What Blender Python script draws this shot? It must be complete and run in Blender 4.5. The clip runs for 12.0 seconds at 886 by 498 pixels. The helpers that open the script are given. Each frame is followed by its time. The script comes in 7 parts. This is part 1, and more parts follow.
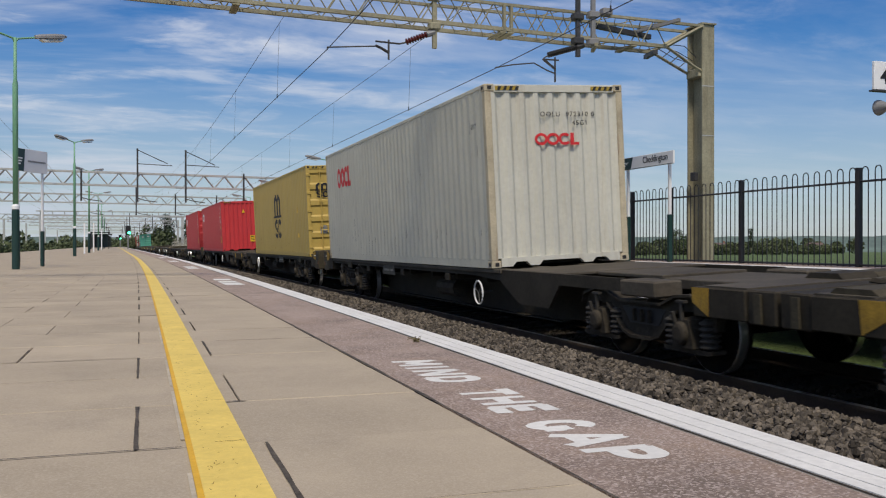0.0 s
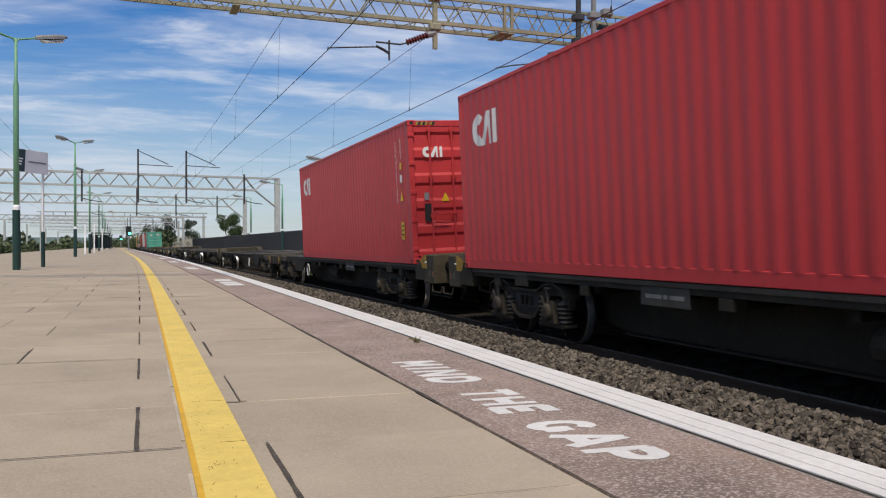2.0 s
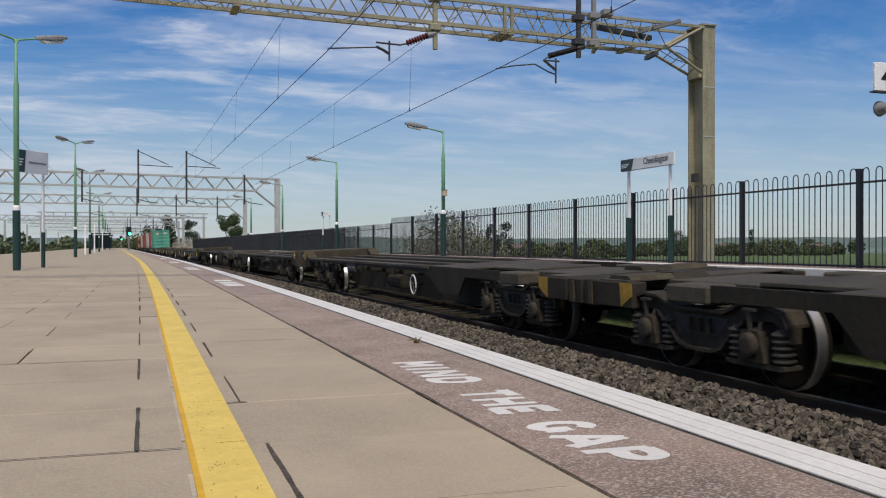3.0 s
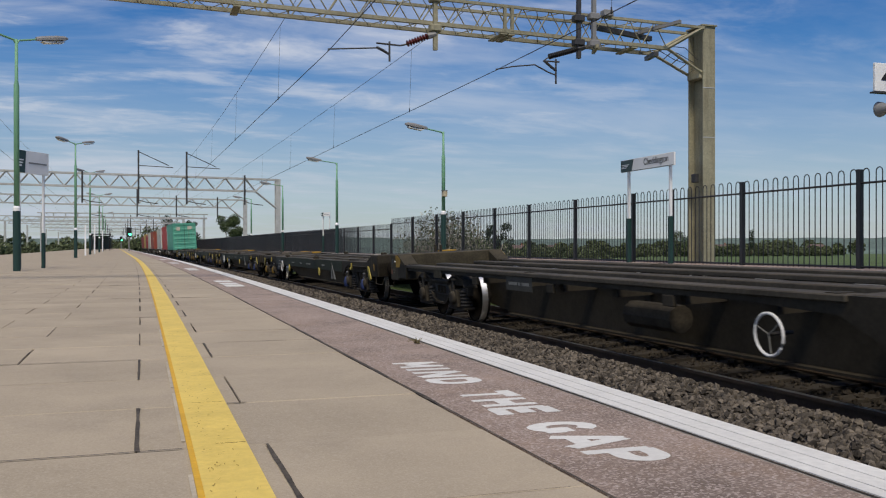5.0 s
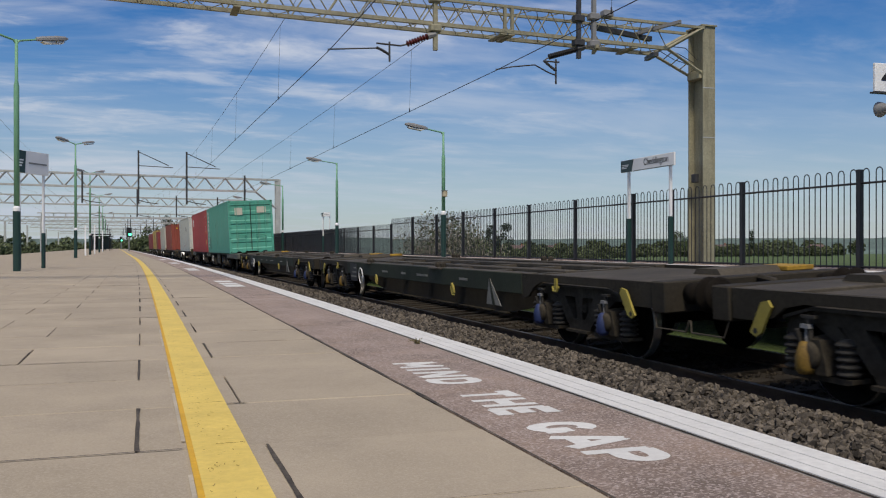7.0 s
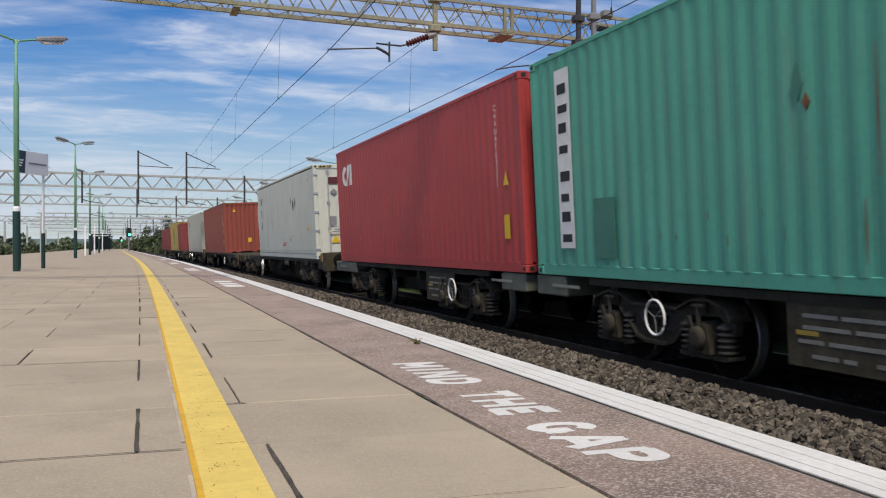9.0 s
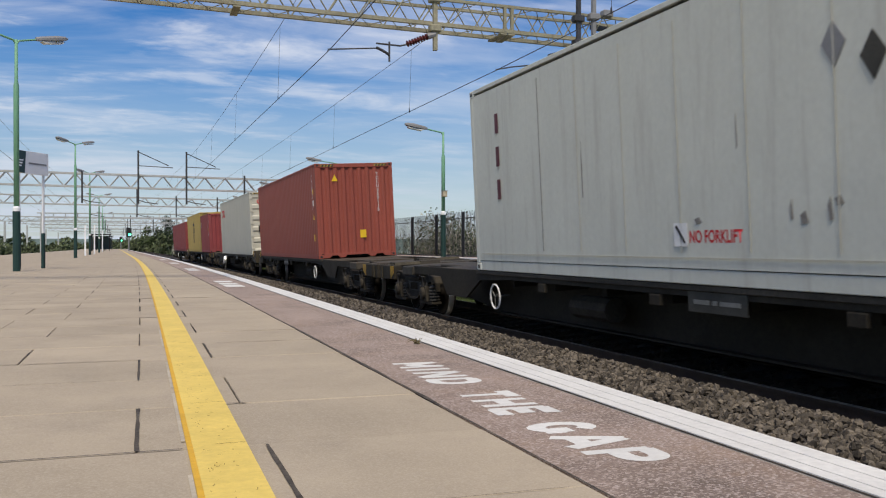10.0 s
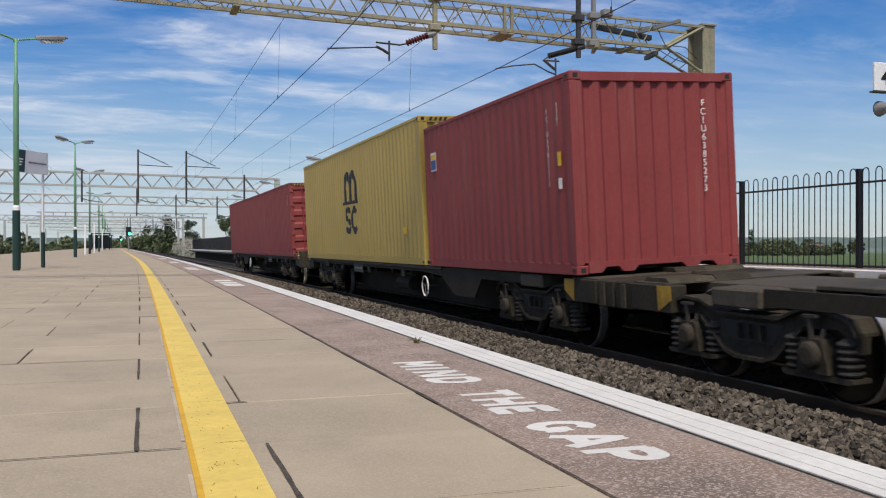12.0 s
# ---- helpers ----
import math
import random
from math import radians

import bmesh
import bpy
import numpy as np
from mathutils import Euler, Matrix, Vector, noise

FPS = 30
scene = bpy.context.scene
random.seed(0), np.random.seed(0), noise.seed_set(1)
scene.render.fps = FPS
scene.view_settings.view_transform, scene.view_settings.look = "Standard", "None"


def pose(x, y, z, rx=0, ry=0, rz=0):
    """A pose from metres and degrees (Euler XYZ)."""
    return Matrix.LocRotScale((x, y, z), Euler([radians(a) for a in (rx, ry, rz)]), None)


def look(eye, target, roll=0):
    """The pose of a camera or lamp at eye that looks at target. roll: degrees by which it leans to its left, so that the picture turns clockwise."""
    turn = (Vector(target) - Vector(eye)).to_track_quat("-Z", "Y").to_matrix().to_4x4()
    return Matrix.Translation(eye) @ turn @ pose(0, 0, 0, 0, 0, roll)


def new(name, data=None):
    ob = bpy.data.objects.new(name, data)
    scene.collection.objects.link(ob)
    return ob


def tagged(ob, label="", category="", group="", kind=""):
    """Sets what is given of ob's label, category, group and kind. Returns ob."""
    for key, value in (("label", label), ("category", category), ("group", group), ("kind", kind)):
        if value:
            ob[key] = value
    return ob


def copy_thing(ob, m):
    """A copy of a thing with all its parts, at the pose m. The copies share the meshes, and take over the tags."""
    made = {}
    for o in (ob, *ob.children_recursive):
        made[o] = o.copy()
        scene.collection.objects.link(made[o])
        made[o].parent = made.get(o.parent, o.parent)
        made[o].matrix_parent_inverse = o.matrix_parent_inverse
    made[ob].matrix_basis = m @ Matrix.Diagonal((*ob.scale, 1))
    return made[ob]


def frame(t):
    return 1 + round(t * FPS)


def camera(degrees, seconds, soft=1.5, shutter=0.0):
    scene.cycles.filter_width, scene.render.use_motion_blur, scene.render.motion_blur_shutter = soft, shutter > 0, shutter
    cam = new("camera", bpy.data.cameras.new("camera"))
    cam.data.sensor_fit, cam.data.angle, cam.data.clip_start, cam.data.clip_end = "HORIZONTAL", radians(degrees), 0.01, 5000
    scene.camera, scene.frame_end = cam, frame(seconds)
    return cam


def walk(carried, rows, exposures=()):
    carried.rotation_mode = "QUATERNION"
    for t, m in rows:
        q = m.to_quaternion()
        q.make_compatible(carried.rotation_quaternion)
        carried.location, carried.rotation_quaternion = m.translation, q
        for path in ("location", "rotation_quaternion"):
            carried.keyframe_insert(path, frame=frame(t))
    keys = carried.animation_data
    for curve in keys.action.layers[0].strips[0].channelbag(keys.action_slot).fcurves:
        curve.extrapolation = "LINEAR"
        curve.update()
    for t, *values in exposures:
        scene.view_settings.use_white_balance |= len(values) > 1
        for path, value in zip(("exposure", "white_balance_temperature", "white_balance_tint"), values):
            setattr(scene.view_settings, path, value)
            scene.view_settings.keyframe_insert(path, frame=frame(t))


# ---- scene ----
# ---------- camera on a low stand near the platform edge ----------
EYE = 0.56
cam = camera(52.34, 12.0, soft=1.15, shutter=0.04)
PATH = [(0.0, 0.054, -0.107), (1.0, 0.05, -0.10), (2.0, 0.02, -0.07), (3.0, 0.01, -0.04), (5.0, 0, 0), (7.0, 0, 0.01),
        (9.0, 0.01, 0.02), (10.5, 0.01, 0.01), (11.2, 0.01, -0.02), (12.0, 0.02, -0.04)]
walk(cam, [(t, pose(0, 0, EYE, 90 - 0.17 + dp, 0, -18.307 - dy) @ pose(0, 0, 0, 0, 0, -0.05)) for t, dy, dp in PATH],
     exposures=[(t, e, 7100, 10) for t, e in ((0.0, -0.05), (1.0, 0.08), (2.5, 0.08), (3.2, -0.1), (5.0, -0.15), (7.0, -0.15), (9.0, 0.12), (10.0, 0.09), (10.5, 0.03), (11.0, 0.13), (12.0, 0.12))])

# ---------- daylight ----------
SUN_EL, SUN_AZ = radians(57), radians(18)   # height; turn to the left of straight behind the camera
sun_dir = Vector((-math.sin(SUN_AZ) * math.cos(SUN_EL), -math.cos(SUN_AZ) * math.cos(SUN_EL), math.sin(SUN_EL)))
sun = new("sun", bpy.data.lights.new("sun", "SUN"))
sun.data.energy, sun.data.angle, sun.data.color = 3.3, radians(14.0), (1.0, 0.94, 0.85)
sun.matrix_world = look(sun_dir * 50, (0, 0, 0))

world = bpy.data.worlds.new("sky")
scene.world = world
world.use_nodes = True
wn, wl = world.node_tree.nodes, world.node_tree.links
wn.clear()
sky = wn.new("ShaderNodeTexSky")
sky.sky_type, sky.sun_disc, sky.sun_elevation = "NISHITA", False, SUN_EL
sky.sun_rotation = math.atan2(sun_dir.x, sun_dir.y)
sky.air_density, sky.dust_density, sky.ozone_density = 1.0, 0.3, 3.0
co = wn.new("ShaderNodeTexCoord")
sep = wn.new("ShaderNodeSeparateXYZ")
wl.new(co.outputs["Generated"], sep.inputs[0])


def wmath(op, a, b=None, clamp=False):
    n = wn.new("ShaderNodeMath")
    n.operation, n.use_clamp = op, clamp
    for i, v in enumerate((a, b)):
        if v is None:
            continue
        if isinstance(v, (int, float)):
            n.inputs[i].default_value = v
        else:
            wl.new(v, n.inputs[i])
    return n.outputs[0]


# cloud sheet high above: the direction divided by its height
hgt = wmath("ADD", wmath("MAXIMUM", sep.outputs[2], 0.0), 0.10)
cu = wn.new("ShaderNodeCombineXYZ")
wl.new(wmath("DIVIDE", sep.outputs[0], hgt), cu.inputs[0])
wl.new(wmath("DIVIDE", sep.outputs[1], hgt), cu.inputs[1])


def cloud(scale, stretch, turn, detail, lo, hi):
    mp = wn.new("ShaderNodeMapping")
    mp.inputs["Scale"].default_value = (scale, scale * stretch, scale)
    mp.inputs["Rotation"].default_value = (0, 0, radians(turn))
    mp.inputs["Location"].default_value = (1.7, 0.6, 0)
    wl.new(cu.outputs[0], mp.inputs[0])
    nz = wn.new("ShaderNodeTexNoise")
    nz.inputs["Scale"].default_value, nz.inputs["Detail"].default_value = 1.0, detail
    nz.inputs["Roughness"].default_value, nz.inputs["Distortion"].default_value = 0.6, 0.35
    wl.new(mp.outputs[0], nz.inputs[0])
    rg = wn.new("ShaderNodeMapRange")
    rg.interpolation_type = "SMOOTHSTEP"
    rg.inputs["From Min"].default_value, rg.inputs["From Max"].default_value = lo, hi
    wl.new(nz.outputs[0], rg.inputs[0])
    return rg.outputs[0]


streak = cloud(0.5, 2.4, 62, 8, 0.41, 0.70)
puff = cloud(1.7, 1.7, 55, 10, 0.48, 0.70)
low = wn.new("ShaderNodeMapRange")
low.interpolation_type = "SMOOTHSTEP"
low.inputs["From Min"].default_value, low.inputs["From Max"].default_value = 0.30, 0.02
wl.new(sep.outputs[2], low.inputs[0])
cover = wmath("ADD", wmath("MULTIPLY", streak, 0.6), wmath("MULTIPLY", puff, 0.48))
# more cloud towards the left of the line, clearer to the right
west = wmath("SUBTRACT", 1.32, wmath("MULTIPLY", sep.outputs[0], 1.4))
west = wmath("MAXIMUM", wmath("MINIMUM", west, 1.5), 0.35)
cover = wmath("MINIMUM", wmath("MULTIPLY", cover, west), 1.0)
mixc = wn.new("ShaderNodeMixRGB")
mixc.inputs[2].default_value = (7.8, 8.2, 9.2, 1)
wl.new(wmath("MULTIPLY", cover, 0.8), mixc.inputs[0])
hs = wn.new("ShaderNodeHueSaturation")
hs.inputs["Hue"].default_value = 0.515
hs.inputs["Saturation"].default_value, hs.inputs["Value"].default_value = 1.7, 0.9
wl.new(sky.outputs[0], hs.inputs["Color"])
wl.new(hs.outputs[0], mixc.inputs[1])
bg = wn.new("ShaderNodeBackground")
bg.inputs[1].default_value = 0.108
haze = wn.new("ShaderNodeMixRGB")
haze.inputs[2].default_value = (3.7, 4.75, 6.5, 1)
wl.new(wmath("MULTIPLY", low.outputs[0], 0.68), haze.inputs[0])
wl.new(mixc.outputs[0], haze.inputs[1])
wl.new(haze.outputs[0], bg.inputs[0])
wo = wn.new("ShaderNodeOutputWorld")
wl.new(bg.outputs[0], wo.inputs[0])

# ---------- materials ----------
def material(name, base, rough=0.7, metal=0.0, vary=0.12, scale=3.0, fine=60.0, bump=0.15, stain=None, stain_amt=0.35,
             stain_scale=1.2, streak=False, island=0.0, spec=0.4, dist=0.01, speck=None):
    """Base colour with two scales of variation, optional stains (streaked downwards if asked) and fine relief."""
    m = bpy.data.materials.new(name)
    m.use_nodes = True
    n, l = m.node_tree.nodes, m.node_tree.links
    b = n["Principled BSDF"]
    b.inputs["Roughness"].default_value, b.inputs["Metallic"].default_value = rough, metal
    b.inputs["Specular IOR Level"].default_value = spec
    tc = n.new("ShaderNodeTexCoord")

    def noise_tex(sc, det, vec=None, rgh=0.6):
        t = n.new("ShaderNodeTexNoise")
        t.inputs["Scale"].default_value, t.inputs["Detail"].default_value, t.inputs["Roughness"].default_value = sc, det, rgh
        l.new(vec or tc.outputs["Object"], t.inputs[0])
        return t.outputs[0]

    def ranged(v, lo, hi, a, c):
        r = n.new("ShaderNodeMapRange")
        for key, val in (("From Min", lo), ("From Max", hi), ("To Min", a), ("To Max", c)):
            r.inputs[key].default_value = val
        l.new(v, r.inputs[0])
        return r.outputs[0]

    big = ranged(noise_tex(scale, 5), 0.3, 0.7, 1 - vary, 1 + vary)
    small = ranged(noise_tex(fine, 4), 0.3, 0.7, 1 - vary * 0.8, 1 + vary * 0.8)
    mul = n.new("ShaderNodeMath")
    mul.operation = "MULTIPLY"
    l.new(big, mul.inputs[0]), l.new(small, mul.inputs[1])
    value = mul.outputs[0]
    if island:
        src = n.new("ShaderNodeNewGeometry").outputs["Random Per Island"] if island > 0 else n.new("ShaderNodeObjectInfo").outputs["Random"]
        r = ranged(src, 0, 1, 1 - abs(island), 1 + abs(island))
        mu2 = n.new("ShaderNodeMath")
        mu2.operation = "MULTIPLY"
        l.new(value, mu2.inputs[0]), l.new(r, mu2.inputs[1])
        value = mu2.outputs[0]
    vm = n.new("ShaderNodeVectorMath")
    vm.operation = "SCALE"
    vm.inputs[0].default_value = base
    l.new(value, vm.inputs["Scale"])
    out = vm.outputs[0]
    if stain:
        vec = None
        if streak:
            mp = n.new("ShaderNodeMapping")
            mp.inputs["Scale"].default_value = (6, 6, 0.5)
            l.new(tc.outputs["Object"], mp.inputs[0])
            vec = mp.outputs[0]
        k = ranged(noise_tex(stain_scale, 7, vec, 0.7), 0.52, 0.72, 0, stain_amt)
        mx = n.new("ShaderNodeMixRGB")
        mx.inputs[2].default_value = (*stain, 1)
        l.new(k, mx.inputs[0]), l.new(out, mx.inputs[1])
        out = mx.outputs[0]
    if speck:
        colour, size, amount = speck
        vo = n.new("ShaderNodeTexVoronoi")
        vo.inputs["Scale"].default_value = size
        l.new(tc.outputs["Object"], vo.inputs[0])
        bw = n.new("ShaderNodeSeparateXYZ")
        l.new(vo.outputs["Color"], bw.inputs[0])
        mx2 = n.new("ShaderNodeMixRGB")
        mx2.inputs[2].default_value = (*colour, 1)
        l.new(ranged(bw.outputs[0], 0.55, 1.0, 0, amount), mx2.inputs[0]), l.new(out, mx2.inputs[1])
        out = mx2.outputs[0]
    l.new(out, b.inputs["Base Color"])
    if bump:
        bp = n.new("ShaderNodeBump")
        bp.inputs["Strength"].default_value, bp.inputs["Distance"].default_value = bump, dist
        l.new(noise_tex(fine * 1.7, 5), bp.inputs["Height"])
        l.new(bp.outputs[0], b.inputs["Normal"])
    return m


def glow(name, colour, power):
    m = bpy.data.materials.new(name)
    m.use_nodes = True
    b = m.node_tree.nodes["Principled BSDF"]
    b.inputs["Base Color"].default_value = (*colour, 1)
    b.inputs["Emission Color"].default_value = (*colour, 1)
    b.inputs["Emission Strength"].default_value = power
    return m


RUST = (0.16, 0.07, 0.03)
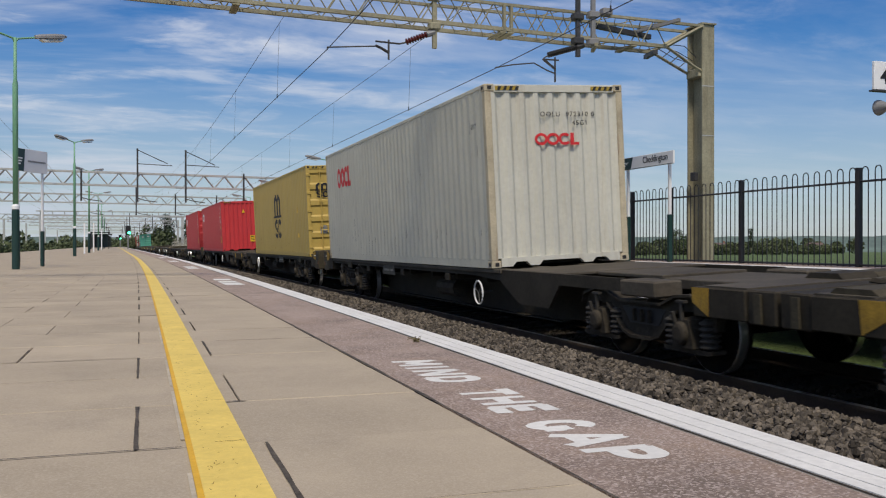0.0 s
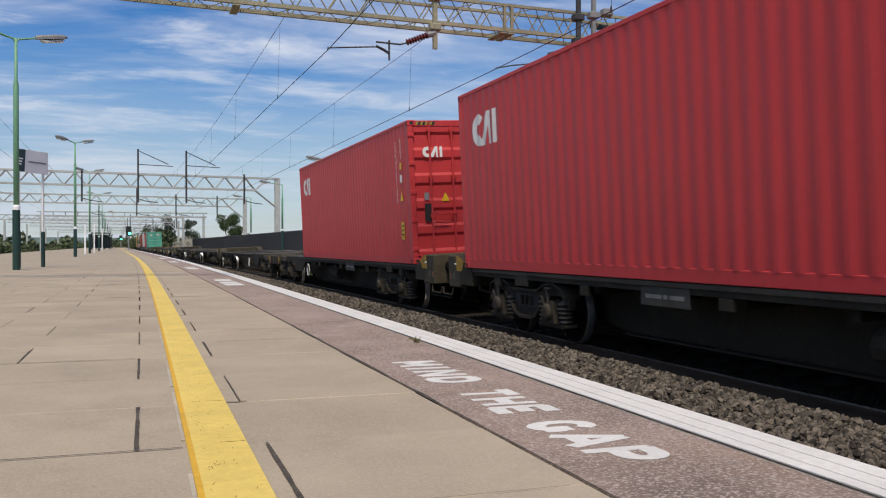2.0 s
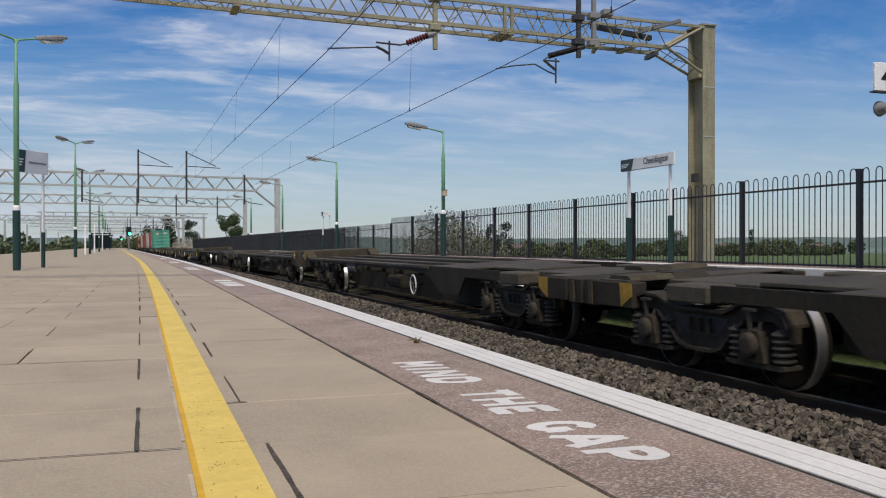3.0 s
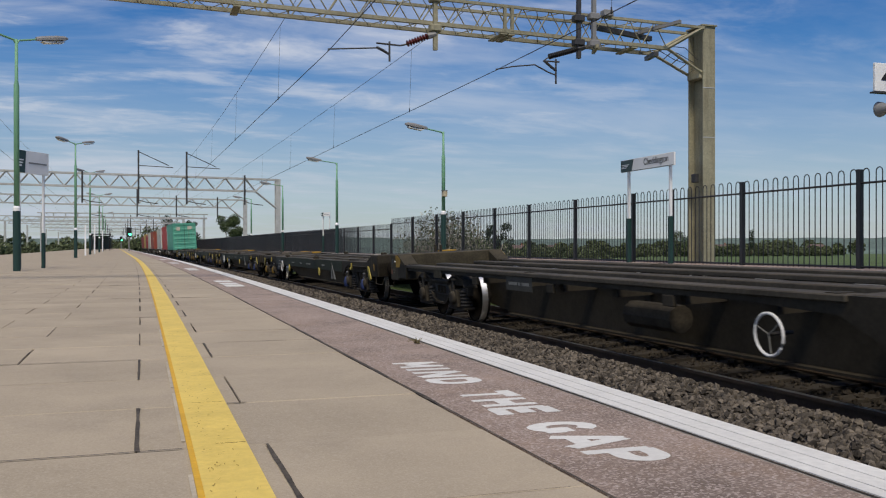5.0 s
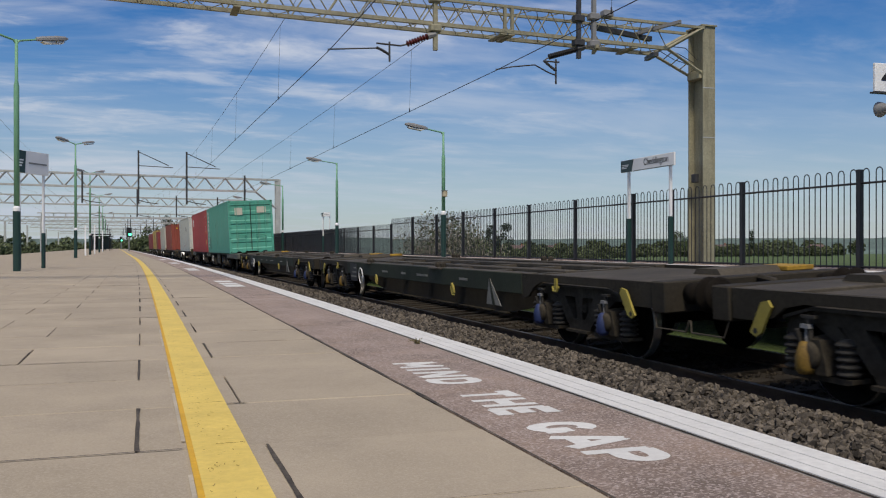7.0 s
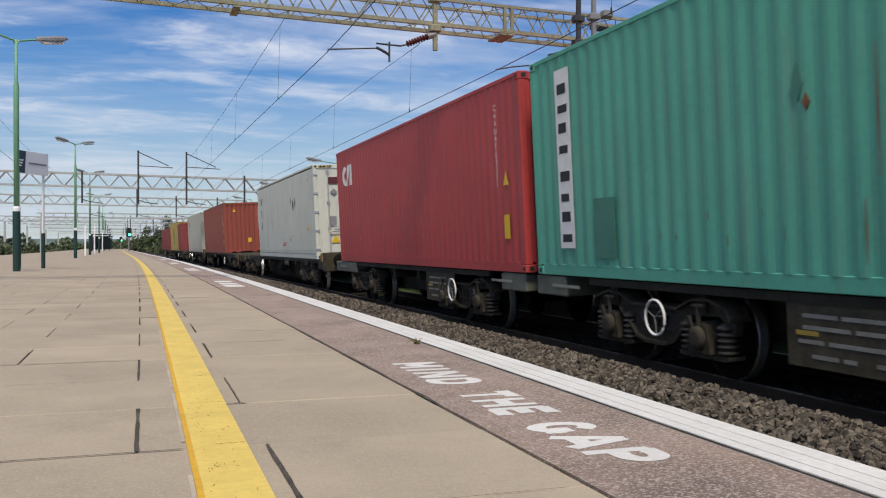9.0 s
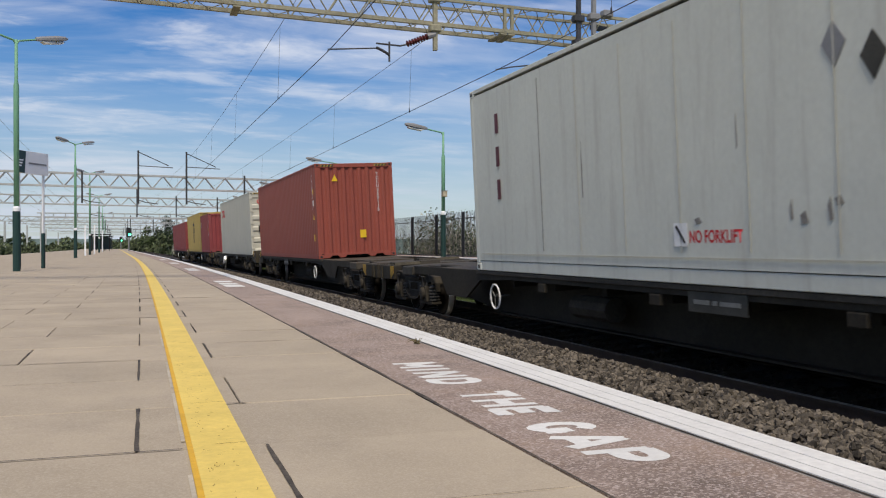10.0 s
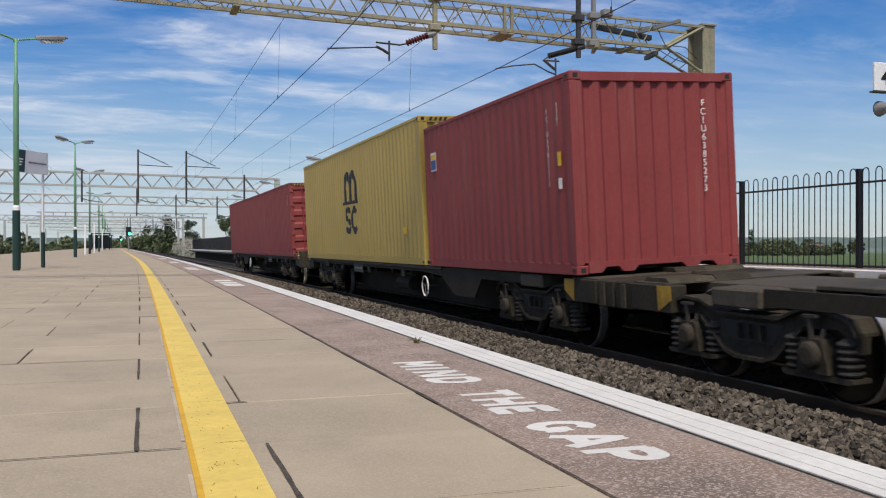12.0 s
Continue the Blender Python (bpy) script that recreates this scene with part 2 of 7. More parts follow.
M = {
    "slab": material("concrete slab", (0.368, 0.307, 0.224), 0.88, vary=0.14, scale=1.3, fine=190, bump=0.35, stain=(0.2, 0.17, 0.14), stain_amt=0.3, stain_scale=2.2, island=-0.06, dist=0.004, speck=((0.46, 0.39, 0.30), 190, 0.55)),
    "crack": material("cracked paint", (0.30, 0.20, 0.05), 0.9, vary=0.3, fine=40),
    "joint": material("joint dirt", (0.07, 0.058, 0.046), 0.95, vary=0.5, scale=5, fine=40),
    "tarmac": material("reddish tarmac", (0.262, 0.197, 0.160), 0.9, vary=0.36, scale=2.0, fine=130, bump=0.8, stain=(0.32, 0.21, 0.13), stain_amt=0.5, stain_scale=2.2, dist=0.006, speck=((0.52, 0.43, 0.38), 150, 0.85)),
    "white_line": material("white line paint", (0.66, 0.65, 0.61), 0.7, vary=0.10, scale=3, fine=40, bump=0.3, stain=(0.4, 0.38, 0.35), stain_amt=0.35, stain_scale=6, dist=0.003),
    "yellow_line": material("yellow line paint", (0.70, 0.52, 0.13), 0.75, vary=0.10, scale=4, fine=60, bump=0.4, stain=(0.46, 0.32, 0.09), stain_amt=0.4, stain_scale=30, dist=0.003),
    "yellow_edge": material("older yellow paint", (0.62, 0.36, 0.035), 0.75, vary=0.10, scale=4, fine=60, bump=0.4, dist=0.003),
    "mortar": material("grey mortar", (0.25, 0.21, 0.165), 0.92, vary=0.2, scale=4, fine=60, bump=0.3),
    "coping_pale": material("worn pale paint", (0.42, 0.37, 0.29), 0.8, vary=0.2, scale=6, fine=60, stain=(0.34, 0.29, 0.23), stain_amt=0.9, stain_scale=5),
    "coping": material("coping concrete", (0.28, 0.26, 0.23), 0.9, vary=0.2),
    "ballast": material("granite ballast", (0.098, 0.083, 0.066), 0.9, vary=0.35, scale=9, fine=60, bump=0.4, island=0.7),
    # heap below the stones: shade in their gaps is put into this colour
    "ballast_gap_shade": material("lower ballast with painted gap shade", (0.05, 0.042, 0.036), 0.95, vary=0.4, scale=9, fine=40, bump=0.8),
    "ballast_dark": material("dark track bed", (0.034, 0.027, 0.019), 0.95, vary=0.35, scale=2, fine=25, bump=0.8, island=0.4, dist=0.03),
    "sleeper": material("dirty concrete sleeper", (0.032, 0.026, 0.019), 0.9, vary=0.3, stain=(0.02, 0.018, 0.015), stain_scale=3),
    "rail": material("rail side rust", (0.050, 0.033, 0.021), 0.9, 0.0, vary=0.3),
    "rail_top": material("polished rail head", (0.30, 0.29, 0.28), 0.4, 0.9, vary=0.1),
    "grass": material("meadow grass", (0.075, 0.115, 0.035), 0.95, vary=0.4, scale=0.25, fine=9, bump=0.9, stain=(0.13, 0.13, 0.06), stain_amt=0.6, stain_scale=0.08, dist=0.1),
    "weed": material("pale weeds", (0.18, 0.15, 0.07), 0.9, vary=0.3),
    # haze of distance is mixed into this pale blue-green
    "hill": material("wooded hill with painted haze", (0.11, 0.155, 0.13), 1.0, vary=0.25, scale=0.02, fine=0.12, bump=0),
    "leaf": material("tree leaves", (0.05, 0.075, 0.025), 0.8, vary=0.35, scale=0.8, fine=8, bump=0, island=0.45),
    "leaf_dark": material("conifer leaves", (0.025, 0.042, 0.02), 0.85, vary=0.35, scale=0.8, fine=8, bump=0, island=0.4),
    "blossom": material("pale bramble blossom", (0.34, 0.32, 0.26), 0.85, vary=0.3, bump=0, island=0.5),
    "hedge": material("far hedge leaves", (0.082, 0.102, 0.048), 0.9, vary=0.4, scale=0.3, fine=3, bump=0, island=0.45),
    "bark": material("bark", (0.10, 0.075, 0.055), 0.95, vary=0.3, bump=0.6),
    "gantry": material("weathered yellowish galvanised steel", (0.28, 0.262, 0.18), 0.65, 0.1, vary=0.22, scale=1.5, fine=30, stain=(0.15, 0.12, 0.07), stain_amt=0.7, stain_scale=1.8, streak=True),
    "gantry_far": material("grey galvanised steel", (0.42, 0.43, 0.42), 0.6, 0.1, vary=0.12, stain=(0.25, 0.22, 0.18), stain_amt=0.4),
    "steel_dark": material("dark fittings", (0.06, 0.06, 0.062), 0.55, 0.4, vary=0.2),
    "wire": material("overhead wire", (0.05, 0.05, 0.055), 0.5, 0.5, vary=0.1, bump=0),
    "insulator": material("brown insulator glaze", (0.10, 0.022, 0.02), 0.25, vary=0.1, bump=0),
    "insulator_black": material("black insulator", (0.02, 0.02, 0.02), 0.4, vary=0.1, bump=0),
    "fence": material("black painted steel", (0.012, 0.013, 0.017), 0.45, vary=0.2, bump=0.05, spec=0.5),
    "green": material("pale green paint", (0.16, 0.36, 0.22), 0.5, vary=0.08, stain=(0.10, 0.2, 0.13), stain_amt=0.3),
    "green_dark": material("dark green paint", (0.012, 0.042, 0.037), 0.5, vary=0.1),
    "lamp_grey": material("grey lamp housing", (0.22, 0.22, 0.22), 0.5, vary=0.1),
    "lamp_lens": material("lamp lens", (0.55, 0.55, 0.53), 0.2, vary=0.05, bump=0),
    "sign_white": material("white sign enamel", (0.78, 0.79, 0.79), 0.35, vary=0.03, bump=0),
    "sign_dark": material("dark teal sign panel", (0.02, 0.05, 0.05), 0.35, vary=0.05, bump=0),
    "ink": material("black lettering", (0.015, 0.015, 0.017), 0.6, vary=0.1, bump=0),
    "white_ink": material("white lettering", (0.74, 0.74, 0.72), 0.6, vary=0.08, scale=8, bump=0),
    "red_ink": material("red lettering", (0.62, 0.03, 0.035), 0.6, vary=0.08, bump=0),
    "maroon_ink": material("maroon lettering", (0.10, 0.02, 0.03), 0.6, vary=0.08, bump=0),
    "sticker": material("yellow sticker", (0.72, 0.46, 0.02), 0.5, vary=0.05, bump=0),
    "hazard_yellow": material("dirty hazard yellow", (0.36, 0.25, 0.04), 0.6, vary=0.2, bump=0),
    "sticker_grey": material("grey plate", (0.30, 0.31, 0.32), 0.4, 0.3, vary=0.1, bump=0),
    # black of hazard bars and seals, also the painted dark of holes and recesses
    "hazard_shade_black": material("black for hazard paint and painted shade", (0.02, 0.02, 0.02), 0.6, bump=0),
    "brick": material("house brick", (0.28, 0.14, 0.10), 0.9, vary=0.2),
    "render": material("white house render", (0.72, 0.71, 0.68), 0.8, vary=0.05),
    "roof": material("roof tiles", (0.14, 0.10, 0.09), 0.85, vary=0.2),
    "glass": material("dark window glass", (0.03, 0.035, 0.04), 0.1, vary=0.05, bump=0),
    "blue": material("blue paint", (0.02, 0.06, 0.24), 0.5, vary=0.1),
    "signal": material("black signal housing", (0.012, 0.012, 0.013), 0.6, vary=0.1),
    "signal_green": glow("green signal lamp", (0.05, 1.0, 0.45), 6.0),
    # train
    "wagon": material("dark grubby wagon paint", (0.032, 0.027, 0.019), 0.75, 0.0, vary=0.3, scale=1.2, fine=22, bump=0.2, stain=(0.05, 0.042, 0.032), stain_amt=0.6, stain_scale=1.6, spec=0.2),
    # worn deck; its tone is raised over the sides to paint in sky light
    "wagon_top": material("worn wagon deck with painted sky light", (0.070, 0.060, 0.045), 0.7, 0.0, vary=0.3, scale=1.2, fine=22, bump=0.2, stain=(0.075, 0.058, 0.04), stain_amt=0.5, stain_scale=1.6, spec=0.2),
    "wagon_green": material("dark green wagon paint", (0.030, 0.037, 0.024), 0.7, 0.0, vary=0.2, scale=1.0, fine=22, bump=0.15, stain=(0.05, 0.045, 0.04), stain_amt=0.6, stain_scale=1.2, spec=0.2),
    "bogie": material("oily bogie casting", (0.043, 0.037, 0.028), 0.8, 0.0, vary=0.35, scale=3, fine=25, bump=0.4, stain=(0.066, 0.055, 0.042), stain_amt=0.6, stain_scale=3, spec=0.12),
    "wheel": material("wheel disc rust", (0.012, 0.010, 0.008), 0.9, 0.0, vary=0.3, spec=0.08),
    "tread": material("polished wheel tread", (0.85, 0.85, 0.85), 0.4, 1.0, vary=0.05, bump=0),
    "spring": material("spring steel", (0.032, 0.029, 0.024), 0.7, 0.0, vary=0.2),
    "yellow_end": material("dirty yellow warning paint", (0.34, 0.20, 0.025), 0.7, vary=0.3, scale=5, stain=(0.08, 0.06, 0.04), stain_amt=0.7, stain_scale=4),
    "yellow_lever": material("yellow lever paint", (0.32, 0.26, 0.05), 0.6, vary=0.2),
    "handwheel": material("white handwheel paint", (0.70, 0.70, 0.68), 0.5, vary=0.1, bump=0),
    "c_white": material("dirty white container paint", (0.53, 0.515, 0.42), 0.6, vary=0.07, scale=0.9, fine=15, bump=0.05, stain=(0.36, 0.33, 0.27), stain_amt=0.55, stain_scale=0.8, streak=True),
    "c_white_end": material("cream white container end", (0.56, 0.55, 0.47), 0.6, vary=0.06, scale=0.9, fine=15, bump=0.05, stain=(0.36, 0.28, 0.17), stain_amt=0.5, stain_scale=0.8, streak=True),
    "c_rusty": material("rusty corner paint", (0.46, 0.40, 0.28), 0.7, vary=0.2, stain=RUST, stain_amt=0.85, stain_scale=1.5, streak=True),
    "c_grey": material("warm grey container paint", (0.52, 0.502, 0.41), 0.55, vary=0.05, scale=0.9, fine=15, bump=0.05, stain=(0.34, 0.31, 0.27), stain_amt=0.35, stain_scale=0.8, streak=True),
    "c_yellow": material("ochre container paint", (0.47, 0.335, 0.085), 0.55, vary=0.06, scale=0.9, fine=15, bump=0.05, stain=(0.33, 0.20, 0.06), stain_amt=0.4, stain_scale=0.7, streak=True),
    "c_red": material("red container paint", (0.54, 0.040, 0.043), 0.5, vary=0.06, scale=0.9, fine=15, bump=0.04, stain=(0.30, 0.04, 0.035), stain_amt=0.4, stain_scale=0.7, streak=True),
    "c_deepred": material("deep red container paint", (0.42, 0.047, 0.045), 0.55, vary=0.09, scale=0.9, fine=15, bump=0.05, stain=(0.24, 0.05, 0.045), stain_amt=0.5, stain_scale=0.7, streak=True),
    "c_brown": material("red-brown container paint", (0.275, 0.064, 0.042), 0.6, vary=0.07, scale=0.9, fine=15, bump=0.05, stain=(0.20, 0.06, 0.04), stain_amt=0.5, stain_scale=0.7, streak=True),
    "c_maroon": material("faded maroon container paint", (0.25, 0.045, 0.044), 0.65, vary=0.10, scale=0.9, fine=15, bump=0.05, stain=(0.26, 0.10, 0.085), stain_amt=0.6, stain_scale=0.7, streak=True),
    "c_teal": material("teal green container paint", (0.080, 0.35, 0.255), 0.55, vary=0.09, scale=0.9, fine=15, bump=0.05, stain=(0.17, 0.22, 0.17), stain_amt=0.5, stain_scale=0.7, streak=True),
    "c_reefer": material("white refrigerated container panel", (0.60, 0.61, 0.53), 0.5, vary=0.05, scale=0.9, fine=15, bump=0.02, stain=(0.40, 0.38, 0.32), stain_amt=0.6, stain_scale=0.7, streak=True),
    "stencil": material("dirty stencil paint", (0.21, 0.205, 0.18), 0.7, vary=0.3, bump=0),
    "plate_dark": material("dark grey plate", (0.050, 0.047, 0.037), 0.7, vary=0.3),
    "plate_green": material("grey-green plate", (0.10, 0.105, 0.082), 0.7, vary=0.3),
    "olive_box": material("grubby olive paint", (0.060, 0.051, 0.033), 0.75, vary=0.3, scale=4, fine=30, stain=(0.035, 0.028, 0.02), stain_amt=0.7, stain_scale=5, spec=0.2),
    "teal_patch": material("darker teal patch", (0.05, 0.19, 0.14), 0.6, vary=0.15),
    "damper_blue": material("dirty blue cover", (0.02, 0.035, 0.11), 0.6, vary=0.3),
    "damper_yellow": material("dirty yellow cover", (0.20, 0.12, 0.02), 0.7, vary=0.4, stain=(0.05, 0.04, 0.03), stain_amt=0.7, stain_scale=9),
    "twig": material("pale dead twig", (0.30, 0.265, 0.22), 0.9, vary=0.3),
    "scuff": material("dark scuff", (0.13, 0.12, 0.11), 0.8, vary=0.3, scale=9, bump=0),
    "scuff_grey": material("grey grime", (0.24, 0.225, 0.20), 0.85, vary=0.3, scale=9, bump=0),
    "scuff_pale": material("pale scrape", (0.42, 0.36, 0.31), 0.8, vary=0.3, scale=9, bump=0),
    "scuff_rust": material("rust scrape", (0.17, 0.075, 0.04), 0.85, vary=0.4, scale=9, bump=0),
    "scuff_tan": material("tan scrape", (0.33, 0.17, 0.10), 0.8, vary=0.4, scale=9, bump=0),
    "galv": material("galvanised lock rod", (0.50, 0.51, 0.52), 0.45, 0.5, vary=0.1, bump=0),
}

# ---------- helpers ----------
TRACK_X, RADIUS, CANT = 6.49, 1680.0, radians(2.82)
RAIL_Z = -0.76          # rail height of the far track's centre
SPACING = 3.25          # between the two tracks
DECK = 1.0              # wagon deck above the rails


CURVE_END = 48.0        # the line curves up to here and runs straight beyond


def heading(s):
    """The line's turn to the left, in radians."""
    return min(s, CURVE_END) / RADIUS


def along(s, off=0.0, z=0.0):
    """The point s metres along the line and off metres to its right."""
    h = heading(s)
    r = RADIUS + off
    past = max(0.0, s - CURVE_END)
    return Vector((TRACK_X - RADIUS + r * math.cos(h) - past * math.sin(h), r * math.sin(h) + past * math.cos(h), z))


def along_pose(s, off=0.0, z=0.0, turn=0.0):
    p = along(s, off, z)
    return pose(p.x, p.y, p.z, 0, 0, math.degrees(heading(s)) + turn)


def train_pose(s):
    p = along(s)
    return pose(p.x, p.y, RAIL_Z, 0, -math.degrees(CANT), math.degrees(heading(s)))


def thing(name, label, category, m=None, group="", kind=""):
    e = new(name)
    e.empty_display_size = 0.3
    if m is not None:
        e.matrix_basis = m
    return tagged(e, label, category, group, kind)


def mesh_of(bm, mat, smooth=False):
    me = bpy.data.meshes.new("mesh")
    bmesh.ops.recalc_face_normals(bm, faces=bm.faces)
    bm.to_mesh(me)
    bm.free()
    me.materials.append(mat if not isinstance(mat, str) else M[mat])
    if smooth:
        me.polygons.foreach_set("use_smooth", [True] * len(me.polygons))
    return me


def part(name, bm, mat, parent, label="", at=None, smooth=False, kind=""):
    ob = new(name, bm if isinstance(bm, bpy.types.Mesh) else mesh_of(bm, mat, smooth))
    ob.parent = parent
    if at is not None:
        ob.matrix_basis = at
    if label:
        ob["label"] = label
    if kind:
        ob["kind"] = kind
    return ob


def box(bm, x0, x1, y0, y1, z0, z1, bevel=0.0):
    v = [bm.verts.new((x, y, z)) for x in (x0, x1) for y in (y0, y1) for z in (z0, z1)]
    fs = [bm.faces.new([v[i] for i in q]) for q in ((0, 1, 3, 2), (4, 6, 7, 5), (0, 4, 5, 1), (2, 3, 7, 6), (0, 2, 6, 4), (1, 5, 7, 3))]
    if bevel:
        ed = list({e for f in fs for e in f.edges})
        bmesh.ops.bevel(bm, geom=ed, offset=bevel, segments=1, affect="EDGES")
    return bm


def bx(*a, bevel=0.0):
    return box(bmesh.new(), *a, bevel=bevel)


def prism(bm, outline, axis, a, b):
    """An outline of 2D points pushed along an axis (0 x, 1 y, 2 z) from a to b."""
    def mk(p, q, w):
        c = [p, q]
        c.insert(axis, w)
        return bm.verts.new(c)
    lo, hi = [mk(p, q, a) for p, q in outline], [mk(p, q, b) for p, q in outline]
    n = len(outline)
    for i in range(n):
        bm.faces.new((lo[i], lo[(i + 1) % n], hi[(i + 1) % n], hi[i]))
    bm.faces.new(lo[::-1]), bm.faces.new(hi)
    return bm


def tube(bm, points, r, seg=6, r2=None):
    """A round bar through the points, tapering to r2."""
    pts = [Vector(p) for p in points]
    rings = []
    for i, p in enumerate(pts):
        d = (pts[min(i + 1, len(pts) - 1)] - pts[max(i - 1, 0)]).normalized()
        a = d.orthogonal().normalized() if abs(d.z) > 0.95 else d.cross(Vector((0, 0, 1))).normalized()
        c = d.cross(a)
        rad = r if r2 is None else r + (r2 - r) * i / (len(pts) - 1)
        rings.append([bm.verts.new(p + rad * (math.cos(k * math.tau / seg) * a + math.sin(k * math.tau / seg) * c)) for k in range(seg)])
    for u, w in zip(rings, rings[1:]):
        for k in range(seg):
            bm.faces.new((u[k], u[(k + 1) % seg], w[(k + 1) % seg], w[k]))
    bm.faces.new(rings[0][::-1]), bm.faces.new(rings[-1])
    return bm


def lathe(bm, profile, axis=2, seg=16, centre=(0, 0, 0)):
    """Turn (radius, height) pairs about an axis."""
    rings = []
    for r, h in profile:
        ring = []
        for k in range(seg):
            u, w = r * math.cos(k * math.tau / seg), r * math.sin(k * math.tau / seg)
            c = [u, w]
            c.insert(axis, h)
            ring.append(bm.verts.new(Vector(c) + Vector(centre)))
        rings.append(ring)
    for u, w in zip(rings, rings[1:]):
        for k in range(seg):
            bm.faces.new((u[k], u[(k + 1) % seg], w[(k + 1) % seg], w[k]))
    bm.faces.new(rings[0][::-1]), bm.faces.new(rings[-1])
    return bm


def strip(points_lo, points_hi):
    """A sheet between two rows of points."""
    bm = bmesh.new()
    a, b = [bm.verts.new(p) for p in points_lo], [bm.verts.new(p) for p in points_hi]
    for i in range(len(a) - 1):
        bm.faces.new((a[i], a[i + 1], b[i + 1], b[i]))
    return bm


def band(s0, s1, section, step=2.0):
    """A closed section of (offset, height) swept along the curved line."""
    bm = bmesh.new()
    n = max(1, round((s1 - s0) / step))
    rings = [[bm.verts.new(along(s0 + (s1 - s0) * i / n, o, z)) for o, z in section] for i in range(n + 1)]
    k = len(section)
    for u, w in zip(rings, rings[1:]):
        for j in range(k):
            bm.faces.new((u[j], u[(j + 1) % k], w[(j + 1) % k], w[j]))
    bm.faces.new(rings[0][::-1]), bm.faces.new(rings[-1])
    return bm


def lettering(text, size, depth=0.003, spacing=1.0, line=1.0, centre=True, squeeze=1.0, bold=0.0):
    """Flat letters in the x, y plane as a mesh."""
    cu = bpy.data.curves.new("letters", "FONT")
    cu.body, cu.size, cu.extrude, cu.space_character, cu.space_line, cu.offset = text, size, depth, spacing, line, bold
    if not depth:
        cu.fill_mode = "FRONT"
    cu.align_x = "CENTER" if centre else "LEFT"
    ob = bpy.data.objects.new("letters", cu)
    me = bpy.data.meshes.new_from_object(ob)
    bpy.data.objects.remove(ob)
    if squeeze != 1.0:
        me.transform(Matrix.Diagonal((squeeze, 1, 1, 1)))
    return me


def letters(name, text, size, mat, parent, at, label="", **kw):
    me = lettering(text, size, **kw)
    me.materials.clear()
    me.materials.append(M[mat])
    return part(name, me, mat, parent, label, at)


SIDE = Matrix(((0, 0, -1, 0), (-1, 0, 0, 0), (0, 1, 0, 0), (0, 0, 0, 1)))   # letters on a face towards -x: read along -y
FACE = Matrix(((1, 0, 0, 0), (0, 0, -1, 0), (0, 1, 0, 0), (0, 0, 0, 1)))    # letters on a face towards -y


def put(x, y, z):
    return Matrix.Translation((x, y, z))

# ---------- ground, track bed and platforms ----------
def ground():
    bm = bmesh.new()
    rings = [(0, 0), (40, -1.35), (90, -1.7), (180, -2.4), (400, -4.5), (900, -8), (2000, -10), (4500, -10)]
    prev = None
    for r, z in rings[1:]:
        ring = [bm.verts.new((r * math.cos(k * math.tau / 48), r * math.sin(k * math.tau / 48) + 20, z)) for k in range(48)]
        if prev is None:
            bm.faces.new(ring)
        else:
            for k in range(48):
                bm.faces.new((prev[k], prev[(k + 1) % 48], ring[(k + 1) % 48], ring[k]))
        prev = ring
    ob = new("ground", mesh_of(bm, "grass"))
    tagged(ob, "green meadow grass reaching to the horizon", "ground", kind="structure")


def rail_z(off):
    return RAIL_Z + off * math.tan(CANT)


def track_bed():
    lo, hi = -SPACING - 1.5, 1.35
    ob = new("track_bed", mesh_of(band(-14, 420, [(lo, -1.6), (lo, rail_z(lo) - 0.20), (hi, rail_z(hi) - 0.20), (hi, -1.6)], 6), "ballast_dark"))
    tagged(ob, "dark ballast bed under two tracks", "track bed", kind="structure")
    for off, lab in ((0.0, "far"), (-SPACING, "near")):
        for side in (-0.755, 0.755):
            z = rail_z(off + side)
            o = off + side
            t = thing("rail", "rusty steel running rail with polished head on sleepers", "rail", kind="structure")
            part("rail_web", band(-14, 400, [(o - 0.07, z - 0.158), (o - 0.07, z - 0.14), (o - 0.012, z - 0.12), (o - 0.012, z - 0.04), (o - 0.035, z - 0.035),
                                             (o - 0.035, z - 0.003), (o + 0.035, z - 0.003), (o + 0.035, z - 0.035), (o + 0.012, z - 0.04), (o + 0.012, z - 0.12),
                                             (o + 0.07, z - 0.14), (o + 0.07, z - 0.158)], 5), "rail", t)
            part("rail_head", band(-14, 400, [(o - 0.03, z - 0.002), (o - 0.03, z + 0.002), (o + 0.03, z + 0.002), (o + 0.03, z - 0.002)], 5), "rail_top", t, "polished rail head")
    bm = bmesh.new()
    prism(bm, [(-1.25, -0.2), (-1.25, -0.02), (-1.2, 0.0), (1.2, 0.0), (1.25, -0.02), (1.25, -0.2)], 1, -0.13, 0.13)
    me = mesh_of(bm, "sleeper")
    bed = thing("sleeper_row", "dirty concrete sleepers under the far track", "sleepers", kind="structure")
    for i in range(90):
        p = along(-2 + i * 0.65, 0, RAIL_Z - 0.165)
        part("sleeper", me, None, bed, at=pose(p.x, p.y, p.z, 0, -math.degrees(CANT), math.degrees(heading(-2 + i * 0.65))))


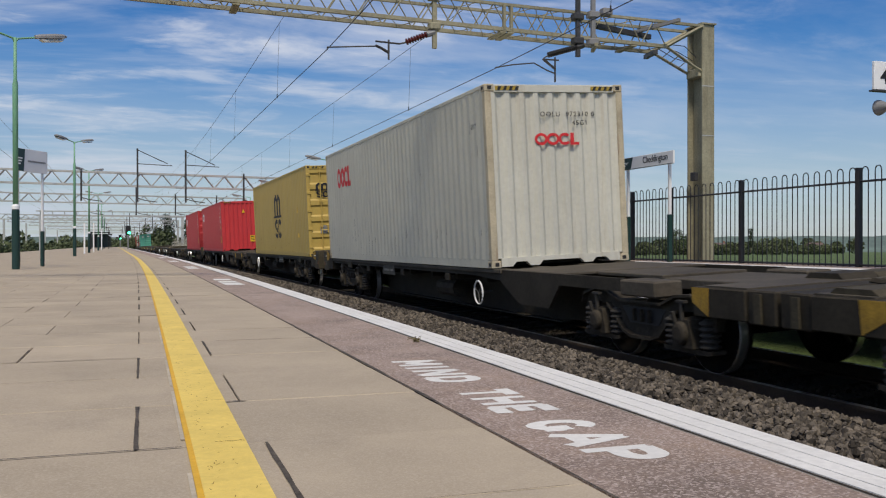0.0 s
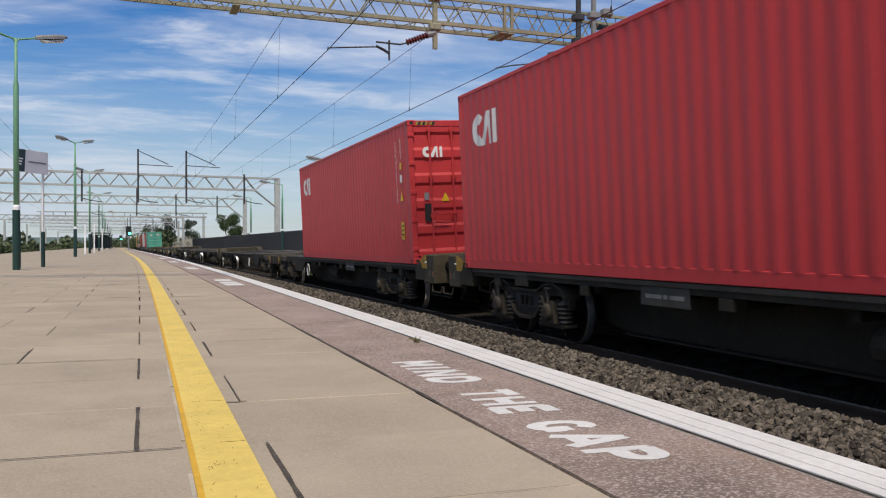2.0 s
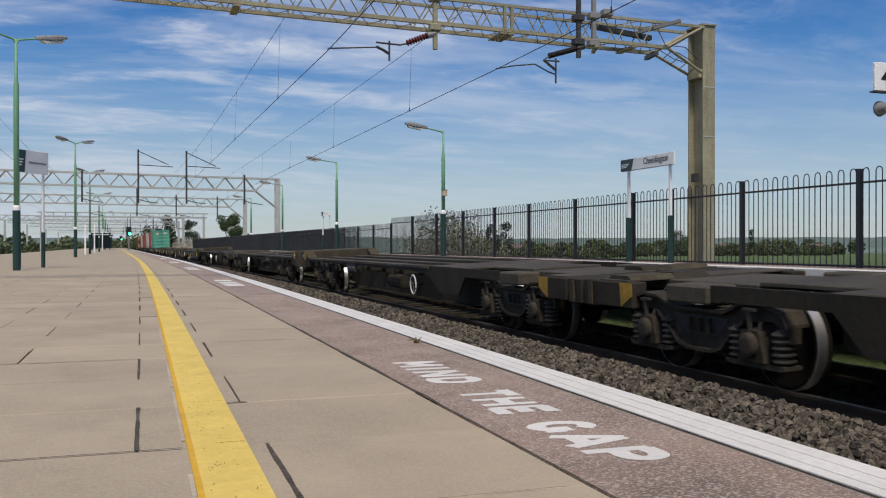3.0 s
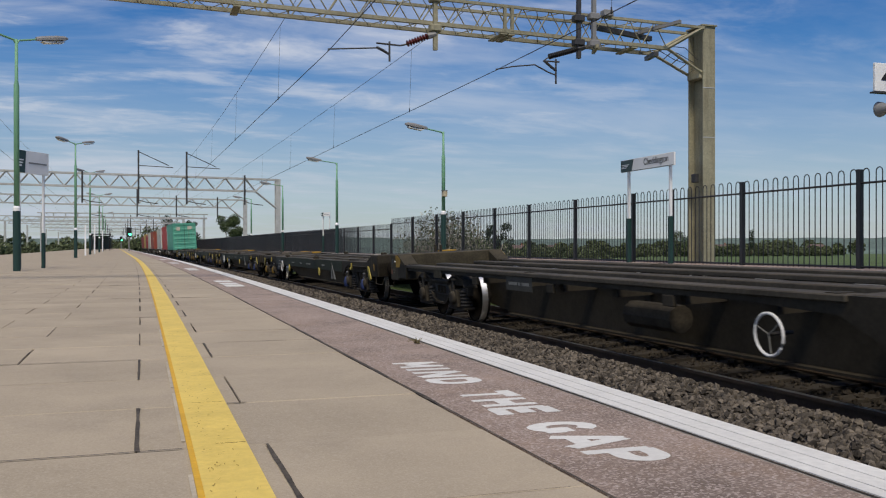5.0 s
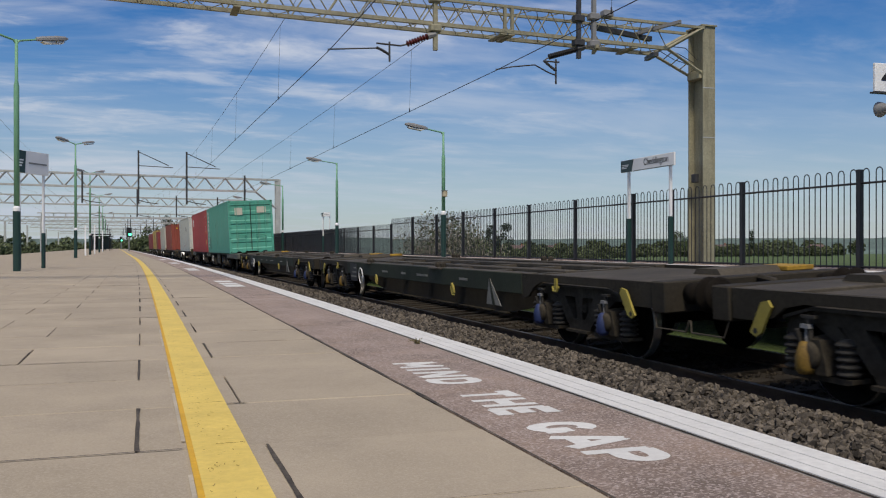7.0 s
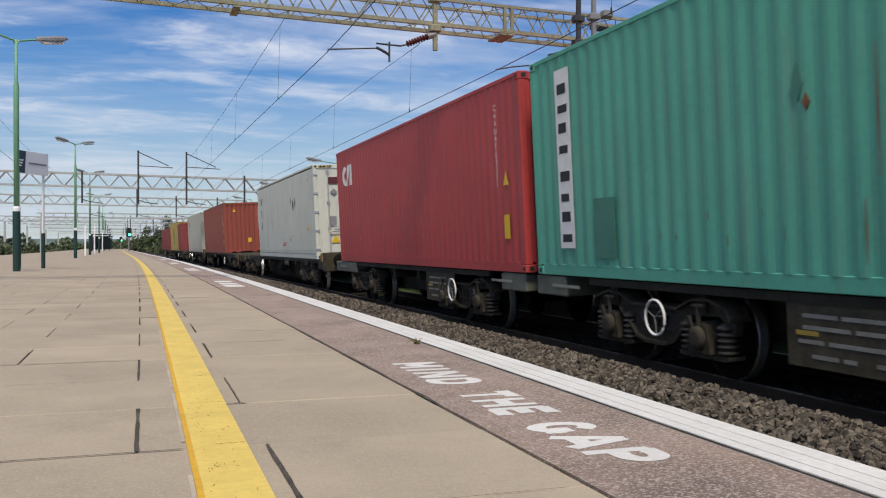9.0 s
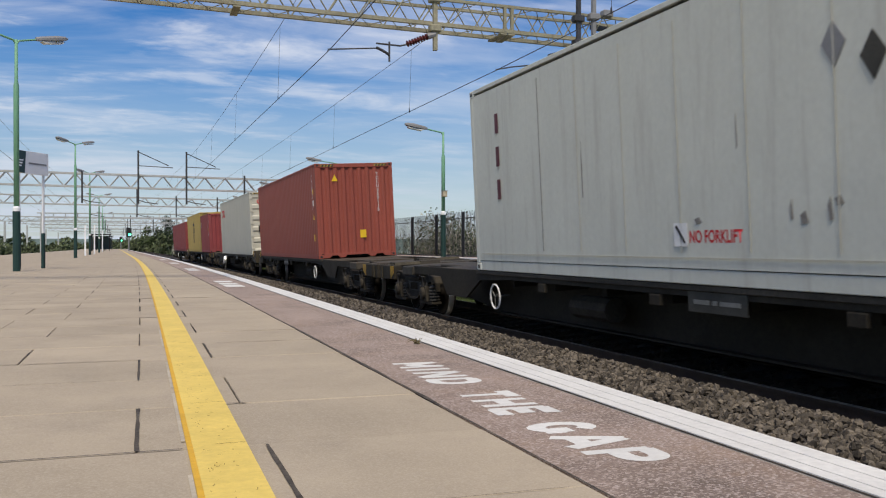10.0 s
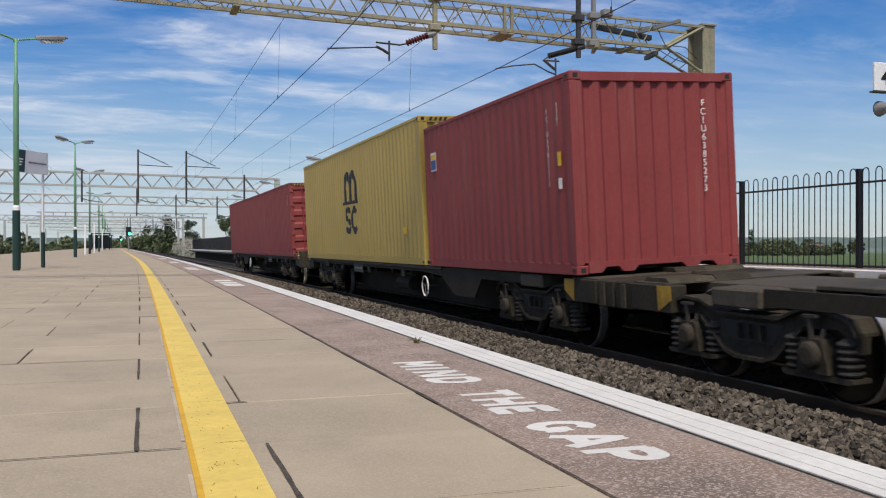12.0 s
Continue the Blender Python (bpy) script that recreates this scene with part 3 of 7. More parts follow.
def ballast():
    """Loose stones heaped between the tracks."""
    rng = np.random.default_rng(4)
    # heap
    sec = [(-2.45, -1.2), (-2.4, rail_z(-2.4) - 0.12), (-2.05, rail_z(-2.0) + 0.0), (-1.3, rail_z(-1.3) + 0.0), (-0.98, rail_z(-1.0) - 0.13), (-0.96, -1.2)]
    ob = new("ballast_shoulder", mesh_of(band(-14, 330, sec, 3), "ballast_gap_shade"))
    tagged(ob, "heaped ballast between the tracks, gap shade in its dark colour", "ballast", kind="structure")
    base = np.array([(1, 0, 0), (-1, 0, 0), (0, 1, 0), (0, -1, 0), (0, 0, 1), (0, 0, -1), (.62, .62, .5), (-.6, .62, .5), (.6, -.6, .55), (-.6, -.6, .5)], float)
    faces = np.array([(4, 6, 7), (4, 7, 9), (4, 9, 8), (4, 8, 6), (6, 0, 2), (6, 2, 7), (7, 2, 1), (7, 1, 9), (9, 1, 3), (9, 3, 8), (8, 3, 0), (8, 0, 6), (0, 5, 2), (2, 5, 1), (1, 5, 3), (3, 5, 0)])
    verts, tris, n = [], [], 0

    def stones(count, s0, s1, o0, o1, size, lift, power):
        nonlocal n
        for _ in range(count):
            s = s0 + (s1 - s0) * rng.random() ** power
            o = o0 + (o1 - o0) * rng.random()
            top = np.interp(o, [-2.4, -2.05, -1.3, -0.98, -0.85], [-0.12, 0.0, 0.0, -0.12, -0.18])
            z = rail_z(o) + top + lift * (rng.random() - 0.3)
            r = size * (0.6 + 0.8 * rng.random())
            v = base * (1 + 0.45 * (rng.random(base.shape) - 0.5)) * (np.array([1, 0.8, 0.65]) * r)
            q, _ = np.linalg.qr(rng.normal(size=(3, 3)))
            v = v @ q + np.array(along(s, o, z))
            verts.append(v), tris.append(faces + n)
            n += len(base)
    stones(17000, 2.0, 16.0, -2.42, -0.9, 0.034, 0.06, 1.3)
    stones(2500, -12.0, 2.0, -2.42, -0.9, 0.05, 0.06, 1.3)
    stones(7000, 16.0, 60.0, -2.42, -0.9, 0.05, 0.06, 1.5)
    for name, mat, lab in (("ballast_stones", "ballast", "loose grey-brown granite stones between the tracks"), ("oily_stones", "ballast_dark", "dark stones beside the far rail")):
        me = bpy.data.meshes.new(name)
        me.from_pydata(np.concatenate(verts).tolist(), [], np.concatenate(tris).tolist())
        me.materials.append(M[mat])
        tagged(new(name, me), lab, "stones", kind="stuff")
        verts, tris, n = [], [], 0
        stones(2500, 2.0, 18.0, -1.1, 0.6, 0.032, 0.03, 1.3)


P4 = 0.21   # the opposite platform's height


def opposite_platform():
    t = thing("opposite_platform", "narrow tarmac platform with a white edge and a low wall face", "platform", kind="structure")
    part("platform_body", band(-12, 62, [(1.62, P4 - 0.2), (1.62, P4 - 0.01), (3.75, P4 + 0.03), (3.75, P4 - 0.2)], 4), "tarmac", t)
    part("grass_bank", band(-12, 62, [(1.3, -1.6), (1.3, -1.0), (1.7, -0.82), (3.2, -0.35), (5.5, -1.3), (5.5, -1.6)], 4), "grass", t, "grassy bank under the platform")
    for i in range(9):
        part("trestle", band(-8 + i * 8, -7.7 + i * 8, [(2.4, -1.2), (2.4, P4 - 0.2), (3.6, P4 - 0.2), (3.6, -1.2)], 1), "coping", t)
    part("platform_edge", band(-12, 62, [(1.5, P4 - 0.13), (1.5, P4 + 0.05), (1.95, P4 + 0.05), (1.95, P4 - 0.03), (1.66, P4 - 0.13)], 4), "white_line", t, "white painted platform edge")
    part("platform_ramp", band(62, 119, [(1.62, P4 - 0.32), (1.62, P4 - 0.1), (4.2, P4 - 0.1), (4.2, P4 - 0.32)], 6), "tarmac", t)
    # added dark box stands in for the shaded hollow below the ramp slab
    part("platform_footing", band(62, 118, [(2.3, -1.6), (2.3, P4 - 0.321), (4.1, P4 - 0.321), (4.1, -1.6)], 6), "ballast_dark", t, "dark box standing for the shade under the platform")
    part("platform_edge", band(62, 119, [(1.5, P4 - 0.18), (1.5, P4 - 0.06), (1.9, P4 - 0.06), (1.9, P4 - 0.18)], 8), "white_line", t, "white painted platform edge")


EDGE = -4.75        # platform edge, from the far track's centre
ROAD_IN = -5.49     # where slabs end and the tarmac strip begins


def island_platform():
    t = thing("platform", "broad paved island platform with a white edge line and yellow line", "platform", kind="structure")
    part("platform_body", band(-14, 260, [(-14.5, -1.6), (-14.5, -0.012), (EDGE - 0.04, -0.012), (EDGE - 0.04, -1.6)], 4), "mortar", t)
    part("tarmac_strip", band(-14, 260, [(ROAD_IN, -0.05), (ROAD_IN, -0.002), (-4.952, -0.002), (-4.952, -0.05)], 2), "tarmac", t, "reddish tarmac strip")
    part("coping", band(-14, 260, [(-4.95, -0.2), (-4.95, -0.003), (EDGE + 0.012, -0.003), (EDGE + 0.012, -0.2)], 2), "coping", t)
    # the white line is painted in three strips with narrow grooves between
    for a, b in ((-4.935, -4.889), (-4.885, -4.819), (-4.815, EDGE + 0.005)):
        part("edge_line", band(-14, 260, [(a, -0.002), (a, 0.003), (b, 0.003), (b, -0.002)], 2), "white_line", t, "worn white platform edge line")
    part("edge_crack", band(-14, 60, [(-4.944, -0.001), (-4.944, 0.001), (-4.938, 0.001), (-4.938, -0.001)], 2), "joint", t, "thin rusty crack along the edge line")
    part("yellow_line", band(-14, 258, [(-6.362, 0.001), (-6.362, 0.006), (-6.214, 0.006), (-6.214, 0.001)], 1.5), "yellow_line", t, "yellow standing line")
    part("yellow_line_edge", band(-14, 40, [(-6.377, 0.001), (-6.377, 0.004), (-6.362, 0.004), (-6.362, 0.001)], 1.5), "yellow_edge", t, "older orange-yellow paint edge")
    for a, b in ((1.6, 2.3), (2.7, 3.6), (3.75, 4.6), (5.3, 6.4)):
        part("pale_paint_edge", band(a, b, [(-6.389, -0.001), (-6.389, 0.0012), (-6.378, 0.0012), (-6.378, -0.001)], 1.5), "coping_pale", t, "worn pale paint edge")
    return t


# MIND THE GAP painted on the strip: each word reads across the strip, from the edge line inwards
def painted_words():
    t = thing("painted_warning", "worn white painted words MIND THE GAP on reddish tarmac", "floor marking", kind="structure")
    # strokes of each letter in a unit cell: bars (x0, y0, x1, y1) and arcs (cx, cy, rx, ry, from, to)
    bars = {"M": [(.08, 0, .08, 1), (.08, 1, .5, .25), (.5, .25, .92, 1), (.92, 1, .92, 0)], "I": [(.5, 0, .5, 1)], "N": [(.1, 0, .1, 1), (.1, 1, .9, 0), (.9, 0, .9, 1)],
            "D": [(.1, 0, .1, 1), (.1, .92, .5, .92), (.1, .08, .5, .08)], "T": [(.5, 0, .5, 1), (0, .92, 1, .92)], "H": [(.1, 0, .1, 1), (.9, 0, .9, 1), (.1, .5, .9, .5)],
            "E": [(.1, 0, .1, 1), (.1, .92, .92, .92), (.1, .5, .8, .5), (.1, .08, .92, .08)], "G": [(.55, .42, .95, .42), (.88, .42, .88, .1)],
            "A": [(.04, 0, .5, 1), (.5, 1, .96, 0), (.22, .3, .78, .3)], "P": [(.1, 0, .1, 1), (.1, .92, .55, .92), (.1, .45, .55, .45)]}
    arcs = {"D": (.5, .5, .42, .5, -90, 90), "G": (.5, .5, .45, .5, 40, 335), "P": (.55, .685, .38, .315, -90, 90)}
    for text, s_lo, s_hi in (("MIND", 3.48, 4.19), ("THE", 2.78, 3.27), ("GAP", 2.07, 2.63)):
        bm = bmesh.new()
        units = [0.45 if ch == "I" else 1.0 for ch in text]
        total, x, lift = sum(units) + 0.32 * (len(text) - 1), 0.0, 0
        for ch, wide in zip(text, units):
            def mark(u, w, ch_x=x, ch_w=wide):
                f = (ch_x + (u - 0.5) * 1.0 + ch_w / 2) / total
                return along(s_hi + (s_lo - s_hi) * f, -5.36 + 0.205 * w, -0.0014 + 0.00006 * lift)
            for x0, y0, x1, y1 in bars[ch]:
                lift += 1
                d = Vector((x1 - x0, y1 - y0)).normalized() * 0.145
                nx, ny = -d.y, d.x
                bm.faces.new([bm.verts.new(mark(u, w)) for u, w in ((x0 + nx, y0 + ny), (x1 + nx, y1 + ny), (x1 - nx, y1 - ny), (x0 - nx, y0 - ny))])
            if ch in arcs:
                lift += 1
                cx, cy, rx, ry, a0, a1 = arcs[ch]
                rows = []
                for k in range(15):
                    a = radians(a0 + (a1 - a0) * k / 14)
                    rows.append([bm.verts.new(mark(cx + math.cos(a) * (rx + q), cy + math.sin(a) * (ry + q))) for q in (0.06, -0.24)])
                for p, q in zip(rows, rows[1:]):
                    bm.faces.new((p[0], q[0], q[1], p[1]))
            x += wide + 0.32
        part("painted_word", bm, "white_line", t, "white painted word " + text)
    # the same words further along the platform, too far to read
    for s in (12.9, 22.0, 31.0, 40.0):
        for k, ln in ((0, 0.7), (1, 0.5), (2, 0.6)):
            a = s + k * 0.85
            part("painted_bar", band(a, a + ln, [(-5.36, 0.001), (-5.36, 0.003), (-5.1, 0.003), (-5.1, 0.001)], 1), "white_line", t)


def far_hills():
    rng = random.Random(5)
    for name, dist, base, amp, lab in (("near", 1100, 4, 5, "wooded ridge on the horizon, haze in its colour"), ("far", 2600, 24, 14, "distant hill on the horizon, haze in its blue-green colour")):
        bm = bmesh.new()
        n, prev = 160, None
        for i in range(n + 1):
            ang = radians(-70 + 140 * i / n)
            h = base + amp * noise.noise((i * 0.07, dist, 0)) + amp * 0.35 * noise.noise((i * 0.4, dist, 3)) + rng.random() * base * 0.08
            d = Vector((math.sin(ang + 0.2), math.cos(ang + 0.2), 0))
            col = [bm.verts.new(d * dist + Vector((0, 0, -12))), bm.verts.new(d * (dist + dist * 0.12) + Vector((0, 0, max(-2, h)))), bm.verts.new(d * (dist * 1.3) + Vector((0, 0, -12)))]
            if prev:
                for k in range(2):
                    bm.faces.new((prev[k], col[k], col[k + 1], prev[k + 1]))
            prev = col
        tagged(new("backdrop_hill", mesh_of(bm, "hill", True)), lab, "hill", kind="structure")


ground()
track_bed()
opposite_platform()
PLATFORM = island_platform()
painted_words()
far_hills()

# ---------- overhead line gantries ----------
def lattice(bm, a, b, height, depth, bays, r):
    """A box truss from a to b: four chords and zigzag lacing on all sides."""
    a, b = Vector(a), Vector(b)
    d = (b - a).normalized()
    n = d.cross(Vector((0, 0, 1))).normalized()
    for i in range(bays):
        u = [a + (b - a) * (i + k) / bays for k in (0, 0.5, 1)]
        for sgn in (-1, 1):
            w = n * depth / 2 * sgn
            up = Vector((0, 0, height))
            tube(bm, [u[0] + w, u[1] + w + up], r, 4)
            tube(bm, [u[1] + w + up, u[2] + w], r, 4)
        if depth > 0.1:
            for z in (0, height):
                up = Vector((0, 0, z))
                tube(bm, [u[0] - n * depth / 2 + up, u[1] + n * depth / 2 + up], r * 0.9, 4)
                tube(bm, [u[1] + n * depth / 2 + up, u[2] - n * depth / 2 + up], r * 0.9, 4)


def chord(a, b, size):
    """An angle bar."""
    bm = bmesh.new()
    a, b = Vector(a), Vector(b)
    d = (b - a).normalized()
    side = d.cross(Vector((0, 0, 1))).normalized() * size / 2
    up = Vector((0, 0, size / 2))
    q = [[bm.verts.new(p + side * i + up * j) for i, j in ((-1, -1), (1, -1), (1, 1), (-1, 1))] for p in (a, b)]
    for k in range(4):
        bm.faces.new((q[0][k], q[0][(k + 1) % 4], q[1][(k + 1) % 4], q[1][k]))
    bm.faces.new(q[0][::-1]), bm.faces.new(q[1])
    return bm


def h_section(x, w, d, top):
    """An upright of H section, its flanges facing along the line."""
    f = 0.03
    q = [(-w, -d), (w, -d), (w, -d + f), (f / 2, -d + f), (f / 2, d - f), (w, d - f), (w, d), (-w, d), (-w, d - f), (-f / 2, d - f), (-f / 2, -d + f), (-w, -d + f)]
    return prism(bmesh.new(), [(x + a, b) for a, b in q], 2, -1.4, top)


def near_gantry():
    """Portal over four tracks: an H-section upright and a long box truss."""
    g = thing("gantry", "weathered yellowish steel portal gantry over the tracks", "gantry", along_pose(15.2, 0, 0))
    x0, xk, hy = -22.0, 3.02, 0.26
    part("upright", h_section(3.975, 0.135, 0.25, 4.82), "gantry", g)
    for z in (2.66, 3.62):
        part("weld_band", bx(3.835, 4.115, -0.256, -0.251, z, z + 0.02), "gantry_far", g)
    part("cap_plate", bx(3.80, 4.14, -0.28, 0.28, 4.822, 4.85), "gantry", g)
    part("gusset", bx(3.78, 3.95, -0.2, 0.2, 3.82, 3.98, bevel=0.01), "gantry", g)
    part("cable_box", bx(3.76, 3.838, -0.12, 0.04, 1.8, 1.97, bevel=0.01), "steel_dark", g)

    def zt(x):
        return 4.79 + 0.015 * (3.25 - x)

    def zb(x):
        return 4.335 + 0.0217 * (2.63 - x)
    for sgn in (-hy, hy):
        part("lower_chord", chord((x0, sgn, zb(x0)), (xk, sgn, zb(xk)), 0.065), "gantry", g)
        part("upper_chord", chord((x0, sgn, zt(x0)), (3.85, sgn, zt(3.85)), 0.05), "gantry", g)
        part("knee_brace", tube(bmesh.new(), [(xk, sgn, zb(xk)), (3.84, sgn * 0.75, 3.92)], 0.03, 5), "gantry", g)
        part("end_strut", tube(bmesh.new(), [(xk, sgn, zb(xk)), (3.8, sgn, zt(3.8) - 0.02)], 0.036, 5), "gantry", g)
    bm = bmesh.new()
    n = 46
    for i in range(n):
        xa, xb = x0 + (xk - x0) * i / n, x0 + (xk - x0) * (i + 1) / n
        xm = (xa + xb) / 2
        for sgn in (-hy, hy):
            tube(bm, [(xa, sgn, zb(xa)), (xm, sgn, zt(xm))], 0.012, 4)
            tube(bm, [(xm, sgn, zt(xm)), (xb, sgn, zb(xb))], 0.012, 4)
        for z in (zt, zb):
            tube(bm, [(xa, -hy, z(xa)), (xm, hy, z(xm))], 0.008, 4)
            tube(bm, [(xm, hy, z(xm)), (xb, -hy, z(xb))], 0.008, 4)
    part("lacing", bm, "gantry", g, kind="stuff")
    bm = bmesh.new()
    for i in range(4):
        f = 0.15 + 0.22 * i
        x, z = xk + 0.82 * f, zb(xk) + (3.92 - zb(xk)) * f
        tube(bm, [(x, -0.22, z), (x + 0.1, 0.2, z - 0.04)], 0.012, 4)
    part("brace_lacing", bm, "gantry", g)
    for i, (dy, sag) in enumerate(((-0.2, 0.05), (0.02, 0.12), (0.18, 0.2))):
        part("bonding_cable", tube(bmesh.new(), [(xk + 0.1, dy, zb(xk) + 0.06), (xk + 0.45, dy, zb(xk) + 0.1 - sag), (3.8, dy * 0.6, zb(xk) - 0.12 - sag * 0.4)], 0.008, 5), "steel_dark", g)
    for x in (-5.0, -0.35, -0.2, 2.3):
        part("joint_plate", bx(x - 0.06, x + 0.06, -0.31, 0.31, zb(x) - 0.07, zb(x) - 0.045), "gantry", g)
    for x in (-0.32, -0.18):
        part("joint_post", bx(x - 0.025, x + 0.025, -0.3, -0.24, zb(x), zt(x)), "gantry", g)
    # dark cross beams lying on the truss
    part("cross_beam", chord((1.5, -0.1, 4.66), (2.95, 0.2, 4.60), 0.09), "steel_dark", g)
    part("cross_beam", chord((3.0, -0.75, 4.72), (2.55, 0.3, 4.66), 0.06), "lamp_grey", g)
    part("cross_beam", chord((2.55, -0.65, 4.12), (2.95, 0.35, 4.24), 0.08), "steel_dark", g)
    part("cross_beam", chord((1.35, -0.6, 4.18), (1.75, 0.3, 4.27), 0.06), "gantry", g)
    # posts that carry the wires
    for x, z0, z1, mat in ((-1.65, 3.95, 5.35, "gantry"), (1.11, 3.99, 5.5, "steel_dark"), (1.42, 4.27, 5.55, "lamp_grey")):
        part("drop_post", bx(x - 0.036, x + 0.036, -0.375, -0.305, z0, z1), mat, g)
    for x, z, mat in ((-1.65, 4.33, "gantry"), (-1.65, 4.84, "gantry"), (1.11, 4.28, "steel_dark"), (1.42, 4.28, "lamp_grey"), (1.11, 4.72, "steel_dark"), (1.42, 4.78, "lamp_grey"), (1.7, 4.86, "lamp_grey")):
        part("clamp", bx(x - 0.1, x + 0.1, -0.41, -0.24, z - 0.06, z + 0.06, bevel=0.015), mat, g)
    # registration arms: insulator, bracket, drop tube and steady arm to the contact wire
    sets = (("insulator", 8, 0.058, (-1.79, 4.18), (-2.17, 4.02), [(-2.15, 4.02), (-2.28, 3.985), (-2.70, 4.0)], -2.47, 4.04, 3.70, [(-2.70, 3.93), (-2.58, 3.88), (-2.47, 3.82)], [(-2.66, 3.92), (-3.1, 3.88), (-3.53, 3.84), (-3.53, 3.80)]),
            ("insulator_black", 15, 0.055, (1.08, 4.16), (0.5, 3.98), [(0.52, 3.98), (0.40, 3.90), (0.72, 3.90)], 0.65, 3.95, 3.50, [(0.42, 3.9), (0.56, 3.8), (0.65, 3.74)], [(0.64, 3.66), (0.50, 3.70), (0.23, 3.82), (-0.2, 3.76), (-0.52, 3.69)]))
    for mat, n, rad, a, b, brk, dx, d1, d0, curl, arm in sets:
        va, vb = Vector((a[0], -0.34, a[1])), Vector((b[0], -0.34, b[1]))
        ln = (vb - va).length
        p = ln / n
        prof = [(0.02, 0)]
        for k in range(n):
            prof += [(0.03, p * (k + 0.15)), (rad, p * (k + 0.4)), (rad * 0.95, p * (k + 0.6)), (0.03, p * (k + 0.85))]
        ins = part("insulator", lathe(bmesh.new(), prof + [(0.02, ln)], 2, 12), mat, g)
        ins.matrix_basis = Matrix.Translation(va) @ (vb - va).to_track_quat("Z", "Y").to_matrix().to_4x4()
        part("insulator_cap", tube(bmesh.new(), [(a[0] + 0.14, -0.34, a[1] + 0.05), va], 0.055, 8), "lamp_grey" if mat == "insulator" else "steel_dark", g)
        bm = tube(bmesh.new(), [(x, -0.34, z) for x, z in brk], 0.016, 6)
        tube(bm, [(dx, -0.34, d1), (dx, -0.34, d0)], 0.017, 6)
        tube(bm, [(x, -0.34, z) for x, z in curl], 0.024, 6)
        part("registration_arm", bm, "steel_dark", g)
        part("steady_arm", tube(bmesh.new(), [(x, -0.34, z) for x, z in arm], 0.013, 6), "steel_dark", g)
    return g


def far_gantry(s, off, top, height, s_masts):
    g = thing("gantry", "grey lattice portal gantry over the tracks", "gantry", along_pose(s, 0, 0), group="far gantries")
    bot = top - height
    x0 = -26.0
    for x in (off, x0 - 0.5):
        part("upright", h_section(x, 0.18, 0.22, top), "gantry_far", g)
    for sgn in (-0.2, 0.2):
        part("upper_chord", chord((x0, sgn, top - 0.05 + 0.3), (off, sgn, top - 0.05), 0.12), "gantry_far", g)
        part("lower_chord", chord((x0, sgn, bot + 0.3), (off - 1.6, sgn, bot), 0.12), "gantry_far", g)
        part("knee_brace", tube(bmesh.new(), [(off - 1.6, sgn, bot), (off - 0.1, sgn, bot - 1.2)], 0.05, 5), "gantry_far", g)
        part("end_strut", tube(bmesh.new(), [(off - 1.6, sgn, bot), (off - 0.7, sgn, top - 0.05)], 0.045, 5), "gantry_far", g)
    bm = bmesh.new()
    n = 20
    apart = s < 100
    for i in range(n):
        xa, xb = x0 + (off - 1.6 - x0) * i / n, x0 + (off - 1.6 - x0) * (i + 1) / n
        xm = (xa + xb) / 2
        lift = lambda x: 0.3 * (off - x) / (off - x0)
        for sgn in (-0.2, 0.2):
            for p, q in (((xa, sgn, bot + lift(xa)), (xm, sgn, top - 0.05 + lift(xm))), ((xm, sgn, top - 0.05 + lift(xm)), (xb, sgn, bot + lift(xb)))):
                if apart:
                    part("lacing_bar", tube(bmesh.new(), [p, q], 0.04, 4), "gantry_far", g)
                else:
                    tube(bm, [p, q], 0.04, 4)
    if not apart:
        part("lacing", bm, "gantry_far", g, kind="stuff")
    for x, up in s_masts:
        part("mast", bx(x - 0.06, x + 0.06, -0.32, -0.22, bot - 1.0, top + up), "steel_dark", g)
        if up > 1:
            part("stay", tube(bmesh.new(), [(x, -0.27, top + up - 0.1), (x + 2.0, -0.27, top + 0.75)], 0.03, 5), "steel_dark", g)
            part("arm", tube(bmesh.new(), [(x, -0.27, top + 0.7), (x + 2.3, -0.27, top + 0.62)], 0.03, 5), "steel_dark", g)
        part("registration_arm", tube(bmesh.new(), [(x, -0.27, bot - 0.75), (x + 0.5, -0.27, bot - 0.9), (x + 1.3, -0.27, bot - 1.0)], 0.03, 5), "steel_dark", g)
    return g


near_gantry()
far_gantry(66, 3.9, 5.45, 0.92, [(-9.3, 0.2), (-5.7, 1.75), (-2.5, 1.75), (1.5, 0.2)])
far_gantry(94, 5.3, 5.35, 0.85, [(-9.5, 0.2), (-5.2, 0.9), (-1.5, 0.3), (2.5, 0.2)])
for gs, go, gt in ((150, 3.0, 5.0), (185, 4.5, 5.4), (230, 5.0, 5.6), (290, 5.0, 5.8), (350, 5.0, 5.8)):
    far_gantry(gs, go, gt, 0.8, [(-9, 0.2), (-5, 0.5), (-1.6, 0.4), (2, 0.2)])


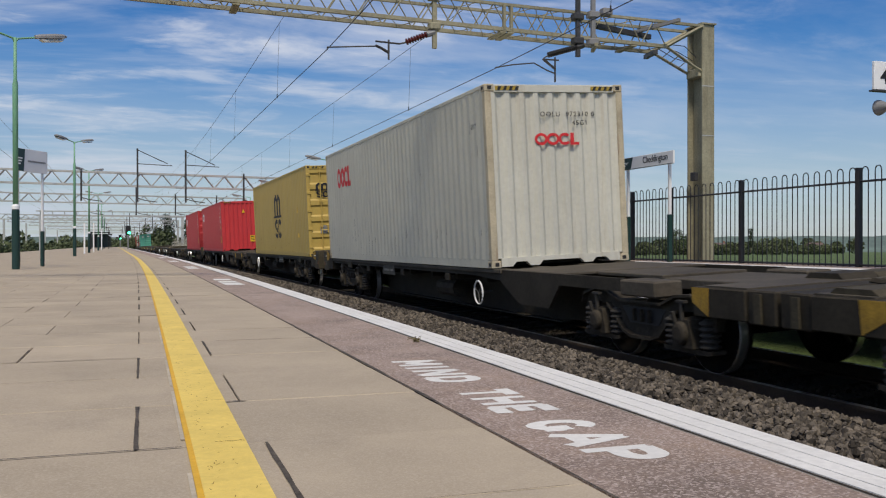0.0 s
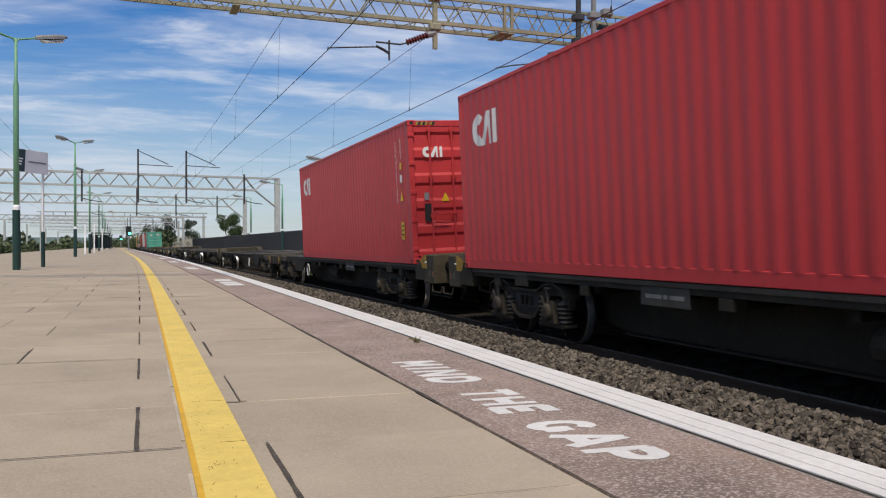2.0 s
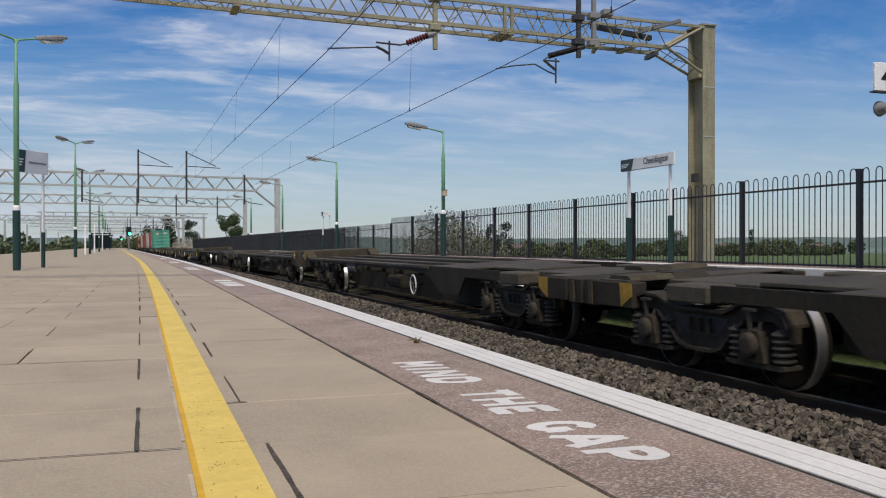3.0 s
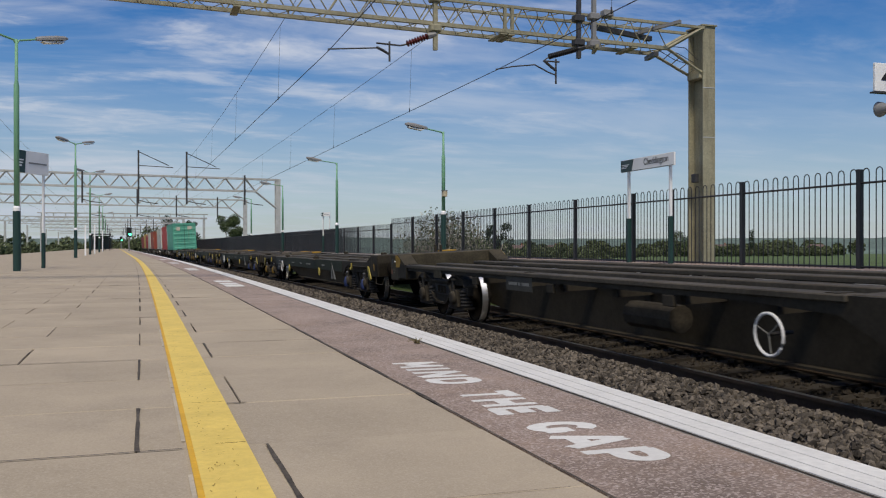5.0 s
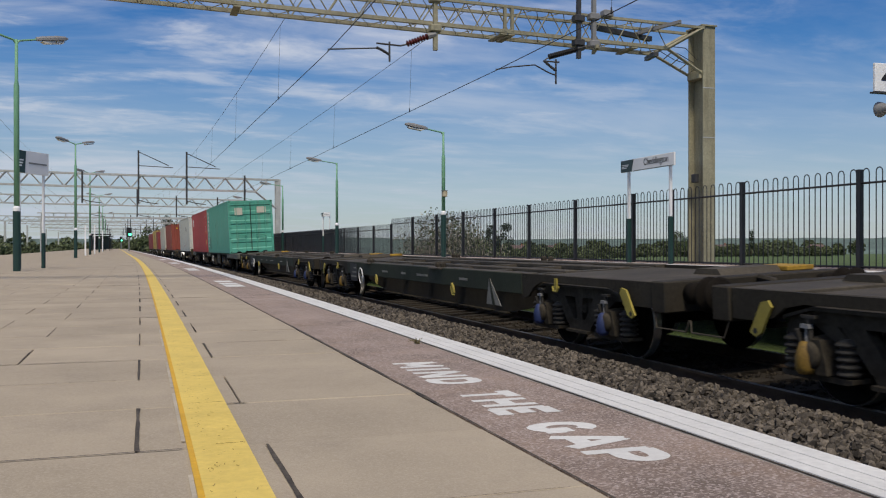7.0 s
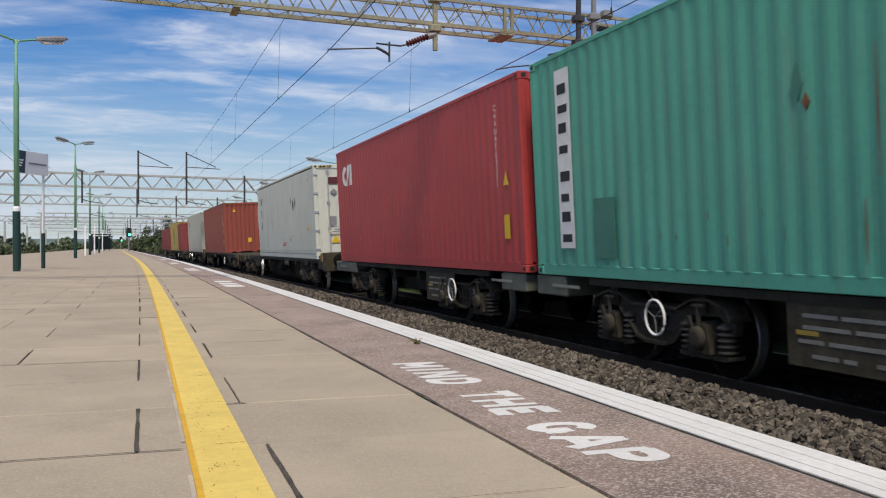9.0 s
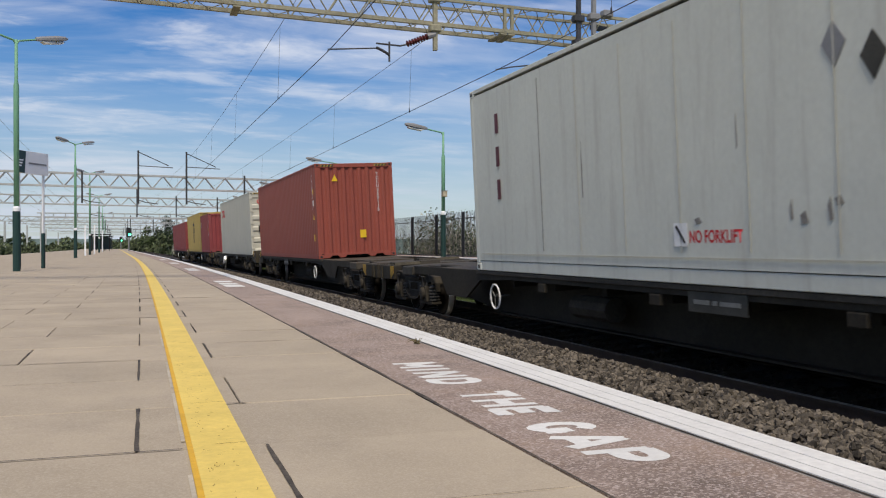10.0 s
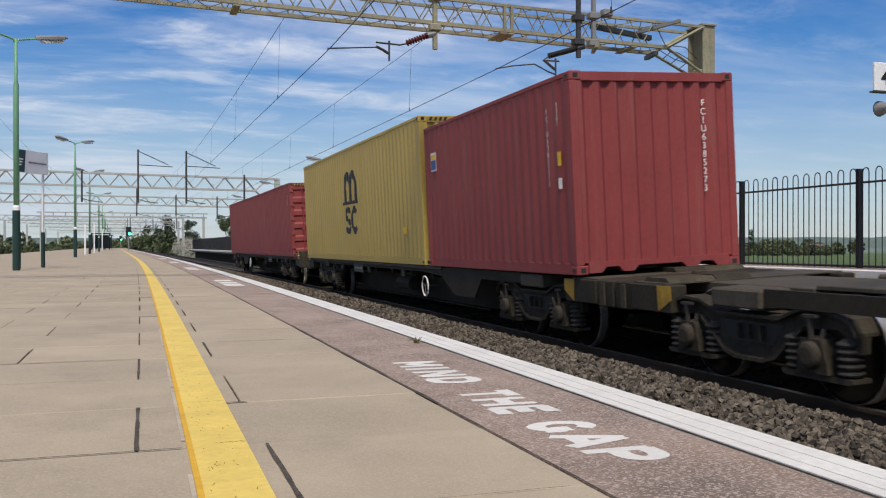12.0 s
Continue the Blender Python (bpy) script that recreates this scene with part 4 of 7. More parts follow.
def wires():
    """Contact wire, catenary and droppers of each track, straight from support to support."""
    spans = [-36, 14.86, 66, 94, 126, 150, 185, 230, 290, 350]
    for off, zc, zm, sag, starts in ((-3.25, 3.80, 5.58, 0.42, -0.28), (0.0, 3.67, 5.15, 0.12, -0.53), (-11.2, 4.2, 5.7, 0.4, 0.2), (-14.6, 4.2, 5.7, 0.4, 0.2)):
        t = thing("overhead_line", "thin dark overhead contact wire with droppers", "overhead wire", group="overhead lines")
        drops, con, cat = [], [], []
        for k, (a, b) in enumerate(zip(spans, spans[1:])):
            z0, z1 = zc + (0.0 if k < 2 else 0.12), zc + (0.0 if k < 1 else 0.12)
            o0 = off + (starts if k % 2 else -0.1)
            o1 = off + (-0.1 if k % 2 else starts)
            p0, p1 = along(a, o0, z0), along(b, o1, z1)
            q0, q1 = along(a, o0 + 0.05, zm + z0 - zc), along(b, o1 + 0.05, zm + z1 - zc)
            n = 14
            con += [p0, p1]
            cat += [q0.lerp(q1, i / n) - Vector((0, 0, sag * 4 * (i / n) * (1 - i / n))) for i in range(n)]
            if off > -5 and k < 5:
                s = a + 5.2
                while s < b - 2:
                    f = (s - a) / (b - a)
                    drops.append((p0.lerp(p1, f), q0.lerp(q1, f) - Vector((0, 0, sag * 4 * f * (1 - f)))))
                    s += 8.3
        part("contact_wire", tube(bmesh.new(), con[::2] + con[-1:], 0.0075, 5), "wire", t)
        part("catenary_wire", tube(bmesh.new(), cat, 0.006, 5), "wire", t)
        for lo, hi in drops:
            d = tube(bmesh.new(), [lo, hi], 0.0035, 4)
            tube(d, [lo - Vector((0, 0, 0.02)), lo + Vector((0, 0, 0.07))], 0.012, 4)
            part("dropper", d, "wire", t)


wires()


# ---------- lamps, signs, fence ----------
def lamp_head(bm, x, y, z, ax, tilt):
    """A tapering lantern: x axis outwards."""
    pts = [(0, .05, .05), (0.1, .085, .06), (0.45, .12, .075), (0.66, .10, .06), (0.74, .05, .03)]
    rings = []
    for d, w, h in pts:
        cx, cz = x + ax * d, z + d * tilt
        rings.append([bm.verts.new((cx, y + a * w, cz + b * h)) for a, b in ((-1, -.6), (1, -.6), (1, .3), (.55, 1), (-.55, 1), (-1, .3))])
    for u, w in zip(rings, rings[1:]):
        for k in range(6):
            bm.faces.new((u[k], u[(k + 1) % 6], w[(k + 1) % 6], w[k]))
    bm.faces.new(rings[0][::-1]), bm.faces.new(rings[-1])
    return bm


def lamp(s, off, z, height, heads, turn=0.0, arm=0.45):
    t = thing("street_lamp", "pale green platform lamp with dark green base and %s" % ("two lanterns" if len(heads) > 1 else "one lantern"), "lamp",
              along_pose(s, off, z, turn), group="platform lamps")
    part("base_sleeve", lathe(bmesh.new(), [(0.085, 0), (0.085, 1.35), (0.075, 1.4)], 2, 12), "green_dark", t, "dark green base")
    part("base_band", lathe(bmesh.new(), [(0.088, 1.38), (0.088, 1.45), (0.06, 1.5)], 2, 12), "sign_white", t, "white band")
    part("column", lathe(bmesh.new(), [(0.062, 1.3), (0.062, height * 0.8), (0.04, height * 0.82), (0.035, height)], 2, 10), "green", t, smooth=True)
    for ax in heads:
        part("bracket", tube(bmesh.new(), [(0, 0, height - 0.12), (ax * 0.06, 0, height - 0.02), (ax * arm, 0, height + 0.07)], 0.025, 6), "green", t)
        hd = part("lantern", lamp_head(bmesh.new(), ax * arm, 0, height + 0.08, ax, 0.16), "lamp_grey", t, "grey lantern")
        bm = bmesh.new()
        prism(bm, [(ax * (arm + 0.12), height + 0.04), (ax * (arm + 0.66), height + 0.125), (ax * (arm + 0.62), height + 0.07), (ax * (arm + 0.2), height)], 1, -0.08, 0.08)
        part("lens", bm, "lamp_lens", hd)
    return t


lamp(22.9, -9.13, 0, 5.33, (-1, 1), turn=28)
lamp(48.5, -9.05, 0, 5.68, (-1, 1), turn=45)
lamp(69.3, -8.9, 0, 5.85, (-1, 1), turn=35)
for ls in (95, 120, 146):
    lamp(ls, -8.7, 0, 5.6, (-1, 1))
lamp(27.6, 2.9, P4, 4.05, (-1,), arm=0.55)
lamp(43.0, 2.9, P4, 4.4, (-1,), arm=0.75)
lamp(58.7, 3.0, P4 - .1, 4.4, (-1,), arm=0.75)
lamp(76, 3.4, P4 - .1, 4.4, (-1,), arm=0.75)


def camera_box(s, off, z):
    t = thing("notice_box", "small buff notice box on a lamp column", "box", along_pose(s, off, z))
    part("body", bx(-0.09, 0.06, -0.08, 0.08, 0, 0.18, bevel=0.01), "c_rusty", t)
    part("lid", bx(-0.1, 0.07, -0.09, 0.09, 0.183, 0.2), "lamp_grey", t)


camera_box(27.45, 2.9, P4 + 1.95)


def name_board(s, off, z, width, height, text, lift, turn, words=True):
    """A running-in board on two posts with white upper parts and dark lower parts."""
    t = thing("station_sign", "white station name board on two posts", "sign", along_pose(s, off, z, turn))
    w = width / 2
    for x in (-w * 0.78, w * 0.78):
        post = part("post", bx(x - 0.024, x + 0.024, 0.02, 0.07, 0.75, lift + 0.04), "sign_white", t, "white post")
        part("post_foot", bx(x - 0.04, x + 0.04, 0.005, 0.085, 0, 0.92, bevel=0.008), "green_dark", post, "dark green post foot")
    board = part("board", bx(-w, w, -0.02, 0.018, lift, lift + height, bevel=0.006), "sign_white", t)
    part("emblem_panel", prism(bmesh.new(), [(-w + 0.008, lift + 0.01), (-w * 0.56, lift + 0.01), (-w * 0.48, lift + height - 0.01), (-w + 0.008, lift + height - 0.01)], 1, -0.027, -0.0215), "sign_dark", board, "dark panel with plain bars")
    for k, (a, b) in enumerate(((0.30, 0.36), (0.42, 0.48), (0.54, 0.6))):
        part("emblem_bar", bx(-w * 0.95, -w * (0.75 - 0.05 * k), -0.031, -0.0275, lift + height * a, lift + height * b), "sign_white", board)
    if words:
        letters("station_name", text, height * 0.74, "ink", board, put(w * 0.36, -0.022, lift + height * 0.36) @ FACE, "black station name", squeeze=0.92)
        part("underline", bx(-w * 0.98, w * 0.98, -0.024, -0.0205, lift + 0.002, lift + 0.012), "sign_dark", board)
    else:
        part("name_bar", bx(-w * 0.3, w * 0.85, -0.026, -0.021, lift + height * 0.44, lift + height * 0.51), "lamp_grey", board)
    return t


name_board(15.61, 3.0, P4, 1.95, 0.25, "Cheddington", 1.87, -90)
name_board(25.4, -9.02, 0, 1.2, 0.58, "", 2.42, 58, words=False)
name_board(47.5, 3.35, P4, 0.6, 0.22, "", 1.95, -55, words=False)


def platform_number():
    t = thing("platform_number_sign", "white platform number sign with a loudspeaker on a pole", "sign", along_pose(9.35, 2.6, P4))
    part("pole", lathe(bmesh.new(), [(0.045, 0), (0.045, 2.9), (0.03, 2.95)], 2, 10), "green", t, at=put(0.36, 0.1, 0))
    b = part("board", bx(-0.07, 0.36, -0.02, 0.02, 2.36, 2.73, bevel=0.006), "sign_white", t)
    part("board_shelf", bx(-0.1, 0.39, -0.05, 0.04, 2.335, 2.355), "steel_dark", b)
    letters("number", "4", 0.26, "ink", b, put(0.10, -0.022, 2.45) @ FACE, bold=0.004)
    sp = part("loudspeaker", lathe(bmesh.new(), [(0.04, 0), (0.05, 0.08), (0.10, 0.2), (0.105, 0.22), (0.06, 0.2)], 1, 14, (0.09, -0.15, 2.14)), "lamp_grey", t, smooth=True)
    part("speaker_bracket", bx(0.14, 0.34, 0.03, 0.06, 2.11, 2.15), "lamp_grey", sp)


platform_number()

FENCE = 3.3
POSTS = [-0.1, 2.5, 5.15, 7.75, 10.4, 13.05, 15.2, 16.62, 19.24, 21.87, 24.25, 26.85, 29.45, 32.2, 35.05]
POSTS += [35.05 + 2.7 * i for i in range(1, 38)]


def hoop_mesh():
    """Two upright bars joined by a bow at the top."""
    bm = bmesh.new()
    w = 0.058
    pts = [(0, -w, 0.02), (0, -w, 1.45)]
    pts += [(0, -w * math.cos(a), 1.45 + w * math.sin(a)) for a in (0.6, 1.2, math.pi / 2, 1.95, 2.55)]
    pts += [(0, w, 1.45), (0, w, 0.02)]
    tube(bm, pts, 0.0085, 5)
    return mesh_of(bm, "fence")


def fence():
    hoop = hoop_mesh()
    postm = mesh_of(bx(-0.04, 0.04, -0.035, 0.035, -0.02, 1.5, bevel=0.006), "fence")
    singles, far = 0, bmesh.new()
    run = thing("fence", "black bow-top steel railings along the platform", "fence", group="railings")
    for a, b in zip(POSTS, POSTS[1:]):
        z = P4 - 0.05 - (0.2 if a > 34.5 else 0.0)
        part("post", postm, None, run, at=along_pose(a, FENCE, z))
        for zz in (0.1, 1.30):
            bm = bmesh.new()
            tube(bm, [along(a, FENCE, z + zz), along(b, FENCE, z + zz)], 0.016, 4)
            part("cross_rail", bm, "fence", run)
        n = max(1, round((b - a) / 0.235))
        for i in range(n):
            s = a + (b - a) * (i + 0.5) / n
            if 2 < s < 40 and singles < 290:
                part("hoop", hoop, None, run, at=along_pose(s, FENCE, z))
                singles += 1
            else:
                w = 0.058
                p = [along(s - w, FENCE, z), along(s - w, FENCE, z + 1.45), along(s, FENCE, z + 1.51), along(s + w, FENCE, z + 1.45), along(s + w, FENCE, z)]
                tube(far, p, 0.0085 + 0.012 * min(1.0, max(0.0, (s - 34) / 16)), 4)
    part("far_hoop", far, "fence", run, kind="stuff")


fence()


# ---------- signals, far platform things ----------
def signal(s, off, z, height, scale=1.0):
    t = thing("railway_signal", "black railway signal showing a green light", "signal", along_pose(s, off, z))
    part("post", lathe(bmesh.new(), [(0.08, 0), (0.08, height)], 2, 8), "lamp_grey", t)
    hd = part("head", bx(-0.32 * scale, 0.32 * scale, -0.1, 0.1, height, height + 1.2 * scale, bevel=0.03), "signal", t)
    part("lamp", lathe(bmesh.new(), [(0.17 * scale, -0.14), (0.17 * scale, -0.1)], 1, 14, (0.12 * scale, 0, height + 0.3 * scale)), "signal_green", hd, "lit green lamp")
    part("hood", tube(bmesh.new(), [(0.12, -0.1, height + 0.55 * scale), (0.12, -0.35, height + 0.52 * scale)], 0.1 * scale, 6), "signal", hd)


signal(121.6, -5.6, 0, 1.8)
signal(190, -6.2, 0, 1.6, 0.8)


def bollard(s, off, h, mat, lab):
    t = thing("post", lab, "post", along_pose(s, off, 0))
    part("shaft", bx(-0.05, 0.05, -0.05, 0.05, 0, h, bevel=0.008), mat, t)
    part("cap", bx(-0.055, 0.055, -0.055, 0.055, h + 0.002, h + 0.03, bevel=0.005), mat, t)


def shelter(s, off):
    t = thing("platform_shelter", "small dark platform shelter with a flat roof", "shelter", along_pose(s, off, 0))
    for x in (-1.2, 1.2):
        for y in (-2, 2):
            part("post", bx(x - 0.05, x + 0.05, y - 0.05, y + 0.05, 0, 2.3), "signal", t)
    part("roof", bx(-1.4, 1.4, -2.3, 2.3, 2.3, 2.42, bevel=0.02), "signal", t)
    part("back_panel", bx(-1.16, -1.12, -1.9, 1.9, 0.2, 2.1), "sign_dark", t)
    part("side_panel", bx(-1.1, 1.1, 1.93, 1.97, 0.2, 2.1), "sign_dark", t)


shelter(140, -9.2)
shelter(165, -9.0)
for bs, bo, bh in ((62, -9.0, 1.9), (74, -8.7, 2.2), (110, -8.6, 2.4)):
    bollard(bs, bo, bh, "sign_white", "slim white platform post")


def girder_gantry(s, x0, x1, top):
    """A plain girder on two columns across the tracks."""
    t = thing("gantry", "grey plain-girder gantry across the tracks", "gantry", along_pose(s, 0, 0), group="far gantries")
    for x in (x0, x1):
        part("upright", h_section(x, 0.15, 0.2, top - 0.75), "gantry_far", t)
    part("girder", bx(x0 - 0.4, x1 + 0.4, -0.25, 0.25, top - 0.72, top - 0.5), "gantry_far", t)
    part("girder_top", bx(x0 - 0.5, x1 + 0.5, -0.35, 0.35, top - 0.12, top), "gantry_far", t)
    n = 14
    for i in range(n + 1):
        x = x0 + (x1 - x0) * i / n
        part("girder_post", bx(x - 0.05, x + 0.05, -0.05, 0.05, top - 0.5, top - 0.12), "gantry_far", t)


girder_gantry(130, -16.4, 4.4, 5.1)


def house(x, y, w, d, h, wall, turn):
    t = thing("house", "distant pitched-roof house with %s walls behind trees" % ("white" if wall == "render" else "brick"), "house", pose(x, y, -6.2, 0, 0, turn), group="distant houses")
    wl_ = part("wall", bx(-w / 2, w / 2, -d / 2, d / 2, 0, h), wall, t)
    rf = part("roof", prism(bmesh.new(), [(-d / 2 - 0.4, h), (d / 2 + 0.4, h), (0, h + d * 0.42)], 0, -w / 2 - 0.3, w / 2 + 0.3), "roof", t)
    part("chimney", bx(w * 0.3, w * 0.3 + 0.8, -0.4, 0.4, h + d * 0.25, h + d * 0.55), "brick", rf)
    for k in (-1, 0, 1):
        for z in (1.0, 3.4):
            if z + 1.2 < h:
                part("window", bx(k * w * 0.3 - 0.5, k * w * 0.3 + 0.5, -d / 2 - 0.06, -d / 2 + 0.02, z, z + 1.2), "glass", wl_)


# ---------- trees and hedges ----------
def leaf_cloud(centres, count, size, rng):
    """Small bent leaf clumps around the given centres (x, y, z, radius)."""
    verts, faces = [], []
    for _ in range(count):
        cx, cy, cz, r = centres[rng.randrange(len(centres))]
        while True:
            p = Vector((rng.uniform(-1, 1), rng.uniform(-1, 1), rng.uniform(-1, 1)))
            if 0.25 < p.length < 1:
                break
        p = Vector((cx, cy, cz)) + p * r
        a = Vector((rng.gauss(0, 1), rng.gauss(0, 1), rng.gauss(0, 1))).normalized()
        b = a.orthogonal().normalized()
        c = a.cross(b)
        q = size * rng.uniform(0.6, 1.4)
        i = len(verts)
        verts += [tuple(p - b * q), tuple(p + c * q * 0.6 + a * q * 0.2), tuple(p + b * q), tuple(p - c * q * 0.6 + a * q * 0.2)]
        faces += [(i, i + 1, i + 2), (i, i + 2, i + 3)]
    me = bpy.data.meshes.new("leaves")
    me.from_pydata(verts, [], faces)
    return me


def tree(x, y, height, spread, mat, label, seed, leaves=900, slim=False, base=-1.6, size=0.16, group="trees"):
    rng = random.Random(seed)
    t = thing("tree", label, "tree", pose(x, y, base), group=group)
    bm = tube(bmesh.new(), [(0, 0, -0.2), (0.05 * spread, 0, height * 0.35), (0, 0.05 * spread, height * 0.85)], 0.035 * height * 0.5, 7, 0.02)
    centres = []
    for i in range(14):
        f = 0.28 + 0.68 * rng.random()
        ang = rng.random() * math.tau
        reach = spread * (0.25 if slim else (0.35 + 0.65 * rng.random())) * (1.15 - f if slim else math.sin(min(1, f * 1.1) * 2.7) + 0.15)
        tip = Vector((math.cos(ang) * reach, math.sin(ang) * reach, height * f))
        tube(bm, [(0, 0, height * f * 0.75), tip * 0.6 + Vector((0, 0, height * f * 0.33)), tip], 0.02 * height * 0.3, 5, 0.012)
        centres.append((*tip, spread * rng.uniform(0.22, 0.42) if not slim else spread * 0.4))
    part("trunk", bm, "bark", t)
    me = leaf_cloud(centres, leaves, size * spread * 0.5, rng)
    me.materials.append(M[mat])
    part("crown", me, None, t)
    return t


def hedge(name, pts, height, width, mat, label, count, size, seed, base=-1.6):
    rng = random.Random(seed)
    centres = []
    for (x0, y0), (x1, y1) in zip(pts, pts[1:]):
        n = max(2, int(math.hypot(x1 - x0, y1 - y0) / (width * 0.7)))
        for i in range(n):
            f = (i + rng.random()) / n
            h = height * rng.uniform(0.45, 1.0)
            centres.append((x0 + (x1 - x0) * f, y0 + (y1 - y0) * f, base + h * 0.5, h * 0.62))
    me = leaf_cloud(centres, count, size, rng)
    me.materials.append(M[mat])
    return tagged(new(name, me), label, "hedge", kind="stuff")


hedge("hedge_row", [(34, 95), (42, 96), (52, 94)], 2.7, 3, "hedge", "uneven green hedge beyond the railings", 8000, 0.15, 1, base=-1.8)
hedge("hedge_row", [(120, 330), (230, 400), (420, 470)], 6.5, 12, "hedge", "distant line of hedgerow trees", 30000, 0.85, 2, base=-5.2)
hedge("hedge_row", [(220, 560), (330, 590), (560, 600)], 11.0, 14, "hedge", "distant line of field trees", 16000, 1.1, 3, base=-6.3)
hedge("hedge_row", [(62, 190), (95, 210), (150, 250)], 2.6, 5, "hedge", "dark uneven hedgerow across the meadow", 42000, 0.3, 10, base=-2.6)
hedge("hedge_row", [(-26, 130), (-20, 190), (-16, 250)], 3.4, 4, "hedge", "green lineside bushes beyond the tracks", 6000, 0.35, 4, base=-1.9)
hedge("shrub_row", [(6.4, 140), (7.6, 160), (6.0, 190)], 3.0, 3, "blossom", "pale flowering shrubs beside the line", 5000, 0.12, 31, base=-1.0)
hedge("hedge_row", [(-70, 330), (-30, 420), (20, 520)], 9.0, 10, "hedge", "distant trees beyond the tracks", 7000, 1.0, 7, base=-4)
hedge("hedge_row", [(5, 225), (3, 270), (-8, 330)], 5.5, 4, "hedge", "trees beside the curve of the line", 5000, 0.5, 8)


def bramble(s, off, length, height, seed):
    rng = random.Random(seed)
    t = thing("bramble_bush", "tangled pale bramble with dull leaves behind the railings", "bush", along_pose(s, off, -1.2))
    bm = bmesh.new()
    centres = []
    for _ in range(260):
        x, y = rng.uniform(-0.7, 0.9), rng.uniform(-length / 2, length / 2)
        h = height * (1 - 0.55 * abs(2 * y / length) ** 2) * rng.uniform(0.55, 1.05)
        a, r = rng.random() * math.tau, rng.uniform(0.3, 1.0)
        dx, dy = math.cos(a) * r, math.sin(a) * r
        pts = [(x, y, 0), (x + dx * 0.2, y + dy * 0.2, h * 0.6), (x + dx * 0.6, y + dy * 0.6, h), (x + dx, y + dy, h * rng.uniform(0.75, 0.98))]
        tube(bm, pts, 0.011, 4, 0.004)
        centres += [(*pts[1], 0.3), (*pts[2], 0.25), (*pts[3], 0.22)]
    part("twig_tangle", bm, "twig", t, "pale dead twigs", kind="stuff")
    for mat, count, size in (("blossom", 3500, 0.035), ("hedge", 6500, 0.045)):
        me = leaf_cloud(centres, count, size, rng)
        me.materials.append(M[mat])
        part("foliage", me, None, t, kind="stuff")


bramble(32.5, 4.7, 8.5, 2.95, 5)
tree(44.3, 110, 4.9, 1.9, "leaf_dark", "dark evergreen tree beyond the railings", 11, 3000, size=0.09)
tree(42.6, 110, 5.5, 0.9, "leaf_dark", "slim dark cypress beyond the railings", 12, slim=True)
tree(33.2, 90, 3.4, 1.6, "leaf", "rounded green tree beyond the railings", 14, 3000, size=0.09)
tree(14.2, 170, 7.6, 3.0, "leaf", "bushy green tree behind the platform", 15, 6000, size=0.085)
tree(17.5, 175, 5.6, 2.2, "leaf", "small green tree behind the platform", 25, 3000, size=0.09)
tree(7.0, 230, 9.5, 4.0, "leaf_dark", "dark spreading tree beside the line", 16, 5000, size=0.085)
tree(9.6, 205, 7.6, 2.4, "leaf_dark", "dark conifer beside the line", 28, 3500, size=0.09)
tree(2.5, 245, 8.8, 3.5, "leaf", "green tree beside the line", 18)
tree(167, 220, 6.6, 1.8, "leaf_dark", "far slim tree in the meadow hedge", 21, slim=True)
tree(129, 200, 5.6, 2.6, "leaf", "far rounded tree in the meadow hedge", 22, 2500, size=0.1)
house(256, 545, 12, 8, 4.2, "render", 20)
house(229, 540, 10, 8, 4.2, "render", -15)
house(384, 540, 13, 9, 4.2, "render", 10)
house(466, 540, 12, 9, 4.2, "brick", 0)

# ---------- the train ----------
SPEED = 25.78
MOVERS = []     # thing, place of its middle along the line at the start, height above the rails, turned round


def spring_mesh():
    prof = [(0.06, 0)]
    for k in range(5):
        z = 0.01 + k * 0.06
        prof += [(0.075, z), (0.105, z + 0.012), (0.11, z + 0.024), (0.105, z + 0.036), (0.075, z + 0.05)]
    prof += [(0.06, 0.32)]
    bm = lathe(bmesh.new(), prof, 2, 12)
    return mesh_of(bm, "spring")


def wheel_meshes():
    disc = lathe(bmesh.new(), [(0.06, -0.12), (0.09, -0.08), (0.09, -0.04), (0.36, 0.0), (0.41, -0.065), (0.452, -0.06), (0.455, 0.05), (0.482, 0.055), (0.482, 0.075), (0.36, 0.05), (0.09, 0.05), (0.07, 0.1)], 0, 32)
    tread = bmesh.new()
    rings = [[tread.verts.new((x, r * math.cos(k * math.tau / 72), r * math.sin(k * math.tau / 72))) for k in range(72)] for r, x in ((0.45, -0.062), (0.458, -0.058), (0.463, 0.04), (0.45, 0.05))]
    for u, w in zip(rings, rings[1:] + rings[:1]):
        for k in range(72):
            tread.faces.new((u[k], u[(k + 1) % 72], w[(k + 1) % 72], w[k]))
    return mesh_of(disc, "wheel", True), mesh_of(tread, "tread")


SPRING = spring_mesh()
DISC, TREAD = wheel_meshes()
top_line = [(-1.36, .66), (-1.30, .77), (-1.0, .85), (-.72, .83), (-.45, .73), (.45, .73), (.72, .83), (1.0, .85), (1.30, .77), (1.36, .66)]
belly = [(.74, .66), (.55, .52), (.38, .37), (.2, .32), (-.2, .32), (-.38, .37), (-.55, .52), (-.74, .66)]


def lip(bm, line, thick, half):
    """A flange of some thickness along a line of (y, z) points, half wide each way."""
    prism(bm, line + [(y, z - thick) for y, z in reversed(line)], 0, -half, half)


bmf = bmesh.new()
prism(bmf, top_line + [(1.34, .5), (1.22, .5), (1.2, .62), (1.1, .68)] + belly + [(-1.1, .68), (-1.2, .62), (-1.22, .5), (-1.34, .5)], 0, -0.05, 0.05)
lip(bmf, [(y, z + 0.012) for y, z in top_line], 0.03, 0.125)
lip(bmf, [(y, z + 0.02) for y, z in reversed(belly)], 0.035, 0.115)
